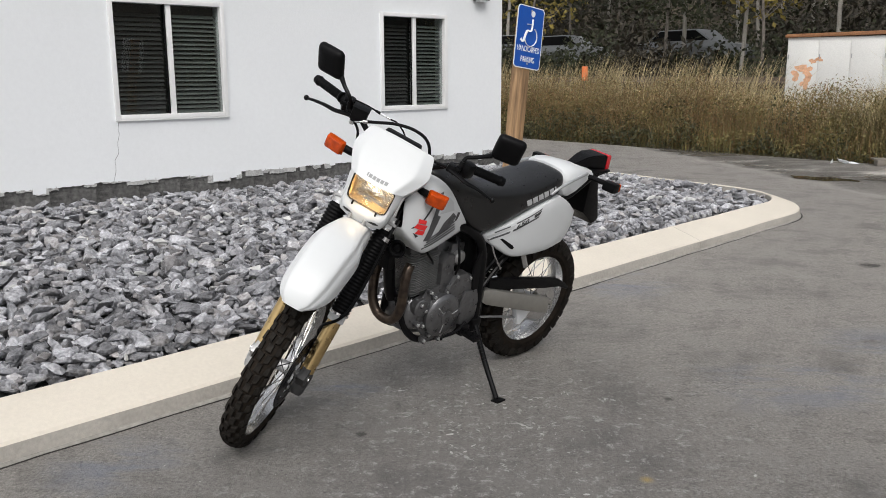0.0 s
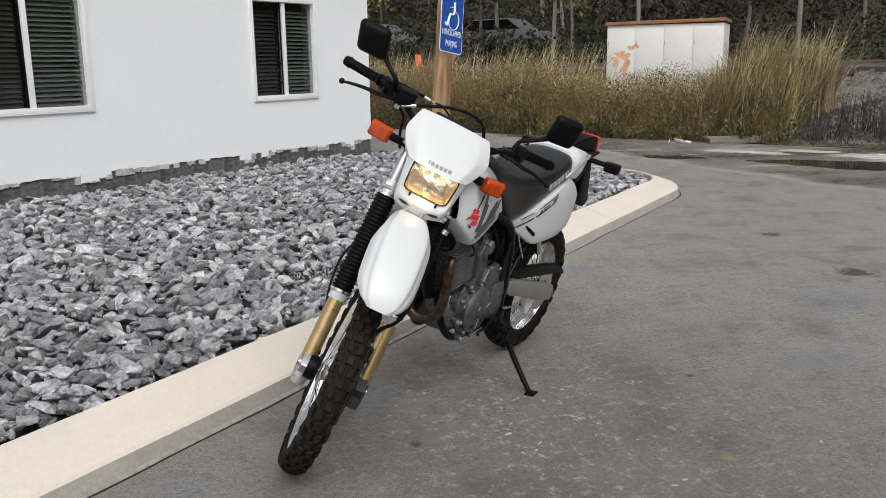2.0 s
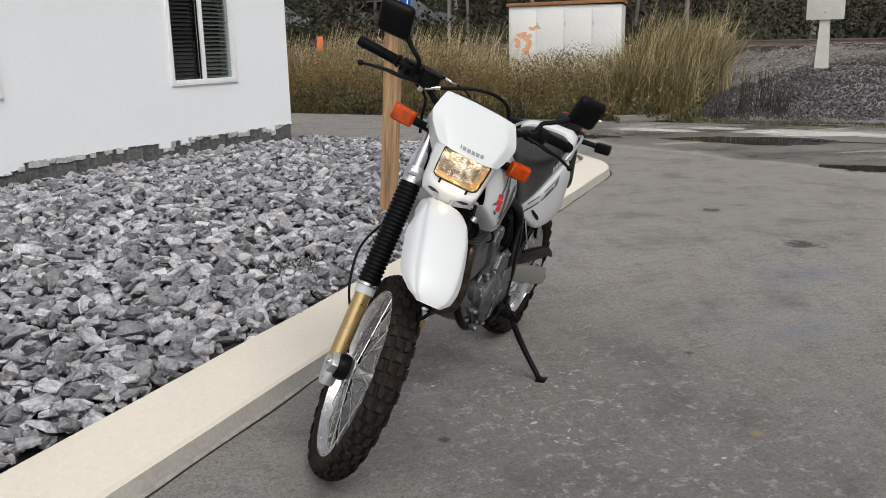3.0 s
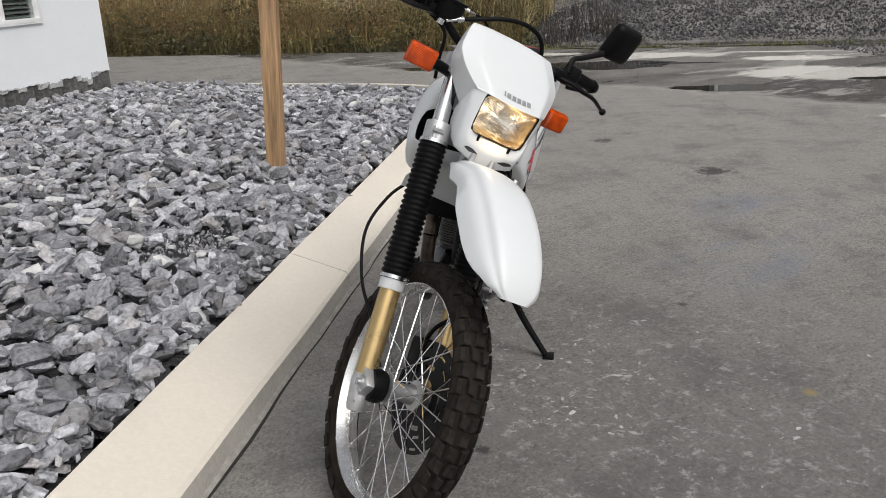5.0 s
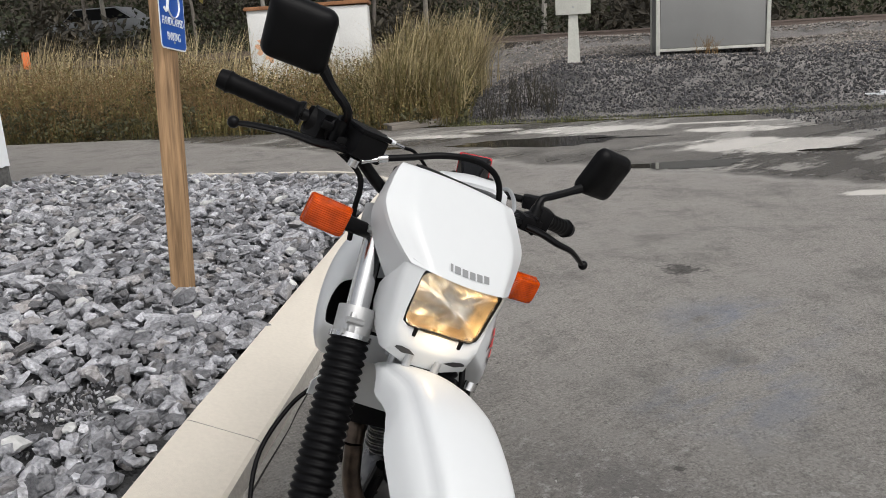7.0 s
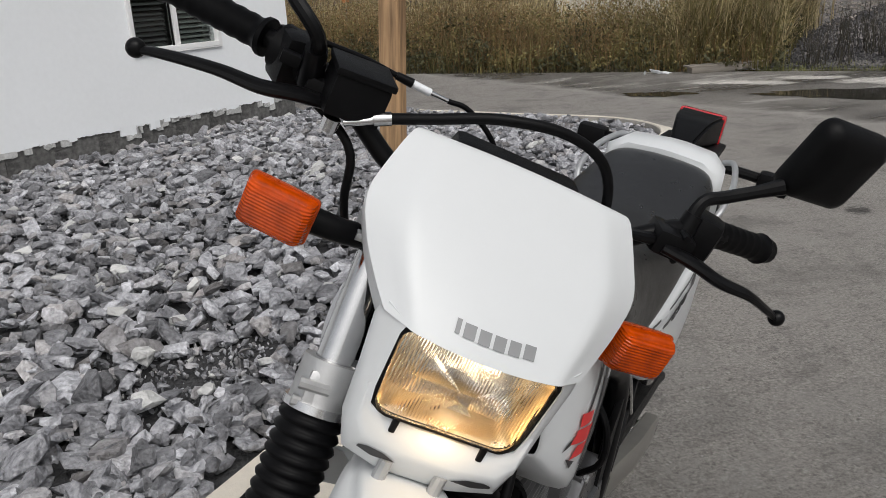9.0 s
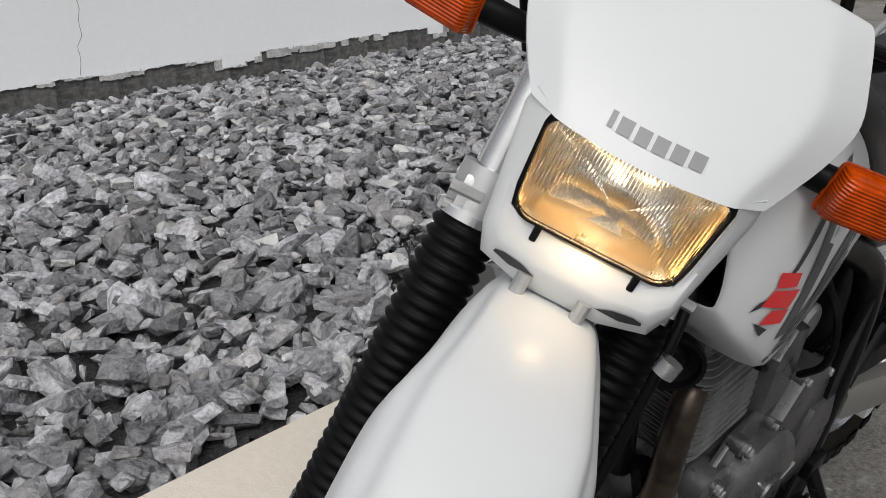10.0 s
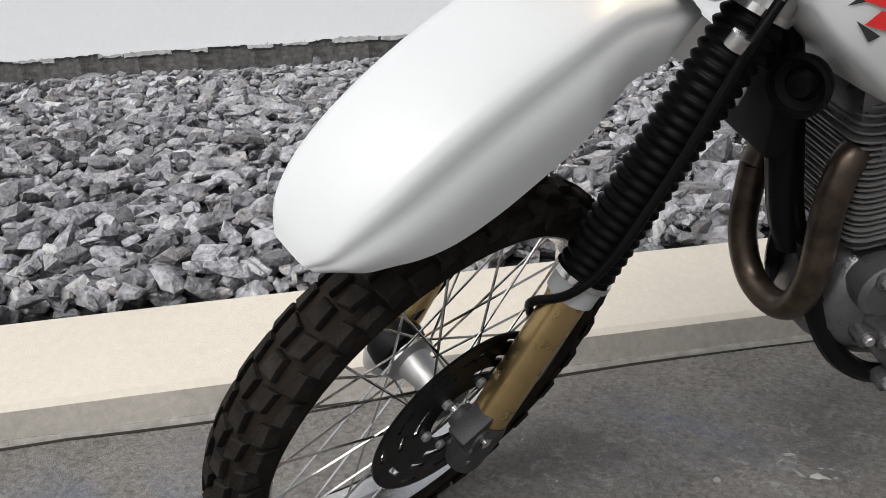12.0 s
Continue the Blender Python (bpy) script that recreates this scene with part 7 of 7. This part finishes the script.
def side_panel(s):
    out = [(0.518, 0.752), (0.503, 0.727), (0.388, 0.656), (0.354, 0.644), (0.316, 0.639), (0.200, 0.638), (0.113, 0.642), (0.000, 0.660), (-0.040, 0.698), (-0.060, 0.740), (-0.060, 0.806), (0.000, 0.850), (0.040, 0.873), (0.103, 0.902), (0.275, 0.856), (0.400, 0.805), (0.504, 0.760)]

    def yy(x, z):
        return float(np.interp(x, (-0.06, 0.1, 0.25, 0.37, 0.44, 0.51), (0.122, 0.138, 0.140, 0.130, 0.110, 0.086)))

    cx = sum(p[0] for p in out) / len(out)
    cz = sum(p[1] for p in out) / len(out)
    bm = bmesh.new()
    rings = []
    for k, d in ((0.97, -0.035), (1.0, -0.014), (1.0, -0.004), (0.985, 0.002), (0.93, 0.006), (0.6, 0.009), (0.2, 0.010)):
        rings.append([Vector((cx + (x - cx) * k, s * (yy(cx + (x - cx) * k, 0) + d), cz + (z - cz) * k)) for x, z in out])
    loft(rings, bm=bm)
    ob = part("side_panel", bm, M_WHITE, BIKE, "white plastic side panel with a dark slot", sharp=0.7)
    if s > 0:
        decal("slot", [(0.437, 0.734), (0.426, 0.737), (0.362, 0.700), (0.354, 0.688), (0.362, 0.681), (0.378, 0.688)], ob, M_BLACK, "dark slot", 0.0018)
        decal("stripe", [(0.502, 0.748), (0.496, 0.738), (0.380, 0.782), (0.372, 0.798)], ob, M_SILVERDECAL, "silver graphic stripe", 0.0014)
        decal("stripe", [(0.497, 0.733), (0.488, 0.727), (0.246, 0.818), (0.234, 0.830)], ob, M_GREY, "dark pinstripe", 0.0018)
        decal("stripe", [(0.470, 0.766), (0.466, 0.762), (0.226, 0.852), (0.222, 0.860)], ob, M_GREY, "grey pinstripe", 0.0014)
        decal("stripe", [(0.272, 0.834), (0.270, 0.820), (0.236, 0.834), (0.226, 0.850)], ob, M_DECALK, "dark pinstripe", 0.0022)
        cu = bpy.data.curves.new("number", "FONT")
        cu.body, cu.size, cu.extrude, cu.shear = "650", 0.036, 0.0008, 0.25
        tmp = bpy.data.objects.new("number", cu)
        scene.collection.objects.link(tmp)
        me = bpy.data.meshes.new_from_object(tmp.evaluated_get(bpy.context.evaluated_depsgraph_get()))
        bpy.data.objects.remove(tmp)
        me.materials.append(M_DECALK)
        num = new("number_decal", me)
        num.parent = ob
        num.matrix_basis = Matrix.Translation((0.372, 0.1425, 0.779)) @ Matrix.Rotation(radians(180 - 5.5), 4, "Z") @ Matrix.Rotation(radians(90), 4, "X") @ Matrix.Rotation(radians(20), 4, "Z") @ Matrix.Diagonal((1.35, 0.75, 1, 1))
        tagged(num, "dark printed number")
    return ob


for s in (1, -1):
    side_panel(s)


def tail():
    secs = [
        (0.062, [(0.012, 1.008), (0.080, 1.003), (0.108, 0.985), (0.112, 0.905), (0.090, 0.885)]),
        (0.036, [(0.012, 1.018), (0.092, 1.012), (0.126, 0.986), (0.131, 0.893), (0.104, 0.877)]),
        (-0.040, [(0.012, 1.014), (0.088, 1.007), (0.117, 0.980), (0.121, 0.908), (0.095, 0.894)]),
        (-0.120, [(0.012, 0.996), (0.078, 0.989), (0.102, 0.968), (0.104, 0.932), (0.082, 0.920)]),
        (-0.200, [(0.012, 0.976), (0.064, 0.970), (0.082, 0.958), (0.082, 0.946), (0.065, 0.936)]),
        (-0.250, [(0.012, 0.960), (0.048, 0.955), (0.060, 0.948), (0.060, 0.940), (0.048, 0.932)])]
    ob = part("tail_cowl", loft([mirrored_ring(p, x) for x, p in secs]), M_WHITE, BIKE, "white tail cowl behind the seat", sharp=1.0)
    fender = [(0.10, 0.915), (-0.12, 0.950), (-0.25, 0.965), (-0.36, 0.960), (-0.355, 0.950), (-0.25, 0.935), (-0.12, 0.915), (0.10, 0.885)]
    part("rear_mudguard", slab(fender, -0.075, 0.075, 0.008), M_BLACK, BIKE, "black rear mudguard")
    part("plate_bracket", slab([(-0.20, 0.94), (-0.255, 0.94), (-0.345, 0.72), (-0.335, 0.70), (-0.300, 0.69), (-0.205, 0.76)], -0.070, 0.080, 0.006), M_BLACK, BIKE, "black number plate bracket")
    lamp = loft([[Vector((x, sy * w, z + sz * h)) for sy, sz in ((1, 1), (-1, 1), (-1, -1), (1, -1))] for x, w, z, h in ((-0.120, 0.026, 0.986, 0.008), (-0.200, 0.040, 1.000, 0.024), (-0.250, 0.048, 1.000, 0.032), (-0.340, 0.055, 0.992, 0.036))])
    bmesh.ops.bevel(lamp, geom=lamp.edges[:], offset=0.006, segments=2, affect="EDGES")
    tl = part("tail_lamp", lamp, M_BLACK, BIKE, "tail lamp with a red lens in a black shell")
    part("lens", rbox((-0.352, 0, 0.992), (0.030, 0.116, 0.074), 0.008), M_REDLENS, tl, "red lens")
    for s in (1, -1):
        ind = part("rear_indicator", tube([(-0.14, 0.05 * s, 0.955), (-0.165, 0.13 * s, 0.950), (-0.175, 0.18 * s, 0.946)], 0.012, 10, 3), M_BLACK, BIKE, "rear indicator on a black stalk")
        part("pod", rbox((-0.165, 0.215 * s, 0.944), (0.045, 0.070, 0.046), 0.010), M_BLACK, ind)
        part("lens", rbox((-0.193, 0.217 * s, 0.944), (0.018, 0.060, 0.036), 0.007), M_AMBER, ind, "amber lens")
        part("tail_tube", tube([(0.060, 0.112 * s, 0.872), (0.020, 0.126 * s, 0.882), (-0.080, 0.112 * s, 0.912), (-0.180, 0.090 * s, 0.938)], 0.0085, 10, 4), M_BLACKMET, BIKE, "black tube under the tail cowl")
        part("tube_cap", tube([(0.062, 0.112 * s, 0.871), (0.048, 0.118 * s, 0.876)], 0.0125, 12, 1), M_BLACK, BIKE)
        part("grab_rail", tube([(0.17, 0.138 * s, 0.915), (0.14, 0.150 * s, 0.945), (0.05, 0.150 * s, 0.972), (-0.07, 0.130 * s, 0.985), (-0.11, 0.105 * s, 0.975)], 0.0066, 10, 5), M_STEEL, BIKE, "grey steel grab rail")


tail()


# -- frame and engine --
def frame_tubes():
    bm = bmesh.new()
    tube([(1.045, 0, 0.86), (0.945, 0, 1.045)], 0.032, 14, 1, bm)
    tube([(1.01, 0, 0.90), (0.965, 0, 0.72), (0.93, 0, 0.56), (0.905, 0, 0.50)], 0.024, 12, 4, bm)
    for s in (1, -1):
        tube([(0.905, 0.03 * s, 0.52), (0.885, 0.055 * s, 0.42), (0.84, 0.075 * s, 0.345), (0.76, 0.080 * s, 0.312), (0.58, 0.085 * s, 0.312), (0.50, 0.095 * s, 0.36)], 0.0155, 10, 5, bm)
        tube([(0.98, 0.03 * s, 0.97), (0.82, 0.075 * s, 0.88), (0.64, 0.095 * s, 0.80), (0.54, 0.105 * s, 0.72), (0.51, 0.112 * s, 0.55), (0.49, 0.110 * s, 0.36)], 0.021, 12, 5, bm, 1.0)
        tube([(0.51, 0.090 * s, 0.53), (0.36, 0.078 * s, 0.64), (0.20, 0.085 * s, 0.77), (0.02, 0.075 * s, 0.90)], 0.0125, 10, 4, bm)
        tube([(0.56, 0.078 * s, 0.77), (0.30, 0.080 * s, 0.83), (-0.06, 0.075 * s, 0.915)], 0.0125, 10, 4, bm)
    part("frame", bm, M_BLACKMET, BIKE, "black tubular steel frame")
    for s in (1, -1):
        part("frame_plate", slab([(0.545, 0.70), (0.575, 0.62), (0.555, 0.50), (0.565, 0.38), (0.535, 0.315), (0.475, 0.315), (0.465, 0.40), (0.485, 0.55), (0.505, 0.68)], 0.118 * s - 0.006, 0.118 * s + 0.006, 0.003), M_BLACKMET, BIKE)


frame_tubes()


def engine():
    case = loft([mirrored_ring(p, x) for x, p in (
        (0.895, [(0.015, 0.475), (0.055, 0.470), (0.070, 0.440), (0.066, 0.395), (0.03, 0.375)]),
        (0.860, [(0.015, 0.525), (0.075, 0.520), (0.098, 0.470), (0.092, 0.370), (0.04, 0.345)]),
        (0.780, [(0.015, 0.535), (0.085, 0.530), (0.108, 0.480), (0.104, 0.350), (0.05, 0.325)]),
        (0.660, [(0.015, 0.520), (0.085, 0.515), (0.108, 0.475), (0.106, 0.350), (0.05, 0.325)]),
        (0.560, [(0.015, 0.500), (0.070, 0.495), (0.094, 0.455), (0.090, 0.360), (0.04, 0.340)]),
        (0.525, [(0.015, 0.470), (0.050, 0.465), (0.070, 0.440), (0.066, 0.385), (0.03, 0.370)]))])
    eng = part("engine", case, M_ALUDARK, BIKE, "air-cooled single-cylinder engine in dark grey alloy", sharp=0.8)
    md = eng.modifiers.new("soft", "SUBSURF")
    md.levels = md.render_levels = 1
    tilt = Matrix.Translation((0.800, 0, 0.52)) @ Matrix.Rotation(radians(8), 4, "Y")
    part("cylinder", rbox((0, 0, 0.09), (0.112, 0.112, 0.20), 0.012), M_ALUDARK, eng, "", tilt)
    plan = []
    for sx, sy, a0 in ((1, 1, 0), (-1, 1, 90), (-1, -1, 180), (1, -1, 270)):
        for k in range(5):
            a = radians(a0 + 22.5 * k)
            plan.append((sx * 0.056 + 0.024 * math.cos(a), sy * 0.057 + 0.024 * math.sin(a)))
    fin = slab(plan, -0.0016, 0.0016, 0.0007, plane="xy")
    first = None
    for k in range(19):
        wide = 1 - 0.10 * (k < 2) - 0.02 * (k % 2)
        m = tilt @ Matrix.Translation((0, 0, 0.016 + 0.0082 * k)) @ Matrix.Diagonal((wide, wide, 1, 1))
        if first is None:
            first = part("cooling_fin", fin, M_FIN, eng, "", m)
        else:
            shared("cooling_fin", first.data, eng, m)
    head = rbox((0.0, 0, 0.205), (0.150, 0.128, 0.070), 0.016)
    rbox((0.01, 0, 0.255), (0.115, 0.105, 0.040), 0.014, head)
    part("cylinder_head", head, M_ALUDARK, eng, "", tilt)
    cover = bmesh.new()
    lathe([(0.095, 0.096), (0.118, 0.096), (0.126, 0.090), (0.134, 0.078), (0.138, 0.060), (0.139, 0.03), (0.139, 0.004)], 36, cover)
    part("generator_cover", cover, M_ALUDARK, eng, "round alloy generator cover", Matrix.Translation((0.710, 0, 0.430)))
    ring = bmesh.new()
    lathe([(0.136, 0.030), (0.143, 0.029), (0.144, 0.024), (0.144, 0.002)], 24, ring)
    part("cover_plug", ring, M_ALUDARK, eng, "", Matrix.Translation((0.710, 0, 0.430)))
    bolt = lathe([(0.0, 0.0075), (0.006, 0.0075), (0.008, 0.006), (0.008, 0.001)], 8)
    fb = None
    for a in range(20, 380, 40):
        m = Matrix.Translation((0.710 + 0.102 * math.cos(radians(a)), 0.106, 0.430 + 0.102 * math.sin(radians(a))))
        if fb is None:
            fb = part("bolt", bolt, M_ALU, eng, "", m)
        else:
            shared("bolt", fb.data, eng, m)
    fl = None
    for a in range(20, 380, 40):
        m = Matrix.Translation((0.710 + 0.102 * math.cos(radians(a)), 0.085, 0.430 + 0.102 * math.sin(radians(a))))
        if fl is None:
            fl = part("bolt_boss", lathe([(0, 0.014), (0.022, 0.014)], 12), M_ALUDARK, eng, "", m)
        else:
            shared("bolt_boss", fl.data, eng, m)
    part("starter_cover", lathe([(0.06, 0.036), (0.108, 0.036), (0.116, 0.028), (0.117, 0.003)], 22), M_ALUDARK, eng, "", Matrix.Translation((0.650, 0, 0.545)))
    part("sprocket_cover", slab([(0.60, 0.36), (0.625, 0.45), (0.60, 0.52), (0.53, 0.52), (0.50, 0.46), (0.51, 0.38), (0.55, 0.35)], 0.085, 0.128, 0.010), M_ALUDARK, eng)
    part("front_cover", lathe([(0.070, 0.040), (0.104, 0.040), (0.110, 0.032), (0.111, 0.003)], 22), M_ALUDARK, eng, "", Matrix.Translation((0.828, 0, 0.480)))
    # upper right-hand casing with bosses, the seam between the halves, and the ribs of the covers
    part("cam_chain_tunnel", slab([(0.735, 0.52), (0.745, 0.66), (0.715, 0.70), (0.675, 0.69), (0.665, 0.60), (0.635, 0.56), (0.64, 0.51)], 0.045, 0.098, 0.010), M_ALUDARK, eng)
    part("gearbox_cover", slab([(0.70, 0.545), (0.665, 0.600), (0.600, 0.605), (0.560, 0.565), (0.545, 0.49), (0.60, 0.46), (0.68, 0.47)], 0.070, 0.118, 0.010), M_ALUDARK, eng)
    part("case_seam", slab([(0.84, 0.40), (0.845, 0.50), (0.80, 0.555), (0.70, 0.572), (0.60, 0.56), (0.535, 0.50), (0.535, 0.38), (0.60, 0.315), (0.76, 0.308)], 0.086, 0.098, 0.003), M_ALUDARK, eng)
    for x, z in ((0.842, 0.41), (0.84, 0.50), (0.795, 0.548), (0.655, 0.595), (0.572, 0.575), (0.545, 0.49), (0.55, 0.38), (0.70, 0.315), (0.79, 0.325)):
        shared("bolt_boss", fl.data, eng, Matrix.Translation((x, 0.090, z)))
        shared("bolt", fb.data, eng, Matrix.Translation((x, 0.112, z)))
    for a in range(0, 360, 60):
        part("cover_rib", rbox((0.045, 0, 0), (0.055, 0.006, 0.005), 0.0015, seg=1), M_ALU, eng, "", Matrix.Translation((0.710, 0.137, 0.430)) @ Matrix.Rotation(radians(a + 15), 4, "Y")) if a in (60, 180, 300) else None
    for k in range(7):
        shared("head_fin", first.data, eng, tilt @ Matrix.Translation((0, 0, 0.174 + 0.0092 * k)) @ Matrix.Diagonal((1.05 - 0.04 * k, 1.03 - 0.05 * k, 1, 1)))
    part("rocker_cap", lathe([(0.05, 0.024), (0.074, 0.024), (0.078, 0.020), (0.079, 0.004)], 18), M_ALU, eng, "", tilt @ Matrix.Translation((0.02, 0, 0.235)))
    part("ignition_lead", tube([(0.78, 0.075, 0.66), (0.83, 0.11, 0.70), (0.88, 0.10, 0.76), (0.90, 0.05, 0.80)], 0.0042, 8, 5), M_BLACK, eng, "black ignition lead")
    part("vent_hose", tube([(0.66, 0.10, 0.60), (0.69, 0.135, 0.66), (0.70, 0.13, 0.73), (0.68, 0.09, 0.77)], 0.0055, 8, 5), M_BLACK, eng)
    part("shift_lever", tube([(0.575, 0.135, 0.375), (0.64, 0.145, 0.345), (0.72, 0.150, 0.345), (0.745, 0.165, 0.348)], 0.006, 8, 3), M_BLACKMET, eng)
    part("carburettor", rbox((0.615, 0.01, 0.665), (0.09, 0.09, 0.11), 0.014), M_ALUDARK, eng)
    part("carburettor_bowl", lathe([(0.045, 0.03), (0.075, 0.03), (0.08, 0.024), (0.081, 0.003)], 16), M_ALU, eng, "", Matrix.Translation((0.62, 0, 0.66)))
    part("oil_cooler", rbox((0.985, -0.055, 0.705), (0.030, 0.20, 0.10), 0.005), M_BLACK, eng, "black oil cooler")
    part("horn", lathe([(-0.014, 0.018), (-0.010, 0.032), (0.004, 0.037), (0.012, 0.037), (0.013, 0.032), (0.004, 0.030), (0.000, 0.020), (0.008, 0.014), (0.009, 0.004)], 28), M_BLACK, eng, "black horn", Matrix.Translation((0.985, 0.062, 0.756)) @ Matrix.Rotation(radians(-55), 4, "Z"))
    return eng


engine()


def exhaust():
    bm = tube([(0.862, 0.048, 0.665), (0.900, 0.060, 0.652), (0.914, 0.066, 0.590), (0.913, 0.068, 0.500), (0.913, 0.047, 0.432), (0.918, 0.002, 0.404), (0.925, -0.052, 0.415), (0.931, -0.086, 0.475), (0.925, -0.098, 0.570)], 0.0205, 16, 6)
    ex = part("exhaust", bm, M_PIPE, BIKE, "heat-browned steel header pipe curving under the frame")
    bm = tube([(0.925, -0.098, 0.570), (0.905, -0.102, 0.610), (0.84, -0.125, 0.600), (0.66, -0.135, 0.540), (0.50, -0.135, 0.510), (0.38, -0.13, 0.52)], 0.0205, 16, 6)
    part("header_pipe", bm, M_PIPE, ex)
    part("muffler", tube([(0.38, -0.13, 0.52), (0.30, -0.15, 0.58), (0.10, -0.165, 0.68), (-0.18, -0.165, 0.76)], [0.03, 0.052, 0.056, 0.045], 18, 4), M_BLACKMET, ex, "black silencer")
    for y in (0.045, -0.045):
        part("flange", lathe([(-0.004, 0.022), (-0.004, 0.034), (0.006, 0.034), (0.006, 0.022)], 18), M_ALUDARK, ex, "", Matrix.Translation((0.868, y, 0.665)) @ Matrix.Rotation(radians(-90), 4, "Z"))


exhaust()


def swingarm():
    bm = bmesh.new()
    for s in (1, -1):
        rings = []
        for x, z, h, w in ((0.485, 0.476, 0.050, 0.030), (0.455, 0.468, 0.074, 0.036), (0.25, 0.407, 0.077, 0.036), (0.05, 0.347, 0.079, 0.036), (0.002, 0.333, 0.078, 0.036)):
            y = 0.118 * s + (0.012 * s if x < 0.3 else 0)
            rings.append([Vector((x, y + a * w / 2, z + b * h / 2)) for a, b in ((1, .8), (.8, 1), (-.8, 1), (-1, .8), (-1, -.8), (-.8, -1), (.8, -1), (1, -.8))])
        loft(rings, bm=bm)
        slab([(0.07, 0.375), (0.075, 0.330), (0.0, 0.298), (-0.055, 0.300), (-0.06, 0.335), (0.0, 0.355)], 0.124 * s - 0.006, 0.124 * s + 0.006, 0, bm)
    rbox((0.43, 0, 0.462), (0.06, 0.24, 0.05), 0.01, bm)
    arm = part("swingarm", bm, M_SWING, BIKE, "satin alloy swingarm")
    part("rear_axle", tube([(-0.012, -0.145, 0.322), (-0.012, 0.148, 0.322)], 0.010, 12, 1), M_CHROME, arm)
    for s in (1, -1):
        part("axle_nut", lathe([(0.0, 0.017), (0.014, 0.017), (0.016, 0.012), (0.016, 0.002)], 6), M_CHROME, arm, "", Matrix.Translation((-0.012, 0.132 * s, 0.322)) @ Matrix.Rotation(0 if s > 0 else math.pi, 4, "Z"))
    part("chain_guard", slab([(0.44, 0.490), (0.22, 0.452), (0.02, 0.416), (-0.10, 0.402), (-0.175, 0.372), (-0.185, 0.384), (-0.150, 0.410), (-0.085, 0.446), (0.15, 0.492), (0.44, 0.538)], 0.085, 0.118, 0.006), M_BLACK, arm, "black chain guard")
    sprocket = lathe([(0.088, 0.05), (0.094, 0.05), (0.094, 0.098), (0.088, 0.098)], 46)
    part("sprocket", sprocket, M_CHROME, REAR)
    bm = bmesh.new()
    for r, z0, z1 in ((0, 0.495, 0.420), (1, 0.385, 0.226)):
        tube([(0.53, 0.091, z0 - 0.02), (0.25, 0.091, (z0 + z1) / 2), (-0.012, 0.091, z1)], 0.0075, 6, 8, bm, 0.6)
    part("chain", bm, M_STEEL, arm, "oily drive chain")
    part("chain_guide", slab([(0.19, 0.335), (0.16, 0.250), (0.135, 0.245), (0.075, 0.300), (0.085, 0.335)], 0.080, 0.108, 0.004), M_SIGNWHITE, arm, "white chain guide")
    part("shock_spring", tube([(0.33 + 0.034 * math.cos(k * 0.9), 0.034 * math.sin(k * 0.9) + 0.02, 0.50 + 0.0042 * k) for k in range(60)], 0.006, 6, 1), M_CHROME, BIKE, "bright rear shock spring")
    part("brake_lever_rod", tube([(0.215, 0.115, 0.57), (0.26, 0.118, 0.64)], 0.015, 10, 1), M_CHROME, BIKE)
    part("passenger_peg_bracket", tube([(0.50, 0.125, 0.52), (0.38, 0.112, 0.62), (0.30, 0.100, 0.66)], 0.009, 8, 3), M_BLACKMET, BIKE)
    part("battery_box", rbox((0.36, 0, 0.70), (0.22, 0.16, 0.18), 0.015), M_BLACK, BIKE, "black battery and air box")
    part("air_duct", rbox((0.50, 0, 0.655), (0.17, 0.150, 0.20), 0.02), M_BLACK, BIKE, "black air duct behind the carburettor")
    part("inner_guard", tube([(0.36, 0, 0.56), (0.30, 0, 0.66), (0.18, 0, 0.76), (0.02, 0, 0.84), (-0.12, 0, 0.89)], [0.07, 0.075, 0.075, 0.07, 0.06], 12, 4), M_BLACK, BIKE)
    part("panel_stay", tube([(0.472, 0.112, 0.705), (0.452, 0.120, 0.660), (0.396, 0.124, 0.588)], 0.0045, 8, 3), M_CHROME, BIKE, "thin bright panel stay")
    return arm


swingarm()


def stand():
    bm = tube([(0.500, 0.130, 0.345), (0.512, 0.235, 0.215), (0.530, 0.352, 0.100)], [0.013, 0.0125, 0.011], 12, 3)
    st = part("side_stand", bm, M_BLACKMET, BIKE, "black steel side stand, down")
    foot = Matrix.Rotation(radians(14.52), 4, "X")
    part("foot_pad", rbox((0, 0, 0), (0.052, 0.040, 0.009), 0.003), M_BLACKMET, st, "", Matrix.Translation((0.532, 0.365, 0.098)) @ foot)
    part("stand_bracket", rbox((0.50, 0.118, 0.345), (0.055, 0.045, 0.06), 0.008), M_BLACKMET, st)
    part("return_spring", tube([(0.525 + 0.007 * math.cos(k * 1.3), 0.150 + 0.0022 * k + 0.007 * math.sin(k * 1.3), 0.335 - 0.0026 * k) for k in range(44)], 0.0016, 5, 1), M_BLACKMET, st)
    for s in (1, -1):
        peg = part("foot_peg", rbox((0.585, 0.185 * s, 0.335), (0.040, 0.085, 0.018), 0.004), M_BLACKMET, BIKE, "black serrated foot peg")
        teeth = bmesh.new()
        for k in range(6):
            rbox((0.570 + 0.030 * (k % 2), (0.158 + 0.014 * k) * s, 0.348), (0.008, 0.006, 0.010), 0.001, teeth, seg=1)
        part("serration", teeth, M_BLACKMET, peg)
        part("peg_bracket", rbox((0.580, 0.130 * s, 0.340), (0.05, 0.04, 0.05), 0.008), M_BLACKMET, peg)


stand()

# ---- the stones nearest to the kerb, each its own piece ----
for k, (m, kind, white) in enumerate(NEAR_STONES):
    ob = new("stone", STONES[kind])
    ob.parent = BED
    ob.matrix_basis = m
